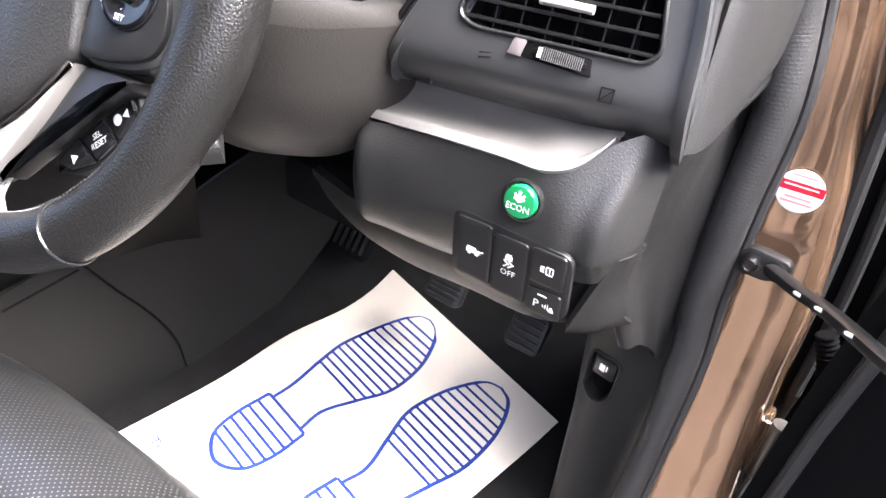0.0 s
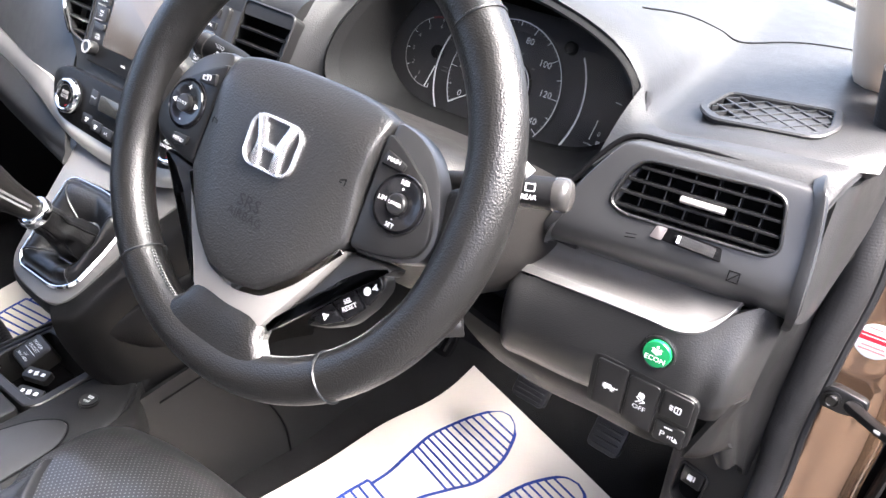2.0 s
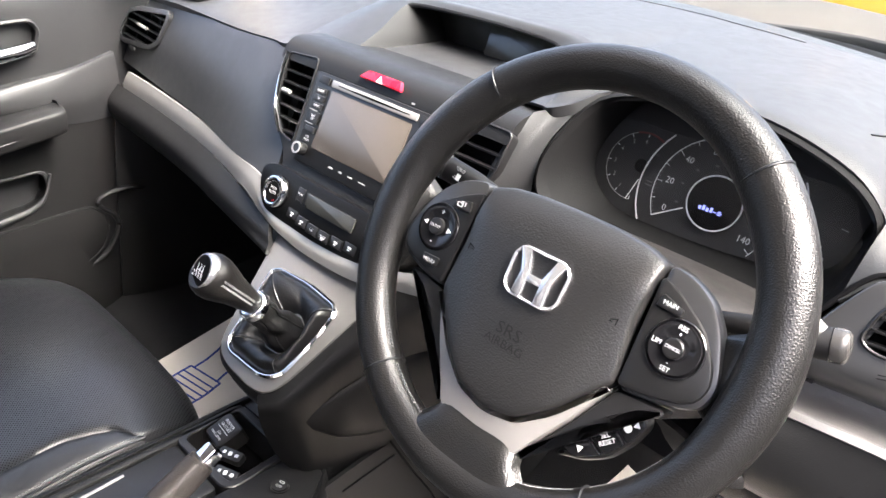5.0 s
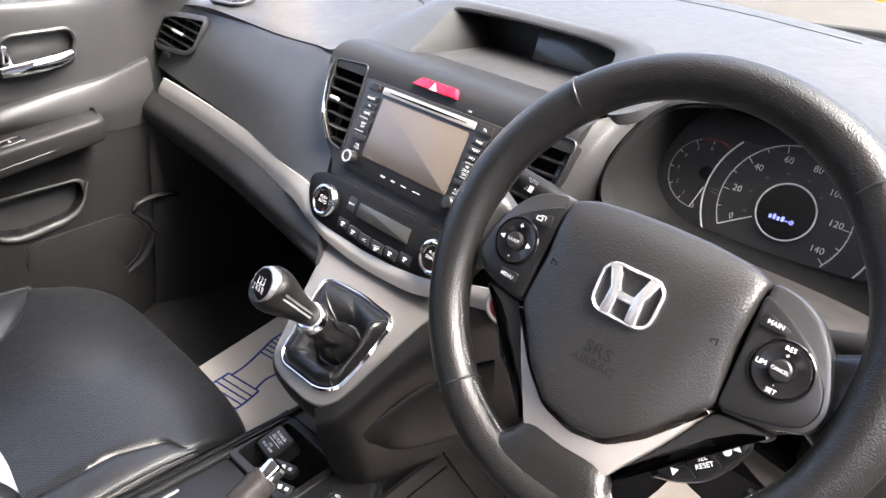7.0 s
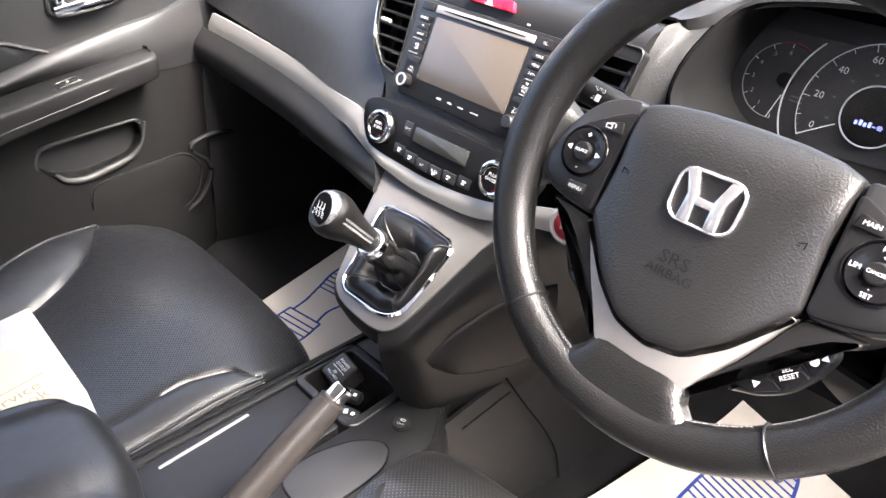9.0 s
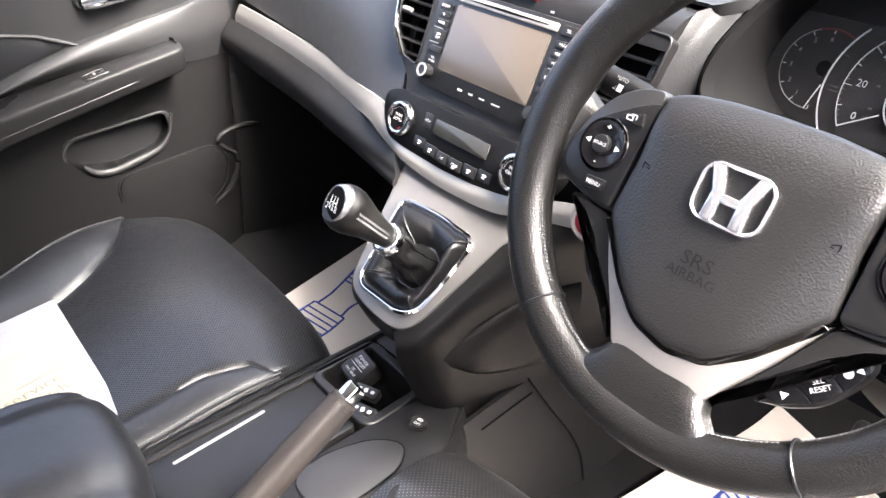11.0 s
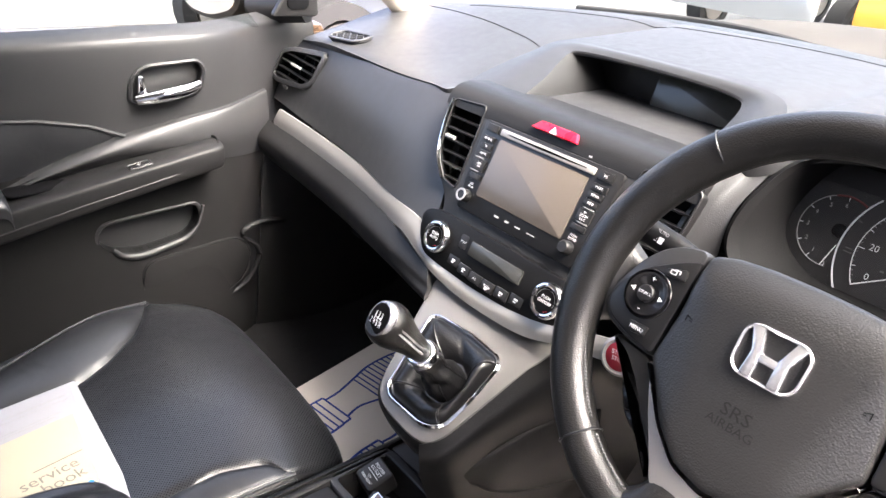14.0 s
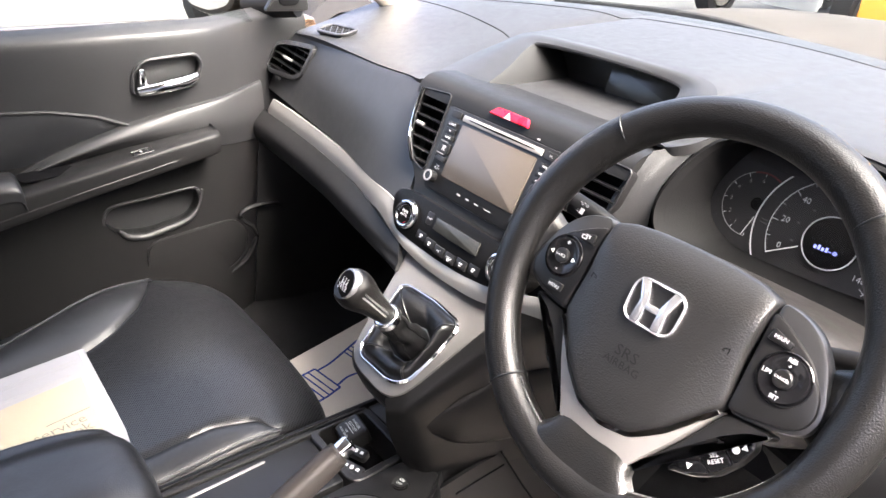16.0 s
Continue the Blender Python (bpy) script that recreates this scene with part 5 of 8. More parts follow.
# airbag cover: a low dome that rolls over at its top, with flanks folded back along both sides
def mirrored(half):
    """A closed outline from its right half, top to bottom."""
    return [Vector(p) for p in half] + [Vector((-x, y)) for x, y in half[::-1] if abs(x) > 1e-6]


def resample(pts, step):
    out = []
    for a, b in zip(pts, pts[1:] + pts[:1]):
        k = max(1, round((b - a).length / step))
        out += [a.lerp(b, i / k) for i in range(k)]
    return out


def hub_height(u, v):
    t, b = max(0.0, (v - 0.016) / 0.042), max(0.0, (-v - 0.062) / 0.047)
    f = abs(u) - (0.060 + 0.22 * v)
    return 0.0135 + 0.0035 * (1 - (u / 0.085) ** 2) - 0.017 * t * t - 0.004 * b * b - 0.10 * (f + math.sqrt(f * f + 0.000003))


AB = fillet(mirrored([(0.0, 0.0585), (0.035, 0.0578), (0.062, 0.0548), (0.0800, 0.0485), (0.0782, 0.0), (0.0832, -0.0430), (0.0510, -0.0825), (0.027, -0.1030), (0.0, -0.1090)]), 0.005, 4)
ab = resample(AB, 0.005)
ab_c = Vector((0.0, -0.022))
v, f, n = [], [], len(ab)
hub_rings = [(ab, None), (ab, -0.0055), (inset(ab, 0.0009), -0.0022), (inset(ab, 0.0022), -0.0006)] + [([ab_c + (p - ab_c) * k for p in ab], 0.0) for k in (0.95, 0.89, 0.82, 0.74, 0.64, 0.53, 0.41, 0.28, 0.14)]
for ring_, dz in hub_rings:
    v += [on_wheel(p.x, p.y, -0.016 if dz is None else hub_height(p.x, p.y) + dz) @ Vector((0, 0, 0)) for p in ring_]
for k in range(len(hub_rings) - 1):
    f += [(k * n + i, k * n + (i + 1) % n, k * n + n + (i + 1) % n, k * n + n + i) for i in range(n)]
f += [tuple(range(n))[::-1], tuple((len(hub_rings) - 1) * n + i for i in range(n))]
airbag = finish("airbag_cover", v, f, HUBHIDE, wheel, "grained black airbag cover", 50)
plate("hub_plate", fillet(mirrored([(0.0, 0.052), (0.088, 0.044), (0.090, -0.040), (0.050, -0.092), (0.0, -0.112)]), 0.01), 0.010, on_wheel(0, 0, -0.020), DEEP, wheel, "dark plate behind the cover seams", 0.002)
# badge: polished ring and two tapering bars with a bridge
bo = [Vector((p.x * (1 + 0.9 * p.y), p.y)) for p in rrect(0.051, 0.040, 0.012, 6)]
bi = [Vector((p.x * (1 + 0.9 * p.y), p.y)) for p in rrect(0.0465, 0.0355, 0.0102, 6)]
BADGE_N = 0.0162
badge = frame_ring("badge", bo, bi, 0.0042, on_wheel(0.0, -0.001, BADGE_N), BADGE, airbag, "polished wheel badge", 0.0015)
for q in (-1, 1):
    plate("bar", [Vector((q * x, y)) for x, y in ((0.0212, 0.0180), (0.0118, 0.0180), (0.0058, 0.001), (0.0062, -0.0180), (0.0148, -0.0180), (0.0138, 0.001))], 0.0044, on_wheel(0.0, -0.001, BADGE_N), BADGE, badge, bevel=0.0012)
plate("bar", [Vector(p) for p in ((-0.0085, 0.0010), (0.0085, 0.0010), (0.0092, -0.0052), (-0.0092, -0.0052))], 0.0042, on_wheel(0.0, -0.001, BADGE_N), BADGE, badge, bevel=0.001)
words("SRS", 0.0135, on_wheel(-0.002, -0.047, 0.0172), PANEL, airbag, squeeze=1.15)
words("AIRBAG", 0.0095, on_wheel(-0.002, -0.0575, 0.0172), PANEL, airbag, squeeze=1.1)
for q in (-1, 1):
    bars("horn_mark", [(0, 0, 0.007, 0.0008, 20 * q), (0.003 * q, -0.001, 0.0008, 0.005), (-0.002 * q, -0.002, 0.004, 0.0008)], on_wheel(q * 0.066, -0.002, hub_height(0.066, -0.002) + 0.0002), DEEP, airbag)

# silver Y trim, bevelled along its outer edge
Y_OUT = [(0.0840, -0.0448), (0.0635, -0.0845), (0.0460, -0.1130), (0.0385, -0.1270), (0.0300, -0.1335)]
Y_IN = [(0.0520, -0.0850), (0.0278, -0.1052), (0.0, -0.1112)]
yo = fillet([(-x, y) for x, y in Y_OUT] + [(x, y) for x, y in Y_OUT[::-1]] + [(x, y) for x, y in Y_IN] + [(-x, y) for x, y in Y_IN[1::-1]], 0.006, 4)
plate("silver_trim", yo, 0.0180, on_wheel(0, 0, -0.012), SILVER, wheel, "satin silver spoke trim", 0.0022)

# button pads in their satin surrounds, the leather spokes behind them and the arms below
PAD = [(0.0810, 0.0410), (0.098, 0.0335), (0.122, 0.0185), (0.1375, -0.001), (0.1415, -0.016), (0.137, -0.028), (0.127, -0.0335), (0.107, -0.0395), (0.0840, -0.0430)]
PADOUT = [(0.0815, 0.0505), (0.1025, 0.0470), (0.1195, 0.0375), (0.1325, 0.021), (0.1425, -0.003), (0.1455, -0.016), (0.1415, -0.031), (0.128, -0.0375), (0.1075, -0.0430), (0.0845, -0.0455)]
ARMS = [(0.0850, -0.0462), (0.108, -0.0435), (0.1235, -0.0425), (0.1215, -0.049), (0.108, -0.0535), (0.090, -0.069), (0.076, -0.088), (0.0410, -0.1265), (0.0395, -0.1275), (0.0470, -0.1135), (0.0645, -0.0850)]
POD = [(0.056, -0.117), (0.079, -0.109), (0.095, -0.098), (0.1065, -0.079), (0.112, -0.061), (0.106, -0.052), (0.086, -0.069), (0.071, -0.089)]
for s in (-1, 1):
    po_ = fillet([(s * x, y) for x, y in PAD], 0.006, 4)
    pad = plate("button_pad", po_, 0.020, on_wheel(0, 0, -0.014), PANEL, wheel, "satin black button pad", 0.0025)
    plate("pad_surround", fillet([(s * x, y) for x, y in PADOUT], 0.008, 4), 0.016, on_wheel(0, 0, -0.0135), SATIN, pad, "satin dark surround", 0.0040)
    plate("lower_arm", fillet([(s * x, y) for x, y in ARMS], 0.004, 3), 0.016, on_wheel(0, 0, -0.0145), PANEL, wheel, "satin black arm under the silver trim", 0.004)
    rows = []
    for k, lo, hi, nn in ((0.128, -0.033, 0.022, -0.006), (0.142, -0.040, 0.030, -0.002), (0.154, -0.051, 0.040, 0.004), (0.166, -0.070, 0.060, 0.007)):
        rows.append([on_wheel(s * (k + 0.004 * abs(w) ** 3), (lo + hi) / 2 + (hi - lo) / 2 * w, nn - 0.013 * abs(w) ** 4) @ Vector((0, 0, 0)) for w in ((-1, -0.75, 0, 0.75, 1) if s > 0 else (1, 0.75, 0, -0.75, -1))])
    skin("spoke", rows, 4, 4, 0.016, RIMHIDE, wheel, "leather covered spoke", 60)
    bx, by = s * 0.1105, -0.0015
    wellr = lathe("round_button", [(0.0208, -0.004), (0.0208, 0.0005), (0.0200, 0.0012), (0.0190, -0.0004), (0.0178, 0.0020), (0.0130, 0.0016), (0.009, 0.0004), (0.0, 0.0004)], on_wheel(bx, by, 0.0064), GLOSS, pad, "gloss black rocker ring", 36)
    hub = lathe("centre_button", [(0.0072, 0), (0.0072, 0.0036), (0.0062, 0.0044), (0, 0.0046)], on_wheel(bx, by, 0.0070), PANEL, pad, "round centre button", 28)
    words("SOURCE" if s < 0 else "CANCEL", 0.0034, on_wheel(bx, by, 0.0116), PRINT, hub, squeeze=0.9)
    top = 0.0082
    if s < 0:
        words("+", 0.0075, on_wheel(bx, by + 0.0130, top), PRINT, wellr)
        words("-", 0.0085, on_wheel(bx, by - 0.0130, top), PRINT, wellr)
        for q in (-1, 1):
            plate("arrow", [(q * 0.0026, 0), (-q * 0.0016, 0.0022), (-q * 0.0016, -0.0022)][::q], 0.0004, on_wheel(bx + q * 0.0130, by, top), PRINT, wellr, bevel=0.0001)
    else:
        words("RES\n+", 0.0046, on_wheel(bx, by + 0.0126, top), PRINT, wellr)
        words("-\nSET", 0.0046, on_wheel(bx, by - 0.0126, top), PRINT, wellr)
        words("LIM", 0.0048, on_wheel(bx - 0.0130, by, top), PRINT, wellr)
    for kx, ky, t in ((0.0960, 0.0240, "MAIN" if s > 0 else ""), (0.1040, -0.0300, "" if s > 0 else "MENU")):
        if s > 0 and ky < 0:
            continue
        shape = [(-0.0100, -0.0042), (0.0085, -0.0052), (0.0100, 0.0000), (-0.0080, 0.0055)] if ky > 0 else [(-0.0090, 0.0042), (0.0090, 0.0050), (0.0085, -0.0030), (-0.0050, -0.0048)]
        kk = plate("key", fillet([(s * x if ky > 0 else -s * x, y) for x, y in shape], 0.002), 0.0026, on_wheel(s * kx, ky, 0.0060), PANEL, pad, "small shaped button", 0.001)
        if t:
            words(t, 0.0046, on_wheel(s * kx, ky, 0.0087), PRINT, kk)
        else:
            bars("icon", [(-0.002, 0.001, 0.005, 0.0006), (-0.002, -0.002, 0.005, 0.0006), (-0.0045, -0.0005, 0.0006, 0.0034), (0.0005, -0.0005, 0.0006, 0.0034), (0.0008, 0.0022, 0.005, 0.0006), (0.0033, 0.0008, 0.0006, 0.0032)], on_wheel(s * kx, ky, 0.0086), PRINT, kk)
    # switch pods set back behind the arms
    pd = plate("switch_pod", fillet([(s * x, y) for x, y in POD], 0.006, 4), 0.012, on_wheel(0, 0, -0.030), PANEL, wheel, "black switch pod under the spoke", 0.004)
    cells = [[(0.0885, -0.0715), (0.1045, -0.0555), (0.1105, -0.0620), (0.1035, -0.0800)], [(0.0735, -0.0885), (0.0878, -0.0722), (0.1028, -0.0808), (0.0920, -0.0960)], [(0.0605, -0.1075), (0.0728, -0.0893), (0.0913, -0.0968), (0.0740, -0.1085)]]
    for i, cell in enumerate(cells):
        c = sum((Vector(p) for p in cell), Vector((0, 0))) / 4
        ce = plate("pod_button", fillet([Vector((s * p[0], p[1])) for p in cell], 0.003), 0.003, on_wheel(0, 0, -0.0185), GLOSS, pd, "gloss black pod button", 0.0008)
        mm = on_wheel(s * c.x, c.y, -0.0154, 44 * s)
        if s > 0 and i == 1:
            words("SEL\nRESET", 0.0050, mm, PRINT, ce)
        elif s > 0:
            plate("arrow", [(-0.0024, -0.0028), (0.0028, 0), (-0.0024, 0.0028)] if i == 2 else [(0.0058, -0.0026), (0.0058, 0.0026), (0.0010, 0)], 0.0003, mm, PRINT, ce, bevel=0.0001)
            if i == 0:
                plate("disc", disc(0.0032, 16, -0.0030, 0), 0.0003, mm, PRINT, ce, bevel=0.0001)
        else:
            bars("icon", [(0, 0, 0.0014, 0.0055, 20), (0.0016, 0.0023, 0.0024, 0.0014, 30), (0.0016, -0.0023, 0.0024, 0.0014, -20)], mm, GREYPRINT if i != 0 else PRINT, ce)
# lower leather spoke
rows = []
for v, w, n in ((-0.122, 0.040, 0.004), (-0.133, 0.044, 0.010), (-0.148, 0.048, 0.012), (-0.166, 0.066, 0.013)):
    rows.append([on_wheel(x * w, v + 0.010 * abs(x) ** 2 * (v < -0.14), n - 0.012 * (abs(x) > 0.9)) @ Vector((0, 0, 0)) for x in (1, 0.8, 0, -0.8, -1)])
skin("spoke", rows, 4, 4, 0.016, RIMHIDE, wheel, "leather covered lower spoke", 60)
lathe("hub_back", [(0.045, -0.055), (0.048, -0.030), (0.050, -0.014), (0.050, -0.010)], WM, DEEP, wheel, "", 32)

# column cowl and stalks
column = thing("steering_column", (0.395, 0.12, 0.80), "warm grey steering column cowl with two control stalks", "steering column")
cr = []
for y, zc, hw, up_, dn in ((0.045, 0.975, 0.062, 0.040, 0.060), (0.06, 0.968, 0.080, 0.050, 0.085), (0.10, 0.958, 0.115, 0.050, 0.120), (0.16, 0.950, 0.138, 0.030, 0.140), (0.21, 0.945, 0.145, 0.02, 0.140)):
    row = []
    for k in range(25):
        a = 2 * math.pi * k / 24
        c, s = math.cos(a), math.sin(a)
        row.append(Vector((0.395 + hw * math.copysign(abs(c) ** 0.75, c), y - 0.010 * s, zc + (up_ if s > 0 else dn) * math.copysign(abs(s) ** 0.75, s))))
    cr.append(row)
skin("cowl", cr[::-1], 1, 4, 0.004, COWL, column, "warm grey plastic cowl", 60)
for s in (-1, 1):
    base = Vector((0.455, 0.055, 0.985)) if s > 0 else Vector((0.335, 0.088, 0.992))
    tip = Vector((0.583, 0.074, 1.012)) if s > 0 else Vector((0.227, 0.058, 1.023))
    d = (tip - base).normalized()
    path = [base, base.lerp(tip, 0.3), base.lerp(tip, 0.55), base.lerp(tip, 0.66), base.lerp(tip, 0.70), base.lerp(tip, 0.95), tip]
    st = sweep("stalk", path, [(0.006, 0.006), (0.007, 0.007), (0.0095, 0.0095), (0.0112, 0.0110), (0.0118, 0.0116), (0.0120, 0.0118), (0.0112, 0.0110)], STALK, column, "black control stalk with white symbols", 16)
    capm = at_frame(tip, (0, 0, 1), d)
    lathe("end_cap", [(0.0114, -0.005), (0.0124, -0.004), (0.0126, 0.001), (0.0118, 0.0045), (0.0094, 0.0068), (0.0050, 0.0078), (0, 0.0080)], capm, CAPGREY, st, "rounded end cap", 24)
    if s > 0:
        wm = at_frame(base.lerp(tip, 0.83) + Vector((0.0, -0.0106, 0.0056)), d, (0, -0.86, 0.5))
        for i, t in enumerate(("OFF", "INT", "ON")):
            words(t, 0.0052, wm @ Matrix.Translation((-0.010, 0.0055 - 0.0068 * i, 0.0008 - 0.0006 * abs(i - 1))), PRINT, st)
        bars("symbol", [(0.004, 0.004, 0.007, 0.0006), (0.004, -0.001, 0.007, 0.0006), (0.0006, 0.0015, 0.0006, 0.005), (0.0074, 0.0015, 0.0006, 0.005)], wm @ Matrix.Translation((0, 0, 0.0010)), PRINT, st)
        words("REAR", 0.0050, wm @ Matrix.Translation((0.004, -0.0055, 0.0008)), PRINT, st)
    else:
        wm = at_frame(base.lerp(tip, 0.80) + Vector((0, -0.0106, 0.0056)), -d, (0, -0.86, 0.5))
        words("AUTO", 0.0046, wm @ Matrix.Translation((0, 0.005, 0.0008)), PRINT, st)
        bars("symbol", [(0.002, -0.002, 0.005, 0.006), (-0.004, -0.004, 0.004, 0.0007), (-0.004, -0.002, 0.004, 0.0007), (-0.004, 0.0, 0.004, 0.0007)], wm @ Matrix.Translation((0, 0, 0.0010)), PRINT, st)

# ---------------------------------------------------------------- centre console, gear lever, handbrake
BM = at_frame((0.02, 0.012, 0.7525), (1, 0, 0), (0, -0.58, 0.8146))
tower = thing("gear_console", (0.03, 0.05, 0.57), "dark console tower with a silver gear lever surround", "console")
so = fillet([(-0.112, 0.105), (-0.092, 0.045), (-0.074, -0.005), (-0.0630, -0.038), (-0.053, -0.060), (-0.036, -0.072), (-0.012, -0.0770), (0.036, -0.0790), (0.062, -0.0720), (0.0725, -0.048), (0.083, 0.012), (0.092, 0.060), (0.106, 0.110)], 0.014, 5)
plate("silver_surround", so, 0.006, BM @ Matrix.Translation((0, 0, -0.006)), SURROUND, tower, "satin silver surround", 0.003)
# body under the surround: bulges, then tucks in to the tunnel
rings = []
for d, dz, dy in ((0.001, -0.004, 0), (-0.006, -0.009, 0), (-0.010, -0.030, 0.0), (-0.006, -0.055, 0.006)):
    o = inset([Vector(p) for p in so], d)
    rings.append([BM @ Vector((p.x, p.y, dz)) + Vector((0, dy, 0)) for p in o])
for z, kx, ky, f in ((0.66, 0.92, 0.62, 0.8), (0.61, 0.86, 0.52, 1.0), (0.56, 0.86, 0.50, 1.0)):
    o = [Vector(p) for p in so]
    rings.append([Vector((0.02 + p.x * kx, 0.075 + p.y * ky * 0.9 + 0.0, z + (0.0 if f == 1.0 else 0.05 * max(0, (p.y + 0.02)) / 0.1))) for p in o])
n = len(so)
finish("console_body", [p for r in rings for p in r], [(k * n + i, k * n + (i + 1) % n, k * n + n + (i + 1) % n, k * n + n + i) for k in range(len(rings) - 1) for i in range(n)], CONSOLE, tower, "grained dark console body", 60)
# side cheek towards the driver, bulging under the silver edge, with an inset knee-side panel
cheek = [[(0.072, -0.052, 0.706), (0.081, -0.057, 0.690), (0.080, -0.050, 0.655), (0.085, -0.030, 0.600), (0.095, -0.010, 0.572)],
         [(0.091, -0.030, 0.720), (0.103, -0.035, 0.700), (0.104, -0.025, 0.665), (0.104, -0.012, 0.615), (0.112, 0.000, 0.572)],
         [(0.103, 0.021, 0.756), (0.117, 0.015, 0.735), (0.121, 0.030, 0.700), (0.118, 0.035, 0.630), (0.122, 0.040, 0.565)],
         [(0.112, 0.060, 0.785), (0.129, 0.056, 0.762), (0.136, 0.075, 0.722), (0.130, 0.085, 0.620), (0.130, 0.090, 0.560)],
         [(0.123, 0.098, 0.813), (0.149, 0.099, 0.795), (0.156, 0.125, 0.740), (0.145, 0.145, 0.620), (0.138, 0.150, 0.550)],
         [(0.165, 0.113, 0.835), (0.190, 0.133, 0.810), (0.185, 0.170, 0.750), (0.160, 0.200, 0.620), (0.143, 0.220, 0.540)],
         [(0.250, 0.125, 0.850), (0.265, 0.155, 0.815), (0.230, 0.220, 0.750), (0.180, 0.260, 0.620), (0.150, 0.280, 0.520)]]
skin("side_cheek", cheek, 6, 6, 0.006, CONSOLE, tower, "grained dark side cheek", 60)
bin_top = [Vector(p) for p in ((0.106, -0.012, 0.672), (0.124, 0.036, 0.704), (0.142, 0.092, 0.727), (0.168, 0.150, 0.738))]
bin_low = [Vector(p) for p in ((0.110, 0.004, 0.646), (0.124, 0.034, 0.626), (0.138, 0.090, 0.611), (0.154, 0.165, 0.603))]
bin_rows = []
for k, out in ((0.0, -0.004), (0.06, 0.003), (0.3, 0.0065), (0.7, 0.0065), (0.94, 0.003), (1.0, -0.004)):
    bin_rows.append([a.lerp(b, k) + Vector((out * (0.35 if i == 0 else 1.0), -0.3 * out, 0)) for i, (a, b) in enumerate(zip(bin_top, bin_low))])
skin("side_bin", bin_rows, 6, 4, 0.006, BINSKIN, tower, "warm dark inset panel on the console side", 60)
# chrome frame, boot and lever
fo = fillet([(-0.0680, 0.050), (-0.042, -0.053), (-0.026, -0.0640), (0.036, -0.0630), (0.054, -0.0565), (0.0665, -0.043), (0.0695, 0.0), (0.0675, 0.048), (0.056, 0.0600), (0.0, 0.0640), (-0.057, 0.0600)], 0.009, 5)
fi = inset([Vector(p) for p in fo], 0.006)
frame_ring("chrome_frame", fo, fi, 0.006, BM @ Matrix.Translation((0, 0, 0.0005)), CHROME, tower, "polished boot frame", 0.0025)

gear = thing("gear_lever", (0.04, -0.02, 0.75), "leather gear lever with silver topped knob and folded black boot", "gear lever")
base_c, top_c = Vector((0.020, 0.010, 0.757)), Vector((0.043, -0.034, 0.808))
lev_d = (Vector((0.040, -0.078, 0.868)) - Vector((0.044, -0.034, 0.812))).normalized()
TM = at_frame(top_c, (1, 0, 0), lev_d)
steps, seg = 26, len(fi)
bv, bf = [], []
foot = Vector((0.021, -0.004))
for i in range(steps + 1):
    f = i / steps
    for j, p in enumerate(fi):
        ang = math.atan2(p.y, p.x)
        corner = 0.5 - 0.5 * math.cos(4 * ang)
        valley = Vector((foot.x + 0.0265 * math.cos(ang), foot.y + 0.0265 * math.sin(ang)))
        if f <= 0.54:
            # skirt: swells up from the frame, then sinks to a valley round the lever
            k = f / 0.54
            flat = Vector((p.x, p.y)).lerp(valley, k ** 1.15)
            swell = 0.0135 + 0.0035 * corner + 0.003 * math.sin(3 * ang + 0.7)
            h = 0.002 + swell * math.sin(math.pi * min(1.0, k * 1.02)) ** 0.8 - 0.004 * k + 0.0016 * math.sin(math.pi * k) * math.sin(9 * ang + 6 * k)
            bv.append(BM @ Vector((flat.x, flat.y, h)))
        else:
            # sleeve: climbs to the collar in slack folds
            k = (f - 0.54) / 0.46
            low = BM @ Vector((valley.x, valley.y, -0.002))
            r = 0.0165 + 0.0058 * (1 - k) ** 1.5 + 0.0022 * math.sin(math.pi * k) * math.sin(5 * ang + 4 * k) + 0.0020 * math.sin(math.pi * k) * math.sin(15 * k + 2 * ang)
            high = TM @ Vector((r * math.cos(ang), r * math.sin(ang), -0.004))
            axis = TM @ Vector((0, 0, -0.004))
            foot3 = BM @ Vector((foot.x, foot.y, -0.002))
            c = foot3.lerp(axis, k)
            w = min(1.0, k * 2.2)
            bv.append(c + (low - foot3) * (1 - w) + (high - axis) * w)
for i in range(steps):
    for j in range(seg):
        bf.append((i * seg + j, i * seg + (j + 1) % seg, (i + 1) * seg + (j + 1) % seg, (i + 1) * seg + j))
boot = finish("boot", bv, bf, BOOTHIDE, gear, "folded black hide boot", 80)
for cx_, cy_ in ((-1, 1), (-1, -1), (1, -1), (1, 1)):
    j0 = max(range(seg), key=lambda j: fi[j].x * cx_ + fi[j].y * cy_)
    sweep("boot_seam", [bv[i * seg + j0] for i in range(steps + 1)], (0.0014, 0.0014), BOOTHIDE, boot, "", 6)
    for dj in (-1, 1):
        j1 = (j0 + dj) % seg
        stitch_v, stitch_f = [], []
        for i in range(steps):
            a, b = bv[i * seg + j0].lerp(bv[i * seg + j1], 0.6), bv[(i + 1) * seg + j0].lerp(bv[(i + 1) * seg + j1], 0.6)
            for q in (0.15, 0.48, 0.81):
                p = a.lerp(b, q)
                add_stitch(p + (p - (BM @ Vector((0, 0, 0.0)))).normalized() * 0.0006, (b - a).normalized(), (p - (BM @ Vector((0, 0, 0.0)))).normalized(), 0.0011, 0.0004)
        finish("stitching", stitch_v, stitch_f, THREAD, boot, "grey seam stitching", kind="stuff")
lathe("collar", [(0.0165, -0.007), (0.0190, -0.004), (0.0190, 0.002), (0.0172, 0.0055), (0.0145, 0.007)], TM, CHROME, gear, "polished collar", 28)
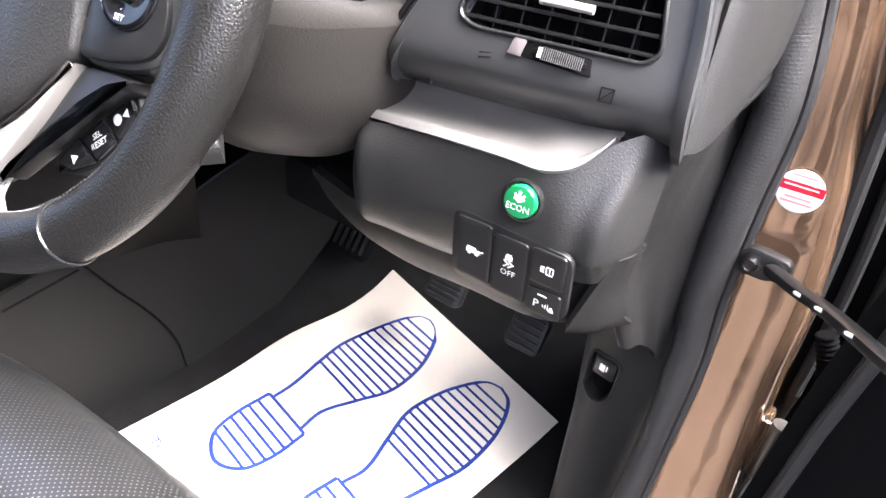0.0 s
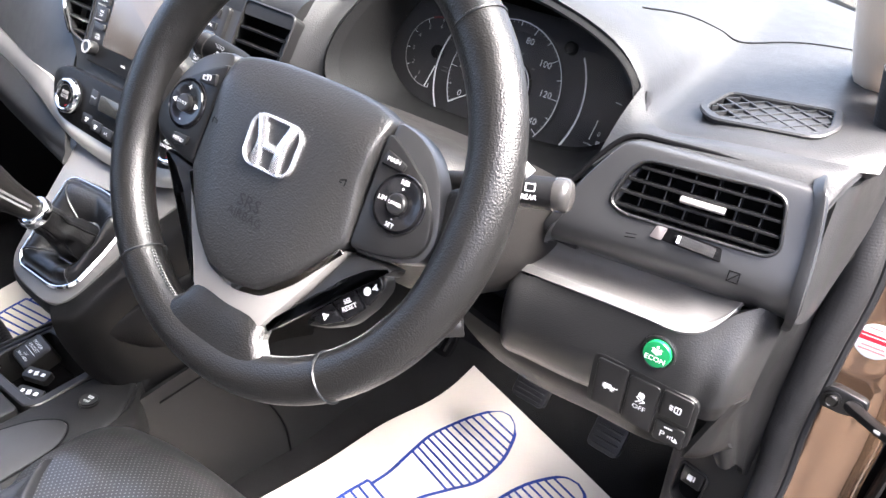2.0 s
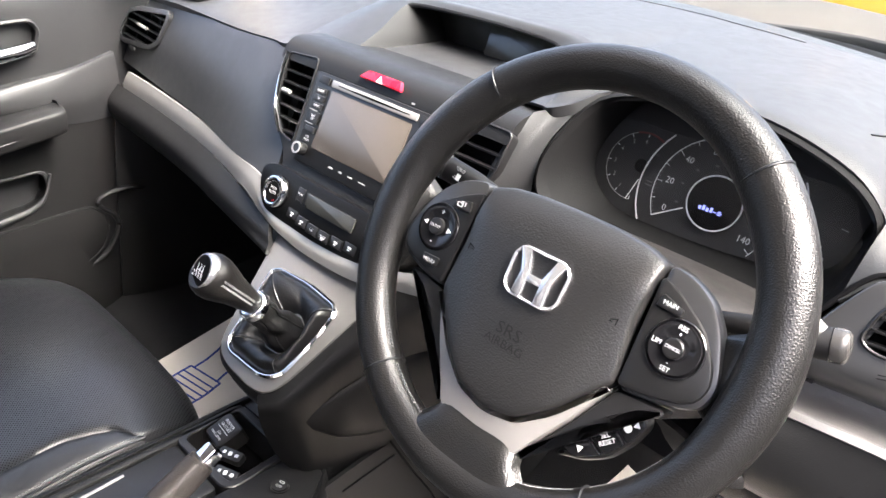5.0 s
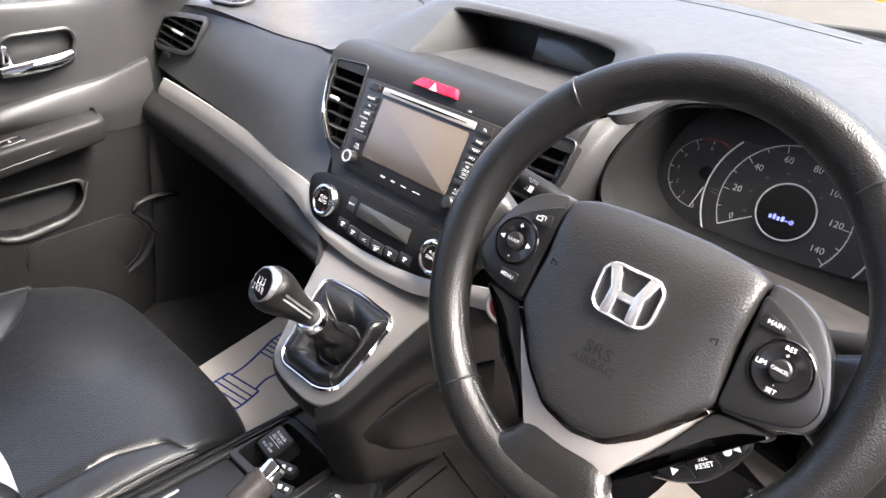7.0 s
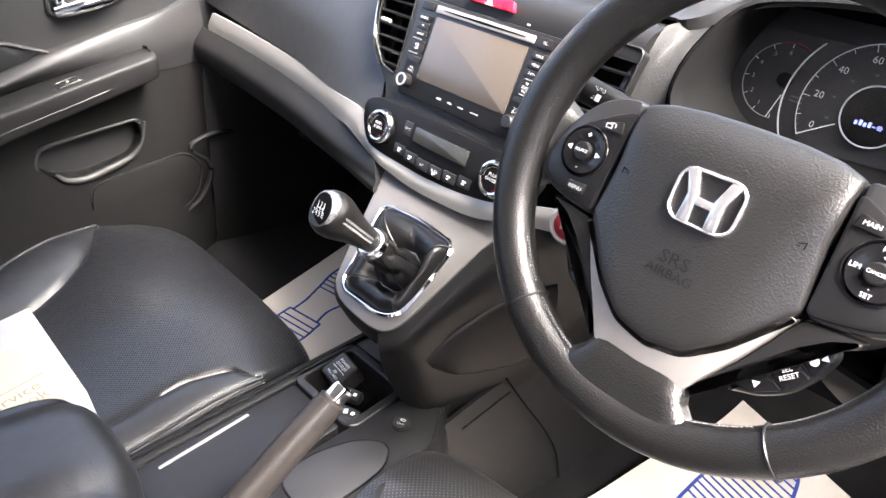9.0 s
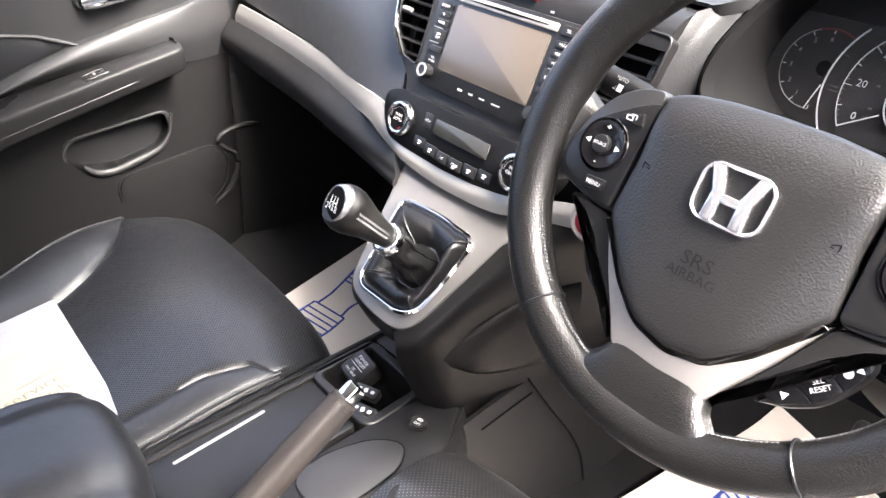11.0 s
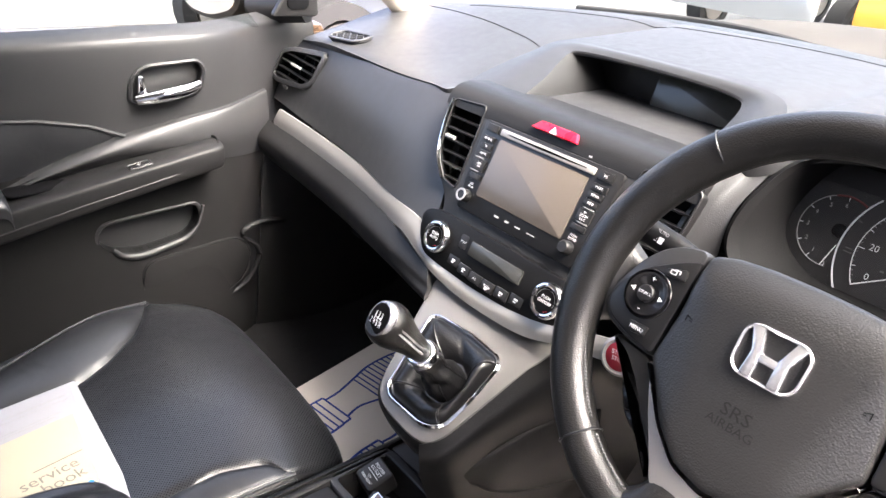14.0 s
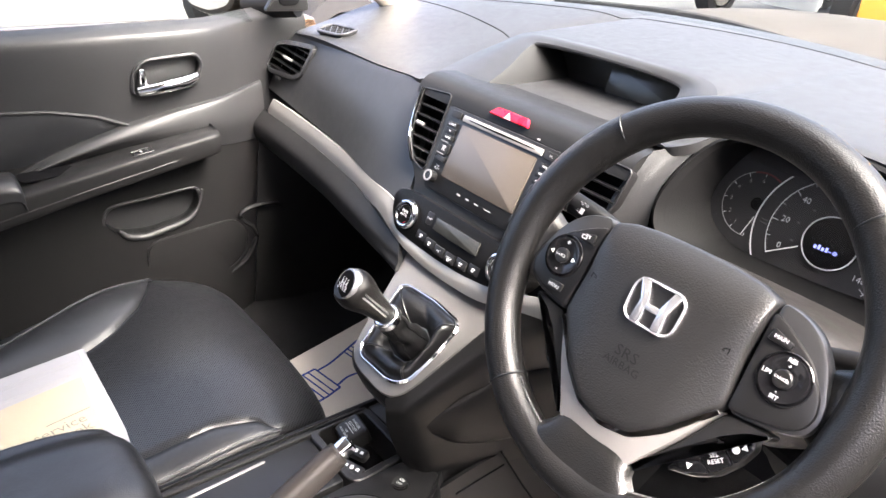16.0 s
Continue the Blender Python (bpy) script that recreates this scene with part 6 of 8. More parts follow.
KM = at_frame((0.0425, -0.040, 0.817), (1, 0, 0), (lev_d + Vector((0, -0.1, 0.0))).normalized())
knob = lathe("knob", [(0.0130, -0.004), (0.0142, 0.004), (0.0155, 0.015), (0.0182, 0.030), (0.0222, 0.044), (0.0250, 0.056), (0.0252, 0.064), (0.0235, 0.071), (0.0205, 0.0745)], KM, KNOBHIDE, gear, "stitched black leather knob", 32)
FK = KM @ Matrix.Translation((0, 0, 0.070)) @ pose(0, 0, 0, 14, -6, 0)
cap = lathe("knob_cap", [(0.0212, -0.004), (0.0214, 0.001), (0.0206, 0.0052), (0.0190, 0.0074), (0.0176, 0.0078), (0.0170, 0.0070), (0.0, 0.0070)], FK, KNOBRING, knob, "satin silver knob cap", 36)
plate("shift_pattern", disc(0.0169, 32), 0.0012, FK @ Matrix.Translation((0, 0, 0.0066)), DEEP, cap, "gloss black shift pattern disc", 0.0004, 0.0006)
words("1 3 5\n2 4 6 R", 0.0090, FK @ Matrix.Translation((0, -0.001, 0.0090)), PRINT, cap, squeeze=0.85)
bars("gate_lines", [(-0.006, 0, 0.0007, 0.008), (0, 0, 0.0007, 0.008), (0.006, 0, 0.0007, 0.008), (0, 0, 0.012, 0.0007)], FK @ Matrix.Translation((0, 0, 0.0088)), PRINT, cap)
stitch_v, stitch_f = [], []
for k in range(26):
    z = 0.006 + k * 0.0023
    r = line(z, [(0.004, 0.0143), (0.015, 0.0156), (0.030, 0.0183), (0.044, 0.0223), (0.056, 0.0251), (0.064, 0.0253), (0.071, 0.0236)])
    for sgn in (1, -1):
        a = radians(2) + sgn * 0.0024 / r
        p = KM @ Vector((r * math.cos(a), r * math.sin(a), z))
        nn = KM.to_3x3() @ Vector((math.cos(a), math.sin(a), 0))
        add_stitch(p, (KM.to_3x3() @ Vector((-math.sin(a) * sgn * 0.8, math.cos(a) * sgn * 0.8, 0.6))).normalized(), nn, 0.0015, 0.0006)
finish("stitching", stitch_v, stitch_f, THREAD, knob, "pale seam stitching", kind="stuff")

# low console between the seats
console = thing("centre_console", (0.03, -0.3, 0.36), "black low console with switch tray, lidded bin and cup recess", "console")
CZ = 0.580
CT = Matrix.Translation((0, 0, CZ))
tray_hole = fillet([(-0.043, -0.010), (0.058, -0.010), (0.062, -0.088), (-0.039, -0.090)], 0.008, 4)
# walls and top made as bands round the tray
skin("console_side", [[(0.118, 0.016, CZ), (0.128, 0.016, CZ - 0.03), (0.132, 0.02, 0.50), (0.135, 0.02, 0.36)], [(0.152, -0.04, CZ), (0.160, -0.04, CZ - 0.02), (0.160, -0.04, 0.50), (0.150, -0.04, 0.36)], [(0.158, -0.2, CZ), (0.166, -0.2, CZ - 0.02), (0.166, -0.2, 0.50), (0.155, -0.2, 0.36)], [(0.158, -0.62, CZ), (0.166, -0.62, CZ - 0.02), (0.166, -0.62, 0.50), (0.155, -0.62, 0.36)]], 4, 4, 0.006, LOWER, console, "grained dark side of the console", 60)
skin("console_side", [[(-0.053, -0.62, CZ), (-0.059, -0.62, CZ - 0.02), (-0.059, -0.62, 0.36)], [(-0.053, -0.2, CZ), (-0.059, -0.2, CZ - 0.02), (-0.059, -0.2, 0.36)], [(-0.053, 0.0, CZ), (-0.059, 0.0, CZ - 0.02), (-0.059, 0.0, 0.36)], [(-0.053, 0.2, CZ), (-0.059, 0.2, CZ - 0.02), (-0.059, 0.2, 0.36)]], 3, 4, 0.006, LOWER, console, "grained dark side of the console", 60)
frame_ring("tray_rim", inset([Vector(p) for p in tray_hole], -0.012), [Vector(p) for p in tray_hole], 0.004, CT, PANEL, console, "satin black tray rim", 0.0015, 0.05)
box("tray_floor", (-0.058, -0.10, CZ - 0.052), (0.07, 0.0, CZ - 0.046), DEEP, console)
plate("front_deck", fillet([(-0.053, 0.004), (0.118, 0.014), (0.13, 0.20), (-0.053, 0.20)], 0.006), 0.03, Matrix.Translation((0, 0, CZ - 0.030)), LOWER, console, "grained deck", 0.003)
plate("side_deck", fillet([(0.0735, 0.008), (0.120, 0.012), (0.155, -0.040), (0.160, -0.200), (0.160, -0.62), (0.066, -0.62), (0.066, -0.105)], 0.010), 0.020, Matrix.Translation((0, 0, CZ - 0.018)), LOWER, console, "grained deck beside the handbrake", 0.006)
plate("side_deck", rrect(0.0125, 0.62, 0.004, 2, -0.0465, -0.31), 0.02, Matrix.Translation((0, 0, CZ - 0.016)), LOWER, console, "narrow grained deck", 0.004)
lid = plate("bin_lid", fillet([(-0.0375, -0.104), (0.060, -0.104), (0.062, -0.335), (-0.0385, -0.335)], 0.006), 0.016, Matrix.Translation((0, 0, CZ - 0.014)), PANEL, console, "satin dark grey bin lid", 0.002)
sl = at_frame((-0.026, -0.235, CZ + 0.002), (0.055, -1, 0), (0, 0, 1))
plate("lid_line", rrect(0.118, 0.0045, 0.002, 3), 0.0008, sl, SILVER, lid, "pale inlaid line", 0.0003)
box("console_mid", (-0.050, -0.62, CZ - 0.12), (0.07, -0.10, CZ - 0.014), DEEP, console)
cup = fillet([(0.078, -0.205), (0.074, -0.150), (0.092, -0.100), (0.120, -0.076), (0.144, -0.100), (0.148, -0.150), (0.146, -0.205)], 0.03, 6)
cl_ = plate("cup_lid", cup, 0.003, Matrix.Translation((0, 0, CZ + 0.001)), SMOOTH, console, "smooth oval cup recess lid", 0.0015)
frame_ring("lid_gap", inset([Vector(p) for p in cup], -0.002), cup, 0.0028, Matrix.Translation((0, 0, CZ + 0.0005)), DEEP, cl_, bevel=0.0004)
# items in the tray
ob_m = at_frame((-0.020, -0.045, CZ + 0.004), (1, -0.12, 0), (0.0, -0.35, 0.94))
outlet = plate("power_outlet", rrect(0.042, 0.040, 0.006, 3), 0.026, ob_m @ Matrix.Translation((0, 0, -0.024)), PANEL, console, "square black power outlet cover", 0.005)
words("POWER\nOUTLET", 0.0062, ob_m @ Matrix.Translation((0, 0.0065, 0.002)), PRINT, outlet)
bars("print_line", [(0, -0.0015, 0.026, 0.0006)], ob_m @ Matrix.Translation((0, 0, 0.002)), PRINT, outlet)
words("12V\nMAX 180W", 0.0048, ob_m @ Matrix.Translation((0, -0.0095, 0.002)), PRINT, outlet)
for x, y in ((0.022, -0.060), (0.046, -0.082)):
    hm = at_frame((x, y, CZ - 0.006), (1, 0.35, 0), (0, -0.2, 1))
    hs = plate("seat_heater_switch", rrect(0.036, 0.016, 0.004, 3), 0.010, hm, PANEL, console, "black rocker switch", 0.002)
    bars("icon", [(-0.009, 0, 0.004, 0.004), (0, 0, 0.005, 0.006, 20), (0.010, 0, 0.005, 0.0045)], hm @ Matrix.Translation((0, 0, 0.010)), PRINT, hs)
sm_ = at_frame((0.107, -0.046, CZ + 0.002), (1, 0.3, 0), (0, 0, 1))
stop = lathe("idle_stop_button", [(0.0115, 0), (0.0115, 0.0030), (0.0100, 0.0022), (0.0098, 0.0040), (0, 0.0040)], sm_, PANEL, console, "round black button", 28)
words("OFF", 0.0052, sm_ @ Matrix.Translation((0, -0.003, 0.004)), PRINT, stop)
bars("icon", [(0, 0.003, 0.006, 0.0010), (0, 0.0055, 0.0045, 0.0010), (0.003, 0.0042, 0.001, 0.003), (-0.003, 0.0042, 0.001, 0.003)], sm_ @ Matrix.Translation((0, 0, 0.004)), PRINT, stop)
# carpeted tunnel flank and the flare to the footwell
skin("tunnel_flank", [[(0.135, 0.00, 0.57), (0.148, 0.0, 0.45), (0.160, 0.0, 0.335)], [(0.133, 0.10, 0.575), (0.148, 0.11, 0.45), (0.165, 0.12, 0.335)], [(0.138, 0.22, 0.57), (0.150, 0.22, 0.45), (0.185, 0.24, 0.345)], [(0.150, 0.32, 0.60), (0.165, 0.35, 0.47), (0.190, 0.38, 0.36)], [(0.17, 0.52, 0.65), (0.19, 0.52, 0.55), (0.20, 0.52, 0.45)]], 4, 5, 0.006, LOWER, console, "grey moulded tunnel flank", 60)
sweep("flank_seam", catmull([(0.139, 0.108, 0.585), (0.152, 0.143, 0.520), (0.160, 0.183, 0.452), (0.171, 0.204, 0.398), (0.182, 0.206, 0.350)], 5), (0.0016, 0.0016), DEEP, console, "dark seam in the tunnel flank", 6)
sweep("flank_seam", [(0.150, 0.018, 0.564), (0.147, 0.06, 0.563), (0.144, 0.112, 0.562)], (0.0014, 0.0014), DEEP, console, "dark seam in the tunnel flank", 6)
box("tunnel_core", (-0.053, 0.10, 0.34), (0.128, 0.66, 0.56), DEEP, console)

armrest = thing("armrest", (-0.01, -0.48, 0.58), "black grained leather armrest over the console", "armrest")
ar = []
for y, z, g in ((-0.338, 0.615, 0.0), (-0.326, 0.640, 0.0), (-0.329, 0.668, 0.0), (-0.350, 0.690, 0.0), (-0.42, 0.703, 0.0), (-0.55, 0.705, 0.0), (-0.66, 0.700, 0)):
    ar.append([(x, y - 0.020 * (abs((x + 0.012) / 0.094)) ** 3, z - (0.030 if abs(x + 0.012) > 0.09 else 0.010 if abs(x + 0.012) > 0.07 else 0)) for x in (-0.108, -0.100, -0.085, -0.055, -0.012, 0.03, 0.062, 0.077, 0.084)])
skin("pad", ar, 3, 4, 0.03, LEATHER, armrest, "grained leather pad", 80).data.flip_normals()
box("armrest_box", (-0.085, -0.64, 0.58), (0.06, -0.37, 0.66), DEEP, armrest)

# handbrake
brake = thing("handbrake", (0.12, -0.25, 0.58), "dark handbrake lever with a polished button", "handbrake")
pth = catmull([(0.116, -0.345, 0.575), (0.117, -0.295, 0.612), (0.119, -0.24, 0.648), (0.121, -0.195, 0.678), (0.123, -0.155, 0.703)], 6)
rad = [(0.0135 + 0.0015 * math.sin(3 * i / 24), 0.0155 + 0.002 * math.sin(3 * i / 24)) for i in range(25)]
sweep("grip", pth, rad, GRIP, brake, "dark grained grip", 18, power=2.6)
bd = (Vector((0.126, -0.139, 0.712)) - Vector((0.121, -0.195, 0.678))).normalized()
BB = at_frame((0.123, -0.155, 0.703), (1, 0, 0), bd)
lathe("collar", [(0.0145, -0.004), (0.0150, 0.004), (0.0120, 0.006)], BB, GRIP, brake, "", 20)
plate("button", rrect(0.019, 0.019, 0.004, 3), 0.020, BB @ Matrix.Translation((0, 0, 0.003)), CHROME, brake, "polished release button", 0.005)
skin("gaiter", [[(0.09, -0.26, 0.580), (0.12, -0.225, 0.580), (0.15, -0.26, 0.580)], [(0.100, -0.275, 0.600), (0.12, -0.245, 0.610), (0.142, -0.275, 0.600)], [(0.104, -0.30, 0.615), (0.12, -0.27, 0.632), (0.136, -0.30, 0.615)]], 4, 3, 0.004, BOOTHIDE, brake, "black gaiter", 60)

# ---------------------------------------------------------------- seats
CUSHION_Z = [(-0.60, 0.546), (-0.40, 0.551), (-0.28, 0.558), (-0.21, 0.567), (-0.17, 0.5705), (-0.14, 0.5708), (-0.11, 0.5690), (-0.088, 0.5660), (0.1, 0.566)]
SEAM_OUT = [(-0.62, -0.440), (-0.36, -0.441), (-0.297, -0.448), (-0.246, -0.474), (-0.193, -0.517), (-0.165, -0.560), (-0.141, -0.616), (-0.125, -0.627), (0.1, -0.627)]
SEAM_IN = [(-0.62, -0.154), (-0.258, -0.157), (-0.20, -0.155), (-0.14, -0.136), (-0.121, -0.112), (-0.112, -0.1045), (0.1, -0.1045)]


def seat_back(st, cx, f, back):
    box("seat_base", (cx - 0.25, f - 0.56, 0.36), (cx + 0.25, f - 0.05, 0.48), DEEP, st, "black seat base", 0.03)
    br = [[(cx + x, back - 0.42 * k + 0.03 * abs(x / 0.25) ** 3, 0.56 + 0.68 * k) for x in (-0.26, -0.22, -0.1, 0, 0.1, 0.22, 0.26)] for k in (0, 0.2, 0.5, 0.8, 1.0)]
    skin("backrest", br, 3, 4, 0.12, LEATHER, st, "black leather backrest", 70)


def passenger_seat():
    """Perforated cushion with a rounded front that wraps round its corners, sewn to a broad outer and a narrow inner side cushion."""
    global stitch_v, stitch_f
    cx, f = -0.365, -0.003
    st = thing("passenger_seat", (cx, -0.35, 0.34), "black leather passenger seat with perforated cushion and smooth stitched sides", "car seat")

    def top(x, y):
        q = (x - cx) / 0.262
        crown = 0.021 * q * q if q > 0 else 0.010 * q * q + 0.006 * abs(q) ** 5
        return line(y, CUSHION_Z) + 0.007 - crown * ease(y, [(-0.34, 0.35), (-0.14, 1)]) - 0.007 * ease(y, [(-0.40, 1), (-0.16, 0)])

    rows = []
    prof = [(-0.012, 0.385), (-0.004, 0.43), (0.001, 0.47), (0.001, 0.500), (-0.004, 0.524), (-0.013, 0.5400), (-0.026, 0.5520), (-0.043, 0.5612), (-0.064, 0.5675), (-0.085, 0.5720)]
    ys = [(f + dy, z - 0.572) for dy, z in prof] + [(y, 0.0) for y in np.linspace(-0.105, -0.60, 52)]
    for y, dz in ys:
        x0, x1 = line(y, SEAM_OUT), line(y, SEAM_IN)
        w = x1 - x0
        back_in = ease(y, [(-0.16, 0), (-0.06, 1)])
        row = []
        for drop in (-0.16, -0.07, -0.025, -0.008):
            row.append(Vector((x0 - 0.004 * (drop < -0.01), y - 0.052 * back_in, top(x0, y) + dz * 0.9 + drop)))
        for i in range(41):
            k = i / 40
            x = x0 + w * k
            q = (x - cx) / 0.262
            edge = min(x - x0, x1 - x)
            z = top(x, y) + dz - 0.0030 * math.exp(-(edge / 0.007) ** 2) * (0.6 + 0.4 * ease(y, [(-0.15, 1), (-0.1, 0)]))
            row.append(Vector((x, y - (0.054 if q < 0 else 0.030) * abs(q) ** 6 * back_in, z)))
        for drop in (-0.008, -0.025, -0.07, -0.16):
            row.append(Vector((x1 + 0.004 * (drop < -0.01), y - 0.030 * back_in, top(x1, y) + dz * 0.9 + drop)))
        rows.append(row)
    skin("cushion", rows, 1, 1, 0.012, PERFINE, st, "perforated black leather cushion", 70)

    # broad outer side cushion, its edge falling away towards the backrest
    rim_out = [(-0.62, (-0.500, 0.552)), (-0.436, (-0.517, 0.556)), (-0.33, (-0.560, 0.569)), (-0.245, (-0.594, 0.578)), (-0.18, (-0.610, 0.572)), (-0.139, (-0.6165, 0.5630))]
    rows, edge_out, seam_o = [], [], []
    for y in np.linspace(-0.139, -0.60, 44):
        ex, ez = [sum(line(y + d, [(a, p[i]) for a, p in rim_out]) for d in (-0.036, -0.018, 0, 0.018, 0.036)) / 5 for i in (0, 1)]
        x1 = line(y, SEAM_OUT) - 0.0004
        z1 = top(x1, y) - 0.0055
        row = [Vector((-0.632, y, ez - 0.17)), Vector((-0.632, y, ez - 0.07)), Vector((ex - 0.5 * (ex + 0.632), y, ez - 0.020)), Vector((ex, y, ez - 0.002))]
        for i in range(1, 15):
            k = i / 14
            puff = min(1.0, (x1 - ex) / 0.10)
            row.append(Vector((ex + (x1 - ex) * k, y, ez + (z1 - ez) * k + 0.013 * puff * (4 * k * (1 - k)) ** 0.62 - 0.002 * (k == 1))))
        rows.append(row)
        edge_out.append(Vector((ex - 0.001, y, ez + 0.0008)))
        seam_o.append(Vector((x1, y, z1)))
    outer = skin("side_cushion", rows, 1, 1, 0.008, LEATHER, st, "smooth black leather outer side cushion", 70)
    sweep("piping", edge_out, (0.0020, 0.0020), LEATHER, outer, "leather piping", 8)

    # narrow inner side cushion with a welted, double stitched edge
    rows, welt = [], []
    stitch_v, stitch_f = [], []
    for j, y in enumerate(np.linspace(-0.116, -0.60, 130)):
        x0 = line(y, SEAM_IN) + 0.0004
        x1 = line(y, [(-0.60, -0.112), (-0.20, -0.1085), (-0.116, -0.1040)])
        z0 = top(x0, y) - 0.0028
        z1 = line(y, CUSHION_Z) - 0.0150
        row = []
        for i in range(9):
            k = i / 8
            puff = min(1.0, (x1 - x0) / 0.045)
            row.append(Vector((x0 + (x1 - x0) * k, y, z0 + (z1 - z0) * k + 0.0048 * puff * (4 * k * (1 - k)) ** 0.6)))
        row += [Vector((x1 + 0.0045, y, z1 - 0.004)), Vector((x1 + 0.0075, y, z1 - 0.013)), Vector((x1 + 0.0085, y, z1 - 0.05)), Vector((x1 + 0.006, y, z1 - 0.15))]
        rows.append(row)
        welt.append(Vector((x1 + 0.0020, y, z1 + 0.0002)))
        add_stitch(Vector((x1 - 0.0028, y, z1 + 0.0032)), Vector((0, 1, 0)), Vector((0.4, 0, 0.9)), 0.0012, 0.0005)
        add_stitch(Vector((x1 + 0.0062, y, z1 - 0.0060)), Vector((0, 1, 0)), Vector((0.85, 0, 0.5)), 0.0012, 0.0005)
    inner = skin("side_cushion", rows, 1, 1, 0.008, LEATHER, st, "smooth black leather inner side cushion", 70)
    sweep("welt", welt, (0.0024, 0.0024), LEATHER, inner, "raised leather welt", 8)
    finish("stitching", stitch_v, stitch_f, THREAD, inner, "pale double stitching", kind="stuff")
    stitch_v, stitch_f = [], []
    for p, q in zip(edge_out, edge_out[1:]):
        for k in (0.2, 0.55, 0.9):
            add_stitch(p.lerp(q, k) + Vector((0.0052, 0, 0.0056)), (q - p).normalized(), Vector((-0.5, 0, 0.85)), 0.0011, 0.0004)
    finish("stitching", stitch_v, stitch_f, THREAD, outer, "pale edge stitching", kind="stuff")
    # seam that runs down the inner corner of the front
    sweep("corner_seam", [(-0.1035, -0.1175, 0.556), (-0.0985, -0.1185, 0.545), (-0.0965, -0.119, 0.50), (-0.098, -0.120, 0.42)], (0.0016, 0.0016), DEEP, inner, "dark corner seam", 6)
    seat_back(st, cx, -0.04, -0.60)
    return st


def driver_seat():
    """Only its front corner shows: a wide perforated cushion with a rounded front."""
    cx, f = 0.420, -0.012
    st = thing("driver_seat", (cx, -0.35, 0.34), "black perforated leather driver seat with rounded front", "car seat")
    mid = []
    for y, z, a, b in ((f + 0.000, 0.40, 0.262, 0.262), (f + 0.014, 0.46, 0.268, 0.268), (f + 0.008, 0.515, 0.270, 0.270), (f - 0.025, 0.550, 0.268, 0.268), (f - 0.085, 0.565, 0.262, 0.256), (f - 0.16, 0.558, 0.25, 0.25), (f - 0.25, 0.551, 0.15, 0.205), (f - 0.40, 0.545, 0.105, 0.180), (f - 0.58, 0.54, 0.105, 0.18)):
        mid.append([(cx - k * (a if k > 0 else b), y - 0.018 * abs(k) ** 4 * (y > f - 0.1), z + 0.042 - 0.012 * abs(k) ** 6 * (y > f - 0.2) + 0.006 * (1 - k * k)) for k in (1, 0.9, 0.6, 0, -0.6, -0.9, -1)])
    skin("cushion", mid, 4, 5, 0.03, PERF, st, "perforated black leather cushion", 70)
    for sgn in (-1, 1):
        rows = [[(cx + sgn * a, f - 0.080, z + 0.042) for a, z in ((0.226, 0.530), (0.234, 0.534), (0.240, 0.535), (0.246, 0.533), (0.252, 0.527), (0.254, 0.49), (0.252, 0.39))]]
        hi = 0.010 if sgn < 0 else 0.006
        for y, ix in ((f - 0.12, 0.243), (f - 0.17, 0.20 if sgn < 0 else 0.222), (f - 0.25, 0.115 if sgn < 0 else 0.188), (f - 0.40, 0.105 if sgn < 0 else 0.18), (f - 0.58, 0.105 if sgn < 0 else 0.18)):
            h = ease(f - y, [(0.07, 0.0), (0.22, hi)]) + (0.042 if sgn > 0 else 0.028)
            w = ease(f - y, [(0.08, 0), (0.26, 1)])
            rows.append([(cx + sgn * (ix - 0.010), y, 0.590), (cx + sgn * (ix + 0.004), y, 0.604), (cx + sgn * (ix + 0.5 * (0.252 - ix)), y, 0.563 + 0.003 * w + h), (cx + sgn * (0.250 + 0.008 * w * sgn), y, 0.560 + 0.006 * w + h), (cx + sgn * (0.260 + 0.010 * w * sgn), y, 0.546 + h), (cx + sgn * (0.264 + 0.010 * w * sgn), y, 0.54), (cx + sgn * (0.262 + 0.010 * w * sgn), y, 0.38)])
        rows = rows if sgn > 0 else [r[::-1] for r in rows]
        skin("side_cushion", rows[::-1], 4, 5, 0.02, LEATHER, st, "smooth black leather side cushion", 70)
    seat_back(st, cx, f, -0.66)
    return st


passenger_seat()
driver_seat()

# ---------------------------------------------------------------- papers on the seat
def sheet(name, pts, h, material, label, category, at):
    t = thing(name, at, label, category)
    plate("cover", pts, h, Matrix.Identity(4), material, t, "", min(0.001, h / 3))
    return t


# local x of the papers runs along the seat's length, local y across it, away from the tunnel
BK = at_frame((-0.30, -0.36, 0.5605), (-0.14, 0.99, 0), (0.0, 0.015, 1))
folder = thing("document_folder", (-0.29, -0.40, 0.556), "white plastic document folder lying on the passenger seat", "folder")
plate("folder_sheet", fillet([(-0.22, 0.138), (0.080, 0.147), (0.045, -0.085), (0.030, -0.142), (0.006, -0.160), (-0.22, -0.165)], 0.004), 0.005, BK @ Matrix.Translation((0, 0, -0.004)), PAPER_W, folder, "white plastic sleeve", 0.0015)
plate("letter", fillet([(-0.22, 0.130), (0.070, 0.139), (0.020, -0.128), (-0.22, -0.135)], 0.002), 0.0010, BK @ Matrix.Translation((0, 0, 0.0012)), PAPER_W, folder, "printed white letter", 0.0003)
plate("loose_leaf", fillet([(-0.02, -0.030), (0.052, -0.050), (0.020, -0.146), (-0.05, -0.138)], 0.002), 0.0008, BK @ Matrix.Translation((0, 0, 0.0024)) @ pose(0, 0, 0, 0, -2.5, -4), PAPER_W, folder, "curled white leaf end", 0.0002)
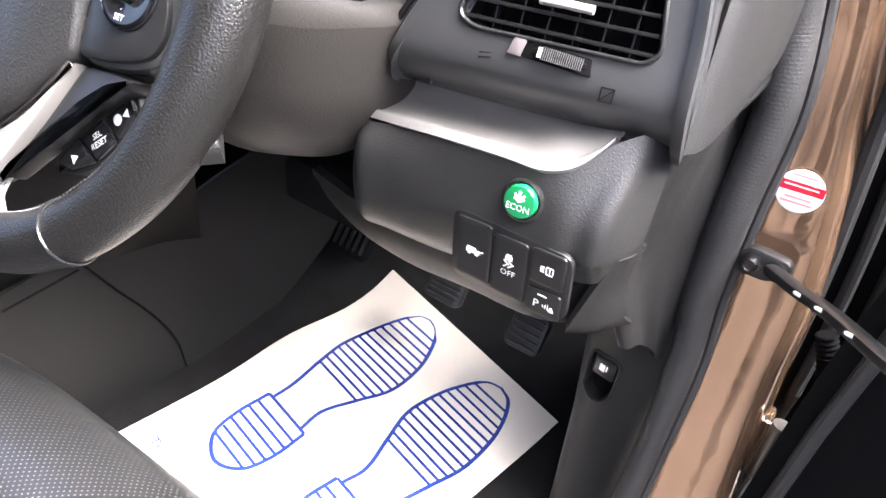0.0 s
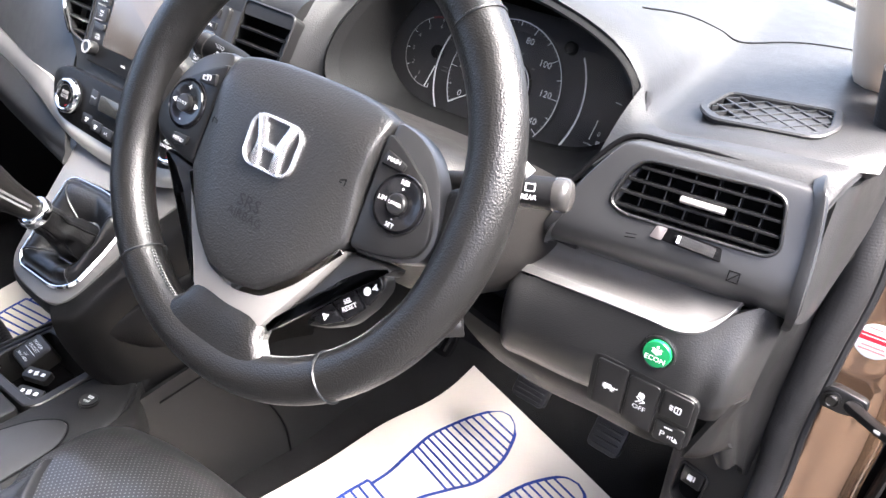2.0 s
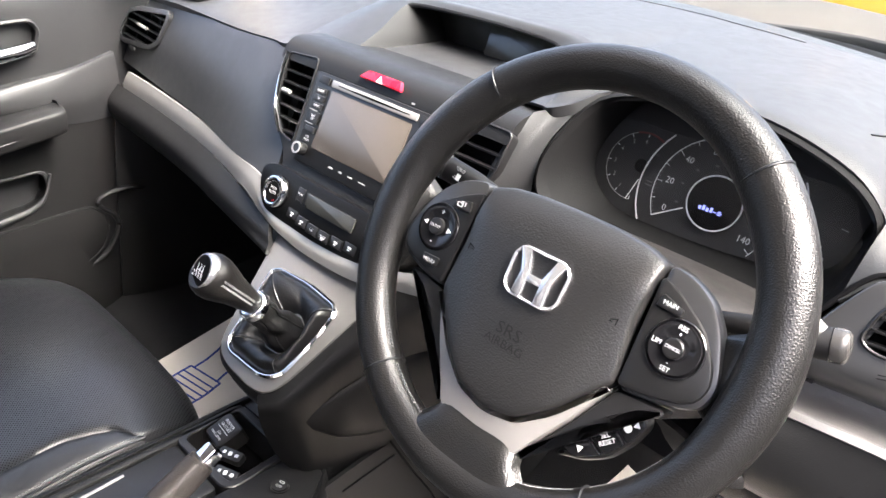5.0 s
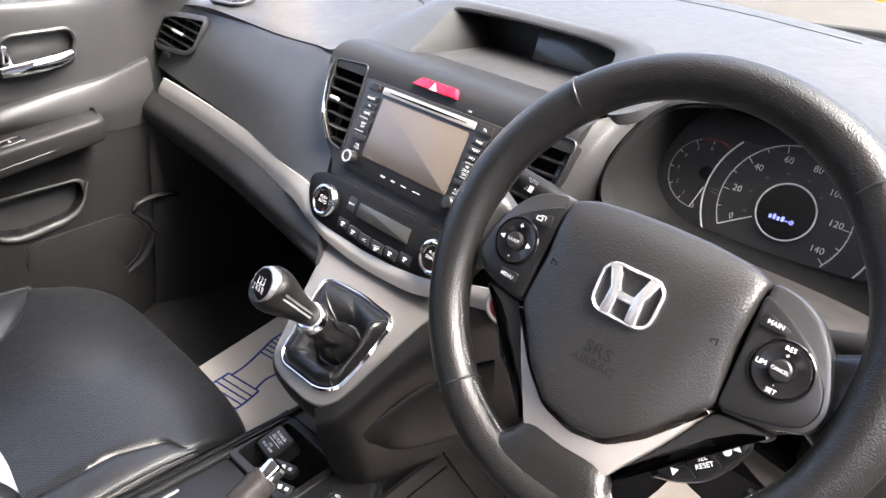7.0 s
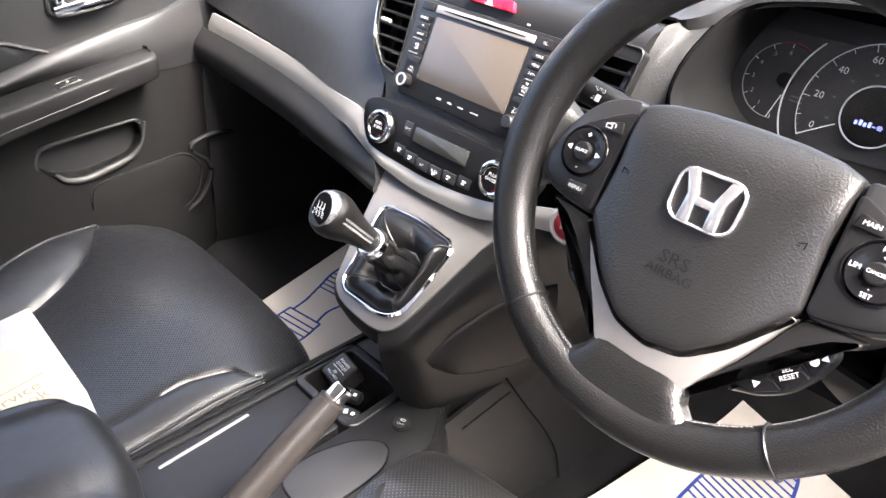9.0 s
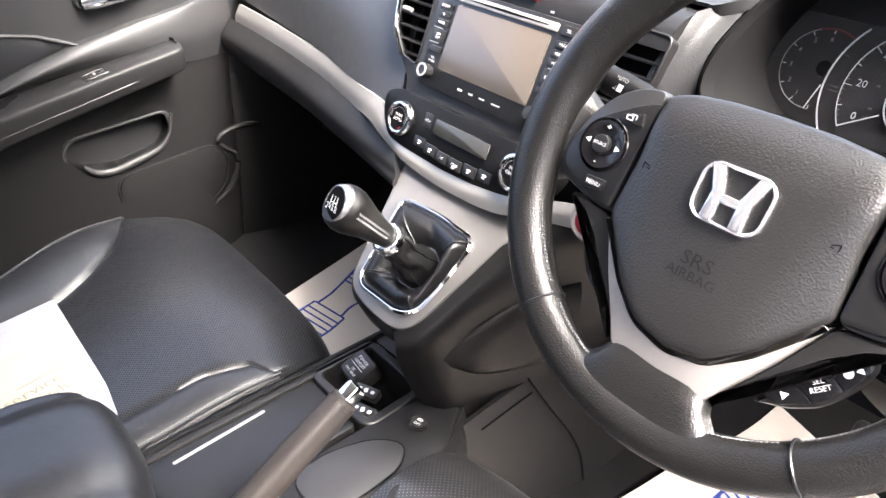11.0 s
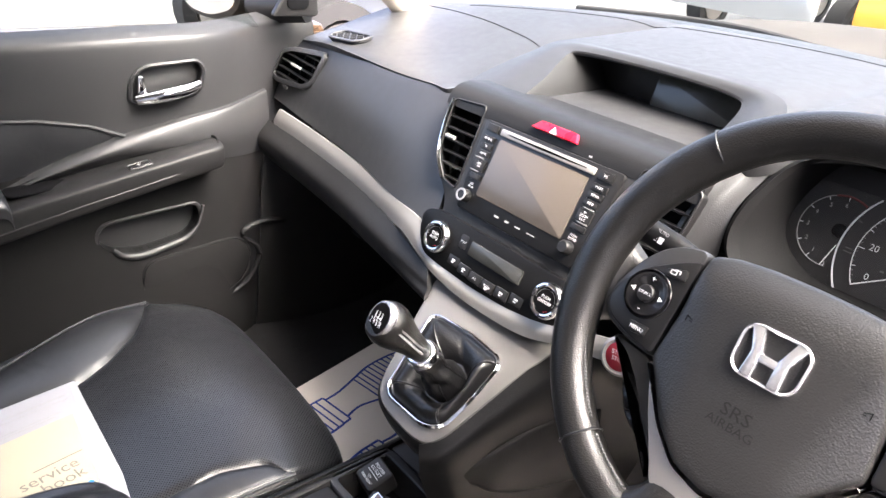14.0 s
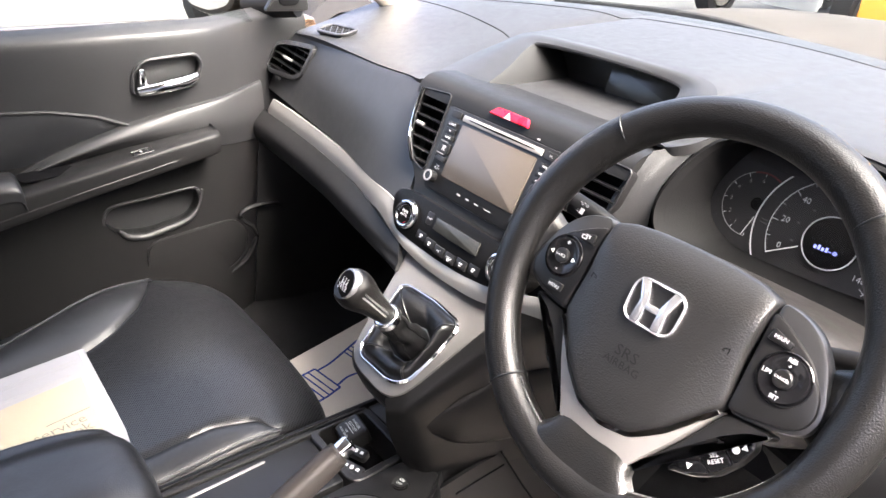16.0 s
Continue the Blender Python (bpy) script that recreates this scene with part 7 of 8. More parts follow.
for ly, lx, ln in ((0.116, -0.005, 0.13), (0.106, -0.015, 0.15), (0.082, -0.03, 0.13), (0.076, -0.035, 0.12)):
    bars("print_line", [(lx, ly, ln, 0.0008, 2)], BK @ Matrix.Translation((0, 0, 0.0023)), GREYPRINT, folder)
book = thing("service_booklet", (-0.28, -0.40, 0.563), "pale yellow service booklet on top of the folder", "booklet")
BL = BK @ Matrix.Translation((0, 0, 0.0034))
cover = plate("cover", fillet([(-0.18, 0.052), (0.044, 0.066), (0.017, -0.080), (-0.003, -0.096), (-0.18, -0.104)], 0.002), 0.003, BL, CREAM, book, "pale yellow cover", 0.0006)
words("service", 0.0265, BL @ Matrix.Translation((-0.0262, -0.0350, 0.003)) @ pose(0, 0, 0, 0, 0, 3.4), BOOKINK, book, squeeze=0.98)
words("book", 0.0265, BL @ Matrix.Translation((-0.0165, -0.0555, 0.003)) @ pose(0, 0, 0, 0, 0, 3.4), BOOKINK, book, squeeze=0.98)
bars("small_print", [(-0.0082, -0.0165, 0.063, 0.0016, 3.4)], BL @ Matrix.Translation((0, 0, 0.003)), BOOKINK, book)
bars("blue_corner", [(0.001, -0.0845, 0.022, 0.006, 40)], BL @ Matrix.Translation((0, 0, 0.003)), BLUE, book)

# ---------------------------------------------------------------- passenger door
door = thing("passenger_door", (-0.78, -0.3, 0.35), "dark grey passenger door trim with armrest and chrome handle", "car door")


def outward(y):
    """The door's front end stands further out, round the end of the dashboard."""
    return 0.085 * ease(y, [(0.05, 0), (0.27, 1)])


DX = [(1.012, -0.815), (1.002, -0.790), (0.982, -0.776), (0.90, -0.772), (0.84, -0.774), (0.78, -0.768), (0.70, -0.760), (0.62, -0.752), (0.52, -0.742), (0.42, -0.735), (0.34, -0.735)]
rows = []
for z, x in DX:
    rows.append([(x - outward(y), y, z + 0.018 * (y + 0.2) * (z > 0.8)) for y in (0.34, 0.22, 0.08, -0.08, -0.25, -0.5, -0.9)])
panel = skin("trim_panel", rows[:6][::-1], 5, 5, 0.03, SMOOTH, door, "smooth dark grey trim", 60)
lower = skin("lower_trim", rows[5:][::-1], 5, 5, 0.03, DOORLOW, door, "grained black lower trim with armrest shade in its colour", 60)
structure(box("door_outer", (-0.97, -1.0, 0.30), (-0.90, 0.40, 0.99), BRONZE, bevel=0.02), "bronze outer skin of the passenger door", "door skin")
wg = skin("window_glass", [[(-0.835, y, 1.0) for y in (0.2, -0.4, -0.95)], [(-0.80, y, 1.2) for y in (0.05, -0.4, -0.95)], [(-0.70, y, 1.5) for y in (-0.15, -0.4, -0.95)]], 2, 3, 0.004, CLEARGLASS, door, "clear side window")
wg.visible_shadow = False
sweep("window_seal", [(-0.818, 0.05, 1.004), (-0.818, -0.2, 0.996), (-0.812, -0.9, 0.988)], (0.008, 0.006), RUBBER, door, "black window seal", 8)
tw_o = fillet([Vector(p) for p in ((-0.055, -0.028), (0.045, -0.028), (0.035, 0.075), (0.015, 0.080))], 0.010)
DM = at_frame((-0.790, 0.262, 1.055), (0, 1, 0), (1, -0.15, 0.05))
twt = plate("tweeter_panel", tw_o, 0.014, DM @ Matrix.Translation((0, 0, -0.008)), PANEL, door, "black mirror corner panel", 0.004)
plate("speaker_grille", rrect(0.045, 0.040, 0.012, 5, 0.0, 0.005), 0.003, DM @ Matrix.Translation((0, 0, 0.006)), DEEP, twt, "rounded speaker grille", 0.0015)


def on_door(y, z, x=-0.772):
    """Local x runs forward, local y up, local z into the cabin."""
    return at_frame((x, y, z), (0, 1, 0), (1, 0, 0))


# swept band, insert and armrest
top = [(0.21, 0.872), (0.10, 0.862), (0.0, 0.851), (-0.11, 0.830), (-0.22, 0.798), (-0.32, 0.760), (-0.42, 0.72)]
low = [(0.21, 0.74), (0.10, 0.755), (0.0, 0.775), (-0.11, 0.785), (-0.22, 0.772), (-0.32, 0.745), (-0.42, 0.705)]
skin("swept_band", [[(-0.764 - outward(y), y, z) for y, z in low], [(-0.748 - outward(a[0]), (a[0] + b[0]) / 2, (a[1] * 0.5 + b[1] * 0.5)) for a, b in zip(top, low)], [(-0.756 - outward(y), y, z - 0.006) for y, z in top], [(-0.772 - outward(y), y, z) for y, z in top]][::-1], 5, 5, 0.008, SMOOTH, door, "swept grey band", 60)
ins = fillet([Vector((y, z)) for y, z in ((-0.112, 0.829), (-0.16, 0.853), (-0.24, 0.870), (-0.34, 0.879), (-0.60, 0.885), (-0.60, 0.70), (-0.42, 0.722), (-0.32, 0.762), (-0.22, 0.800))], 0.02, 4)
plate("door_insert", ins, 0.006, at_frame((-0.7735, 0, 0), (0, 1, 0), (1, 0, 0)), LEATHER, door, "dark perforated insert", 0.003)
sweep("insert_edge", [(-0.766, y, z) for y, z in ((-0.10, 0.829), (-0.16, 0.855), (-0.24, 0.873), (-0.34, 0.882), (-0.60, 0.888))], (0.0035, 0.0035), SMOOTH, door, "", 8)
arm = []
for y, zt, xo, h in ((0.058, 0.811, -0.728, 0.020), (0.056, 0.813, -0.704, 0.034), (0.046, 0.8125, -0.694, 0.038), (-0.05, 0.799, -0.688, 0.040), (-0.20, 0.775, -0.684, 0.042), (-0.35, 0.749, -0.682, 0.046), (-0.60, 0.712, -0.68, 0.050)):
    arm.append([(-0.765, y, zt - 0.004), (xo - 0.025 if xo < -0.70 else -0.72, y, zt + 0.001), (xo - 0.008, y, zt - 0.001), (xo, y, zt - 0.010), (xo - 0.002, y, zt - h), (xo - 0.015, y, zt - h - 0.010), (-0.768, y, zt - h - 0.018)])
rest = skin("armrest", arm[::-1], 4, 4, 0.006, LOWER, door, "moulded dark armrest", 60)
sweep("armrest_seam", [(xo - 0.001, y, zt - h * 0.75) for y, zt, xo, h in ((0.030, 0.811, -0.696, 0.036), (-0.05, 0.799, -0.688, 0.040), (-0.20, 0.775, -0.684, 0.042), (-0.35, 0.749, -0.682, 0.046), (-0.60, 0.712, -0.68, 0.050))], (0.0018, 0.0018), PANEL, rest, "fine groove line along the armrest", 6)
plate("grab_recess", rrect(0.10, 0.040, 0.012, 4), 0.003, at_frame((-0.735, -0.262, 0.7665), (0.05, -1, -0.17), (0.05, 0, 1)), DEEP, rest, "dark grab recess", 0.001)
padr = []
for y, z in ((-0.312, 0.762), (-0.316, 0.776), (-0.334, 0.783), (-0.42, 0.778), (-0.60, 0.762)):
    padr.append([(-0.760, y, z - 0.010), (-0.735, y, z), (-0.700, y, z - 0.002), (-0.680, y, z - 0.014), (-0.678, y, z - 0.035)])
skin("elbow_pad", padr[::-1], 4, 4, 0.02, LEATHER, door, "padded leather elbow rest", 70)
swm = at_frame((-0.7080, -0.098, 0.7915), (0.03, -1, -0.17), (0.06, -0.17, 1))
swb = frame_ring("window_switch", rrect(0.044, 0.024, 0.004), rrect(0.038, 0.018, 0.003), 0.003, swm, PANEL, rest, "black window switch", 0.001)
plate("switch_rocker", rrect(0.036, 0.016, 0.003), 0.004, swm @ Matrix.Translation((0, 0, -0.001)), GLOSS, swb, "", 0.0015)
plate("switch_mark", rrect(0.004, 0.008, 0.0006), 0.0006, swm @ Matrix.Translation((0.001, 0, 0.003)), SILVER, swb, "", 0.0002)
# chrome handle in its recess
hm = on_door(-0.014, 0.921, -0.7715)
ho = fillet([Vector((-p[0], p[1])) for p in ((-0.074, 0.020), (-0.060, 0.040), (0.045, 0.034), (0.070, 0.010), (0.074, -0.034), (0.050, -0.040), (-0.060, -0.028))], 0.018, 5)
hi_ = inset(ho, 0.007)
frame_ring("handle_rim", ho, hi_, 0.007, hm, SMOOTH, door, "raised rim of the handle recess", 0.003, 0.014)
cut(panel, hi_, hm, -0.025, 0.02)
plate("recess_floor", inset(hi_, -0.002), 0.002, hm @ Matrix.Translation((0, 0, -0.014)), SMOOTH, door, "dark grey recess", 0.0005)
hb = sweep("door_handle", [hm @ Vector((-p[0], p[1], p[2])) for p in ((-0.056, -0.008, 0.006), (-0.03, -0.013, 0.016), (0.0, -0.018, 0.018), (0.035, -0.023, 0.016), (0.060, -0.027, 0.008))], [(0.008, 0.010), (0.011, 0.012), (0.012, 0.013), (0.012, 0.012), (0.010, 0.010)], CHROME, door, "chrome pull handle", 12)
plate("lock_tab", fillet([(-0.008, -0.018), (0.008, -0.018), (0.006, 0.016), (-0.006, 0.018)], 0.005), 0.010, hm @ Matrix.Translation((-0.050, 0.000, 0.001)), CHROME, hb, "small lock tab", 0.004)
# pull pocket and lower bin
pko = fillet([Vector(q) for q in ((0.026, 0.684), (-0.168, 0.672), (-0.184, 0.635), (-0.154, 0.596), (-0.09, 0.584), (0.004, 0.599), (0.028, 0.635))], 0.02)
pki = fillet([Vector(q) for q in ((0.020, 0.678), (-0.162, 0.666), (-0.176, 0.636), (-0.149, 0.606), (-0.09, 0.595), (-0.001, 0.609), (0.020, 0.637))], 0.018)
PKM = at_frame((-0.757, 0, 0), (0, 1, 0), (1, 0, 0))
cut(lower, pki, PKM, -0.06, 0.03)
pk = frame_ring("pull_pocket", pko, pki, 0.004, PKM, SMOOTH, door, "moulded pull pocket", 0.002, 0.03)
plate("pocket_back", inset(pki, -0.002), 0.003, PKM @ Matrix.Translation((0, 0, -0.032)), SMOOTH, pk, "", 0.0005)
sweep("pocket_lip", catmull([(-0.748, y, z) for y, z in ((-0.150, 0.618), (-0.133, 0.600), (-0.10, 0.593), (-0.061, 0.599), (-0.013, 0.610), (0.014, 0.633), (0.028, 0.675))], 6), [(0.003 + 0.0045 * math.sin(math.pi * min(1, i / 30)) ** 0.6, 0.003 + 0.0045 * math.sin(math.pi * min(1, i / 30)) ** 0.6) for i in range(37)], SMOOTH, pk, "rounded lower lip", 12)
# rounded speaker panel low on the door
spk = fillet([Vector(q) for q in ((-0.10, 0.575), (0.022, 0.586), (0.098, 0.590), (0.124, 0.555), (0.110, 0.495), (0.040, 0.455), (-0.10, 0.445))], 0.03, 6)
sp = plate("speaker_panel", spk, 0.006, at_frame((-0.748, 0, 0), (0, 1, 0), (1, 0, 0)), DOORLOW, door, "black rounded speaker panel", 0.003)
sweep("panel_bead", [Vector((-0.7425, q.x, q.y)) for q in inset(spk, -0.003)], (0.0016, 0.0016), LOWER, sp, "", 8, True)
sweep("front_ridge", catmull([(-0.7475, y, z) for y, z in ((0.215, 0.604), (0.165, 0.612), (0.118, 0.604), (0.112, 0.585), (0.138, 0.560), (0.146, 0.535), (0.136, 0.508), (0.115, 0.478), (0.075, 0.457), (0.020, 0.447))], 5), (0.0065, 0.0055), STALK, door, "rounded ridge round the speaker panel", 12)
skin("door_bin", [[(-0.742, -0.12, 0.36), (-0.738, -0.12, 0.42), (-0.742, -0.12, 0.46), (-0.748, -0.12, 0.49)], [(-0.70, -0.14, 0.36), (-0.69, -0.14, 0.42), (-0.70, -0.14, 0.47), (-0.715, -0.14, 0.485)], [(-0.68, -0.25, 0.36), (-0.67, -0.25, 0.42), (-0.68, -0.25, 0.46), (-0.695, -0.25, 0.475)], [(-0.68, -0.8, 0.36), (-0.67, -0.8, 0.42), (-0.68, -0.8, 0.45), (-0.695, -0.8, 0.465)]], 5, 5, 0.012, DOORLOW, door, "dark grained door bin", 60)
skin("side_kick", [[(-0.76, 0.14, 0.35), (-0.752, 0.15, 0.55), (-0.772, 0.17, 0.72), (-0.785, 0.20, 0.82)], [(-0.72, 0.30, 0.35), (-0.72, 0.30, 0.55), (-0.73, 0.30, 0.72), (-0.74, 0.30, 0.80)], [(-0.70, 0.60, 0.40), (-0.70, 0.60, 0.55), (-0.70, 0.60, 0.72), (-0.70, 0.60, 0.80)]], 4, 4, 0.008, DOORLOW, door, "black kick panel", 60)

# exterior mirror seen through the side window
mirror = thing("door_mirror", (-1.0, 0.22, 1.0), "black door mirror with a bright glass", "mirror")
mo = fillet([Vector(p) for p in ((-0.10, 0.02), (-0.06, -0.022), (0.02, -0.028), (0.10, 0.0), (0.10, 0.13), (-0.10, 0.13))], 0.03, 5)
MM = at_frame((-1.02, 0.165, 1.022), (1, 0.25, 0), (0.25, -1, 0.05))
plate("housing", inset(mo, -0.012), 0.10, MM @ Matrix.Translation((0, 0, -0.105)), PANEL, mirror, "black housing", 0.01)
plate("mirror_glass", mo, 0.003, MM @ Matrix.Translation((0, 0, -0.004)), CHROME, mirror, "mirror glass", 0.001)
sweep("arm", [(-0.92, 0.22, 1.02), (-0.86, 0.27, 1.03), (-0.80, 0.29, 1.04)], (0.02, 0.03), PANEL, mirror, "", 10)

# ---------------------------------------------------------------- footwells
FLOOR = [(-1.6, 0.34), (-0.5, 0.34), (0.05, 0.345), (0.28, 0.352), (0.42, 0.366), (0.50, 0.398), (0.58, 0.47), (0.70, 0.66)]
RISE = catmull([Vector((y, z, 0)) for y, z in FLOOR], 8)


def ground_z(y):
    return float(np.interp(y, [p.x for p in RISE], [p.y for p in RISE]))


def ribbon(v, f, pts, w):
    """A flat printed line, laid a hair above its paper."""
    k = len(v)
    for i, p in enumerate(pts):
        t = (pts[min(i + 1, len(pts) - 1)] - pts[max(i - 1, 0)])
        t = Vector((t.x, t.y, 0)).normalized()
        s = Vector((-t.y, t.x, 0))
        v.extend([p + s * w, p - s * w])
    for i in range(len(pts) - 1):
        f.append((k + 2 * i, k + 2 * i + 1, k + 2 * i + 3, k + 2 * i + 2))


def paper_mat(corner, du, dv, label, lift, note, prints):
    """A paper floor mat: corner is its far inner corner, du runs along its short side, dv along its long one, towards the seat."""
    cx, cy = corner
    du, dv = Vector(du), Vector(dv)
    t = thing("paper_floor_mat", (cx, cy, 0.34), label, "floor mat", "paper mats in the footwells")

    def at(u, w, h=0.0):
        x, y = cx + du.x * u + dv.x * w, cy + du.y * u + dv.y * w
        return Vector((x, y, ground_z(y) + lift(u, w) + h))
    skin("sheet", [[at(u / 8, w / 12) for u in range(9)] for w in range(13)][::-1], 2, 2, 0.0012, PAPER, t, "cream paper sheet", 70)
    for u0, w0 in prints:
        right = u0 > 0.5
        v, f = [], []
        # sole and heel outlines, in parts of the sheet: (across, along)
        sole = catmull([(0.00, -0.062, 0), (0.050, -0.045, 0), (0.092, 0.01, 0), (0.125, 0.09, 0), (0.135, 0.20, 0), (0.10, 0.30, 0), (0.062, 0.40, 0), (0.070, 0.475, 0)], 7)
        sole2 = catmull([(0.00, -0.062, 0), (-0.048, -0.045, 0), (-0.088, 0.01, 0), (-0.115, 0.09, 0), (-0.125, 0.20, 0), (-0.105, 0.30, 0), (-0.085, 0.40, 0), (-0.085, 0.475, 0)], 7)
        heel = catmull([(-0.105, 0.478, 0), (-0.110, 0.58, 0), (-0.085, 0.665, 0), (0.0, 0.705, 0), (0.075, 0.665, 0), (0.098, 0.58, 0), (0.092, 0.478, 0)], 6)
        m = -1 if right else 1

        def put(p, k=0.0):
            return at(u0 + m * p[0] * 1.18, w0 + p[1] * 1.037, 0.0006)
        for c in (sole, sole2, heel):
            ribbon(v, f, [put(p) for p in c], 0.0027)
        ribbon(v, f, [put((-0.105 + 0.197 * i / 6, 0.478)) for i in range(7)], 0.0022)

        def half_width(curve, yy):
            return float(np.interp(yy, [p.y for p in curve], [p.x for p in curve]))
        for i in range(13):
            yy = -0.015 + i * 0.0265
            ribbon(v, f, [put((half_width(sole2, yy) + (half_width(sole, yy) - half_width(sole2, yy)) * q / 6, yy)) for q in range(7)], 0.0020)
        for i in range(6):
            yy = 0.515 + i * 0.029
            w_ = float(np.interp(yy, [0.478, 0.58, 0.665, 0.705], [0.100, 0.104, 0.080, 0.02]))
            ribbon(v, f, [put((-w_ + 2 * w_ * q / 6 - 0.004, yy)) for q in range(7)], 0.0020)
        finish("shoe_print", v, f, INK, t, "blue printed shoe sole")
    if note:
        m = Matrix.Translation(at(0.12, 0.93, 0.0008)) @ pose(0, 0, 0, 0, 0, math.degrees(math.atan2(du.y, du.x)))
        words("\u201cTh", 0.022, m, INK, t)
    return t


paper_mat((0.310, 0.510), (0.342, -0.076), (-0.100, -0.440), "cream paper floor mat with blue shoe prints in the driver footwell", lambda u, w: 0.006 + 0.016 * math.exp(-((w - 0.42) / 0.18) ** 2) * (1 - u) ** 2 + 0.006 * math.sin(3 * u + 2 * w), True, ((0.315, 0.099), (0.752, 0.108)))
paper_mat((-0.556, 0.400), (0.338, 0.069), (0.092, -0.450), "cream paper floor mat with blue shoe prints in the passenger footwell", lambda u, w: 0.006 + 0.004 * math.sin(4 * u + 3 * w), False, ((0.295, 0.139), (0.740, 0.148)))


def pedal(x, y, z, w, h, label, ribs):
    p = thing("pedal", (x, y, z - h / 2), label, "pedal", "driver pedals")
    m = at_frame((x, y, z), (1, 0, 0), (0, -0.85, 0.53))
    plate("pad", rrect(w, h, 0.008, 3), 0.014, m, RUBBER, p, "black rubber pad", 0.003)
    for i in range(ribs):
        plate("rib", rrect(w * 0.8, 0.003, 0.001, 1), 0.003, m @ Matrix.Translation((0, -h * 0.36 + i * h * 0.72 / (ribs - 1), 0.014)), RUBBER, p, "", 0.001)
    sweep("arm", [m @ Vector((0, 0, 0.0)), m @ Vector((0, 0.06, -0.03)), (x, y + 0.10, z + 0.16)], (0.008, 0.006), STEEL, p, "steel arm", 8)


pedal(0.455, 0.440, 0.500, 0.055, 0.042, "black rubber clutch pedal over the carpet", 5)
pedal(0.585, 0.430, 0.505, 0.048, 0.052, "black rubber brake pedal over the carpet", 5)
foot = thing("footrest", (0.20, 0.50, 0.36), "ribbed black rubber footrest beside the tunnel", "footrest")
fm = at_frame((0.235, 0.545, 0.490), (1, 0.0, 0), (0, -0.80, 0.60))
plate("plate", rrect(0.075, 0.190, 0.012, 3), 0.010, fm, DEEP, foot, "", 0.004)
for i in range(5):
    plate("rib", rrect(0.006, 0.17, 0.003, 2), 0.004, fm @ Matrix.Translation((-0.026 + i * 0.013, 0, 0.010)), STALK, foot, "", 0.002)
box("column_brace", (0.40, 0.19, 0.745), (0.56, 0.30, 0.79), DEEP, column, "black brace under the column", 0.012)

# ---------------------------------------------------------------- round the open driver's door
sticker = thing("sticker", (0.807, 0.350, 0.848), "round white sticker with a red band on the bronze pillar", "sticker")
SK = at_frame((0.8065, 0.3505, 0.850), (1, 0.03, 0.05), (0, -1, 0.10))
plate("sticker_face", disc(0.0180, 36), 0.0008, SK, PRINT, sticker, "white disc", 0.0002)
bars("red_band", [(0, 0.003, 0.0350, 0.0080)], SK @ Matrix.Translation((0, 0, 0.0006)), RED, sticker)
for i, (y, w) in enumerate(((0.0125, 0.018), (-0.006, 0.020), (-0.010, 0.024))):
    bars("printed_word", [(0, y, w, 0.0017)], SK @ Matrix.Translation((0, 0, 0.0006)), FADED, sticker)
bars("printed_line", [(0, 0.004, 0.026, 0.0012)], SK @ Matrix.Translation((0, 0, 0.0010)), PRINT, sticker)

strap = thing("door_check_strap", (0.80, 0.33, 0.78), "greasy black steel door check strap with bolts", "check strap")
HM = at_frame((0.802, 0.335, 0.789), (1, 0, 0.1), (0, -1, 0.05))
plate("bracket", fillet([(-0.016, -0.013), (0.010, -0.015), (0.026, -0.004), (0.024, 0.008), (-0.008, 0.014), (-0.018, 0.006)], 0.006), 0.010, HM, PANEL, strap, "worn black steel bracket", 0.003)
for x, y in ((-0.006, 0.0), (0.014, -0.002)):
    lathe("bolt", [(0.0085, 0), (0.0085, 0.002), (0.0066, 0.0026), (0.0064, 0.0060), (0.0050, 0.0072), (0.0040, 0.0064), (0, 0.0064)], HM @ Matrix.Translation((x, y, 0.010)), DARKSTEEL, strap, "dark steel bolt", 20)
arm_p = catmull([(0.812, 0.322, 0.792), (0.835, 0.295, 0.800), (0.862, 0.255, 0.817), (0.900, 0.195, 0.838)], 5)
sweep("strap_arm", arm_p, (0.0068, 0.0045), PANEL, strap, "black greasy arm", 10, power=3.5)
for k in (6, 9, 12):
    c = arm_p[k]
    plate("grease_fleck", rrect(0.008, 0.003, 0.001, 1), 0.0008, at_frame(c + Vector((-0.003, -0.0085, 0.0035)), (1, -0.8, 0.3), (-0.3, -0.8, 0.5)), GREYPRINT, strap, "", 0.0002)
bell = []
for i in range(60):
    f = i / 59
    bell.append(Vector((0.872 + 0.022 * math.sin(1.8 * f), 0.348 - 0.012 * f, 0.738 - 0.085 * f)))
structure(sweep("cable_bellows", bell, [(0.0085 + 0.0012 * math.sin(i * 2.0), 0.0085 + 0.0012 * math.sin(i * 2.0)) for i in range(60)], DEEP, seg=14, up=(0, 1, 0)), "ribbed black rubber cable sleeve at the hinge", "bellows")
for z in (0.60, 0.98):
    hg = thing("hinge_assembly", (0.86, 0.36, z), "bronze painted steel door hinge on the pillar", "hinge", "hinges of the open door")
    box("hinge_leaf", (0.838, 0.335, z - 0.03), (0.870, 0.365, z + 0.03), BRONZE, hg, "", 0.006)
    lathe("hinge_pin", [(0.008, -0.036), (0.008, 0.036)], Matrix.Translation((0.876, 0.335, z)), STEEL, hg, "steel pin", 16)
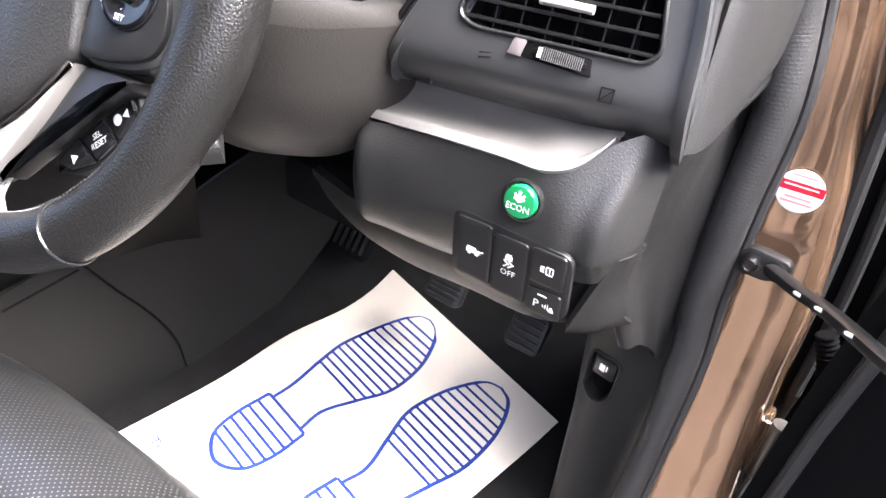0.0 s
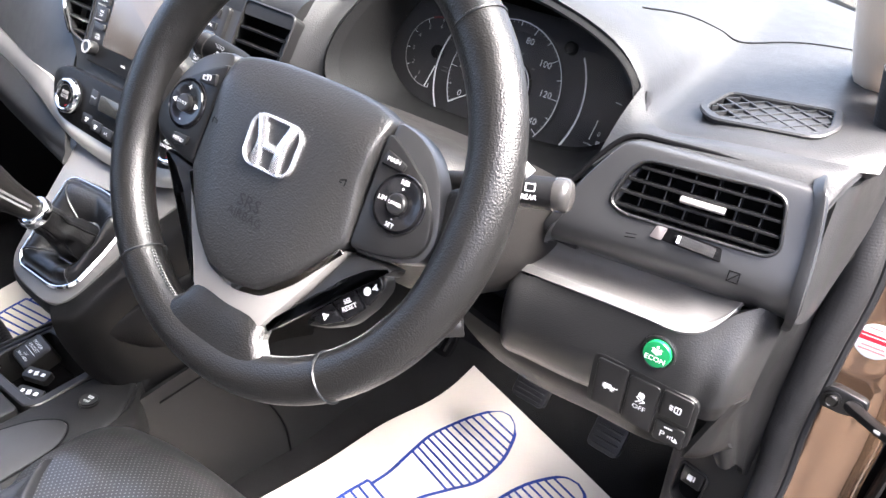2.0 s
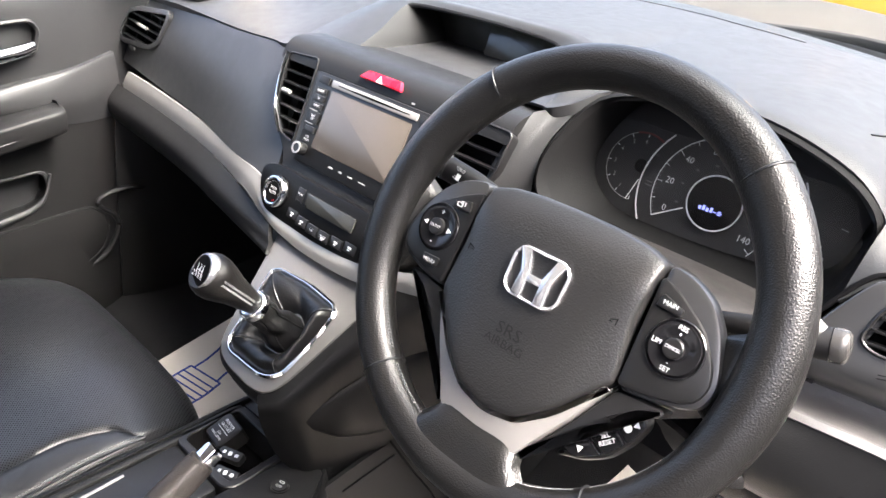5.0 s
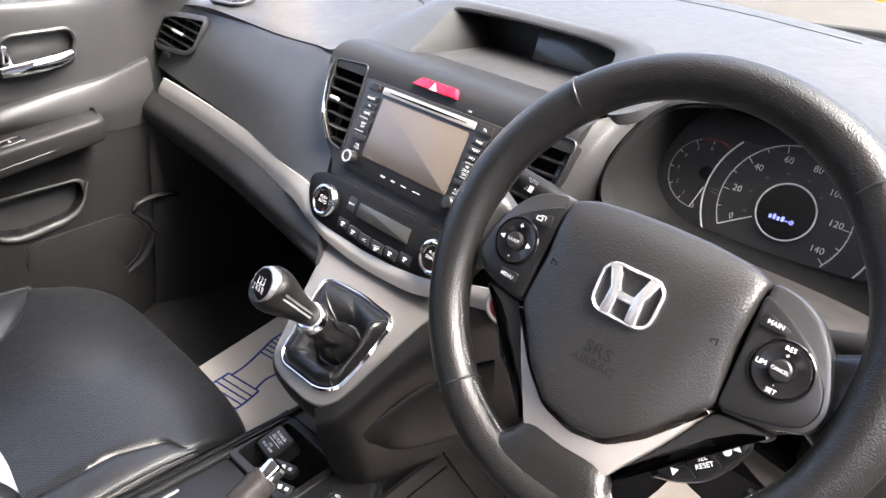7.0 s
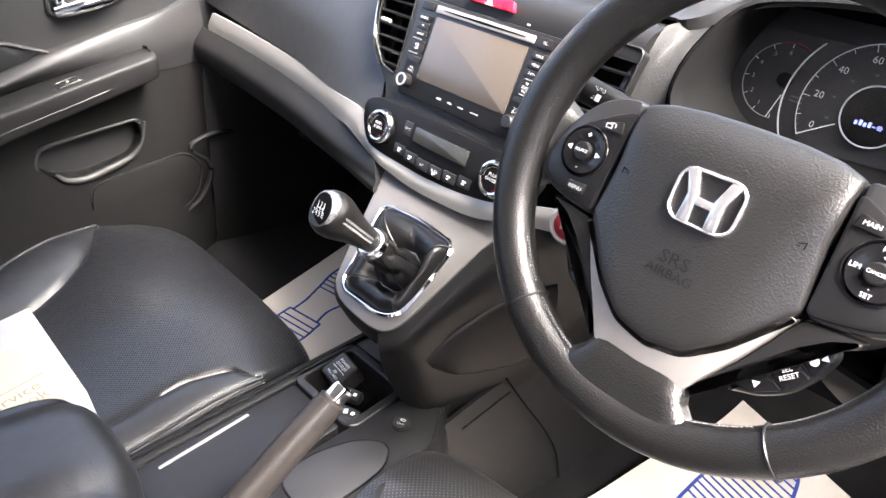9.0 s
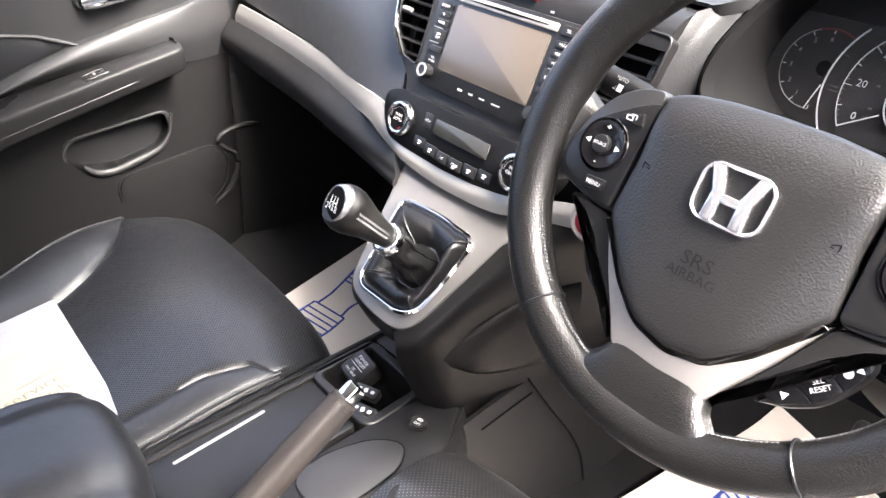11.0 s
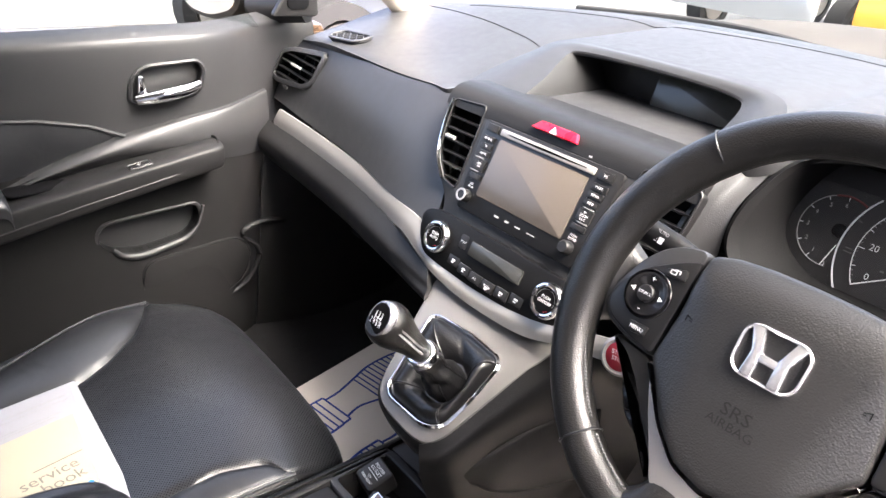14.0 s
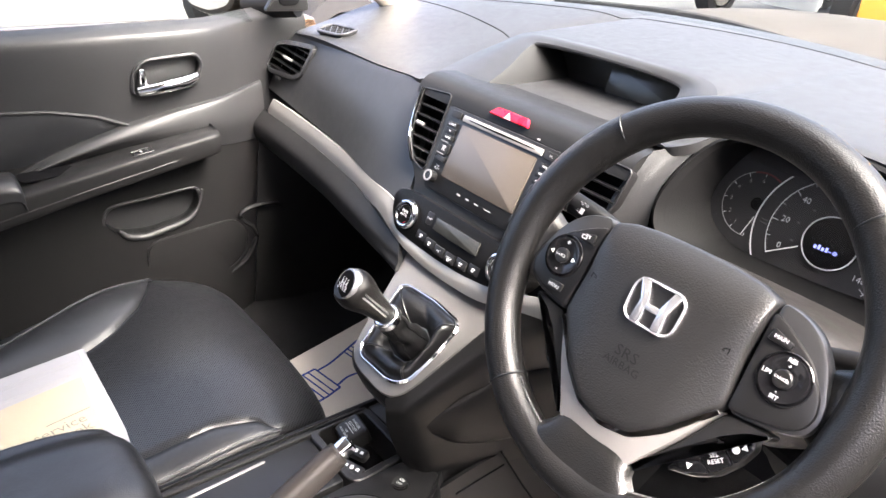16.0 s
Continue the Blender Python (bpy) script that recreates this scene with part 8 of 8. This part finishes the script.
structure(skin("wall_door_gap", [[(0.850, 0.37, 0.30), (0.875, 0.395, 0.30), (0.93, 0.40, 0.30)], [(0.850, 0.372, 0.70), (0.875, 0.395, 0.70), (0.93, 0.40, 0.70)], [(0.820, 0.375, 1.05), (0.855, 0.40, 1.05), (0.92, 0.40, 1.05)]], 3, 3, 0.004, DEEP), "dark sealed gap between pillar and wing", "wall")
for dx, r in ((0.0, 0.008), (0.022, 0.006), (0.047, 0.007)):
    structure(sweep("trim_door_gap", catmull([(0.853 + dx, 0.374 + 0.5 * dx, 0.32), (0.853 + dx, 0.375 + 0.5 * dx, 0.70), (0.838 + dx, 0.376 + 0.5 * dx, 0.90), (0.823 + dx, 0.378 + 0.5 * dx, 1.05)], 5), (r, r), RUBBER, seg=10), "black rubber strip in the door gap", "trim")
ddoor = thing("driver_door", (1.3, 0.1, 0.35), "open driver door with black trim and seal", "car door")
dd = Vector((0.90, -0.436, 0))
dn_ = Vector((-0.436, -0.90, 0))
P0 = Vector((0.889, 0.275, 0))
for nm, off, mt, lb in (("door_shell", 0.0, DEEP, "dark door end"),):
    rows = []
    for z, back in ((0.36, -0.012), (0.55, -0.004), (0.70, 0.0), (0.84, 0.010), (1.02, 0.035)):
        rows.append([P0 + dd * (back + s) + dn_ * o + Vector((0, 0, z)) for s, o in ((0.02, -0.12), (0.0, -0.10), (0.0, -0.02), (0.015, 0.0), (0.4, 0.02), (1.0, 0.02))])
    skin(nm, rows, 3, 4, 0.02, mt, ddoor, lb, 60)
sweep("door_seal", [P0 + dd * b + dn_ * 0.0 + Vector((0, 0, z)) for z, b in ((0.36, -0.006), (0.55, 0.002), (0.70, 0.006), (0.84, 0.016), (1.02, 0.042))], (0.007, 0.007), RUBBER, ddoor, "black rubber edge seal", 10)

# ---------------------------------------------------------------- outside, ahead of the windscreen
bonnet = thing("bonnet", (0, 1.3, 0.8), "bronze metallic bonnet of the car seen over the wipers", "bonnet")
skin("bonnet_skin", [[(x, y, z - 0.10 * (x / 0.8) ** 2) for x in (-0.80, -0.4, 0, 0.4, 0.80)] for y, z in ((1.02, 1.045), (1.3, 1.066), (1.6, 1.056), (1.9, 0.98), (2.0, 0.80))], 4, 4, 0.01, BONNETSHEEN, bonnet, "bronze sheet with blurred reflections in its mottled colour", 60)
skin("cowl_tray", [[(x, y - 0.14 * (x / 0.8) ** 2, z - 0.07 * (x / 0.8) ** 2) for x in (-0.78, -0.4, 0, 0.4, 0.78)] for y, z in ((0.86, 1.055), (0.95, 1.02), (1.04, 1.03))], 4, 3, 0.008, DEEP, bonnet, "black scuttle tray", 60)
for x0, x1 in ((-0.55, 0.10), (0.05, 0.62)):
    wp = thing("wiper", (x0, 0.9, 1.05), "black windscreen wiper resting at the glass foot", "wiper", "windscreen wipers")
    sweep("blade", catmull([(x0, 0.86 - 0.1 * x0 * x0, 1.068), ((x0 + x1) / 2, 0.91, 1.085), (x1, 0.88 - 0.1 * x1 * x1, 1.075)], 6), (0.006, 0.010), RUBBER, wp, "", 8)


def parked_car(x, y, turn, paint, label):
    c = thing("parked_car", (x, y, 0.0), label, "car", "cars parked in the yard")
    M = pose(x, y, 0, 0, 0, turn)
    prof = [(-2.1, 0.35), (-2.12, 0.62), (-2.0, 0.92), (-1.75, 1.05), (-1.2, 1.42), (0.3, 1.45), (1.0, 1.02), (1.9, 0.85), (2.1, 0.6), (2.1, 0.3)]
    rows = [[M @ Vector((p, w * (1 - 0.18 * (z > 1.1)), z)) for p, z in prof] for w in (-0.88, -0.80, 0, 0.80, 0.88)]
    skin("body", rows, 3, 3, 0.03, paint, c, "painted car body", 50)
    for px in (-1.3, 1.3):
        for w in (-0.86, 0.86):
            wm = M @ Matrix.Translation((px, w, 0.32)) @ pose(0, 0, 0, 90)
            ty = lathe("wheel", [(0.32, -0.1), (0.32, 0.1), (0.22, 0.11), (0.22, -0.11)], wm, RUBBER, c, "black tyre", 28)
            lathe("rim", [(0.21, -0.10), (0.20, 0.10), (0.05, 0.08)], wm, STEEL, ty, "steel rim", 20)
    pm = M @ at_frame((-2.135, 0, 0.62), (0, -1, 0), (-1, 0, 0.1))
    pl = plate("number_plate", rrect(0.52, 0.11, 0.01), 0.01, pm, CREAM, c, "yellow plate", 0.003)
    bars("blue_strip", [(-0.235, 0, 0.04, 0.10)], pm @ Matrix.Translation((0, 0, 0.01)), BLUE, pl)
    for i in range(6):
        bars("plate_bar", [(-0.16 + i * 0.07 + 0.02 * (i > 3), 0, 0.045, 0.07)], pm @ Matrix.Translation((0, 0, 0.01)), DEEP, pl)
    for w in (-0.6, 0.6):
        plate("tail_lamp", rrect(0.25, 0.14, 0.03), 0.03, M @ at_frame((-2.07, w, 0.80), (0, -1, 0), (-1, 0, 0.3)), RED, c, "red tail lamp", 0.01)
    return c


parked_car(-1.75, 9.6, 90, ORANGE, "bright orange hatchback parked ahead in the yard")
parked_car(-3.75, 9.4, 88, GREYCAR, "grey hatchback parked ahead in the yard")
parked_car(-4.2, 0.6, 90, WHITECAR, "white hatchback parked alongside in the yard")
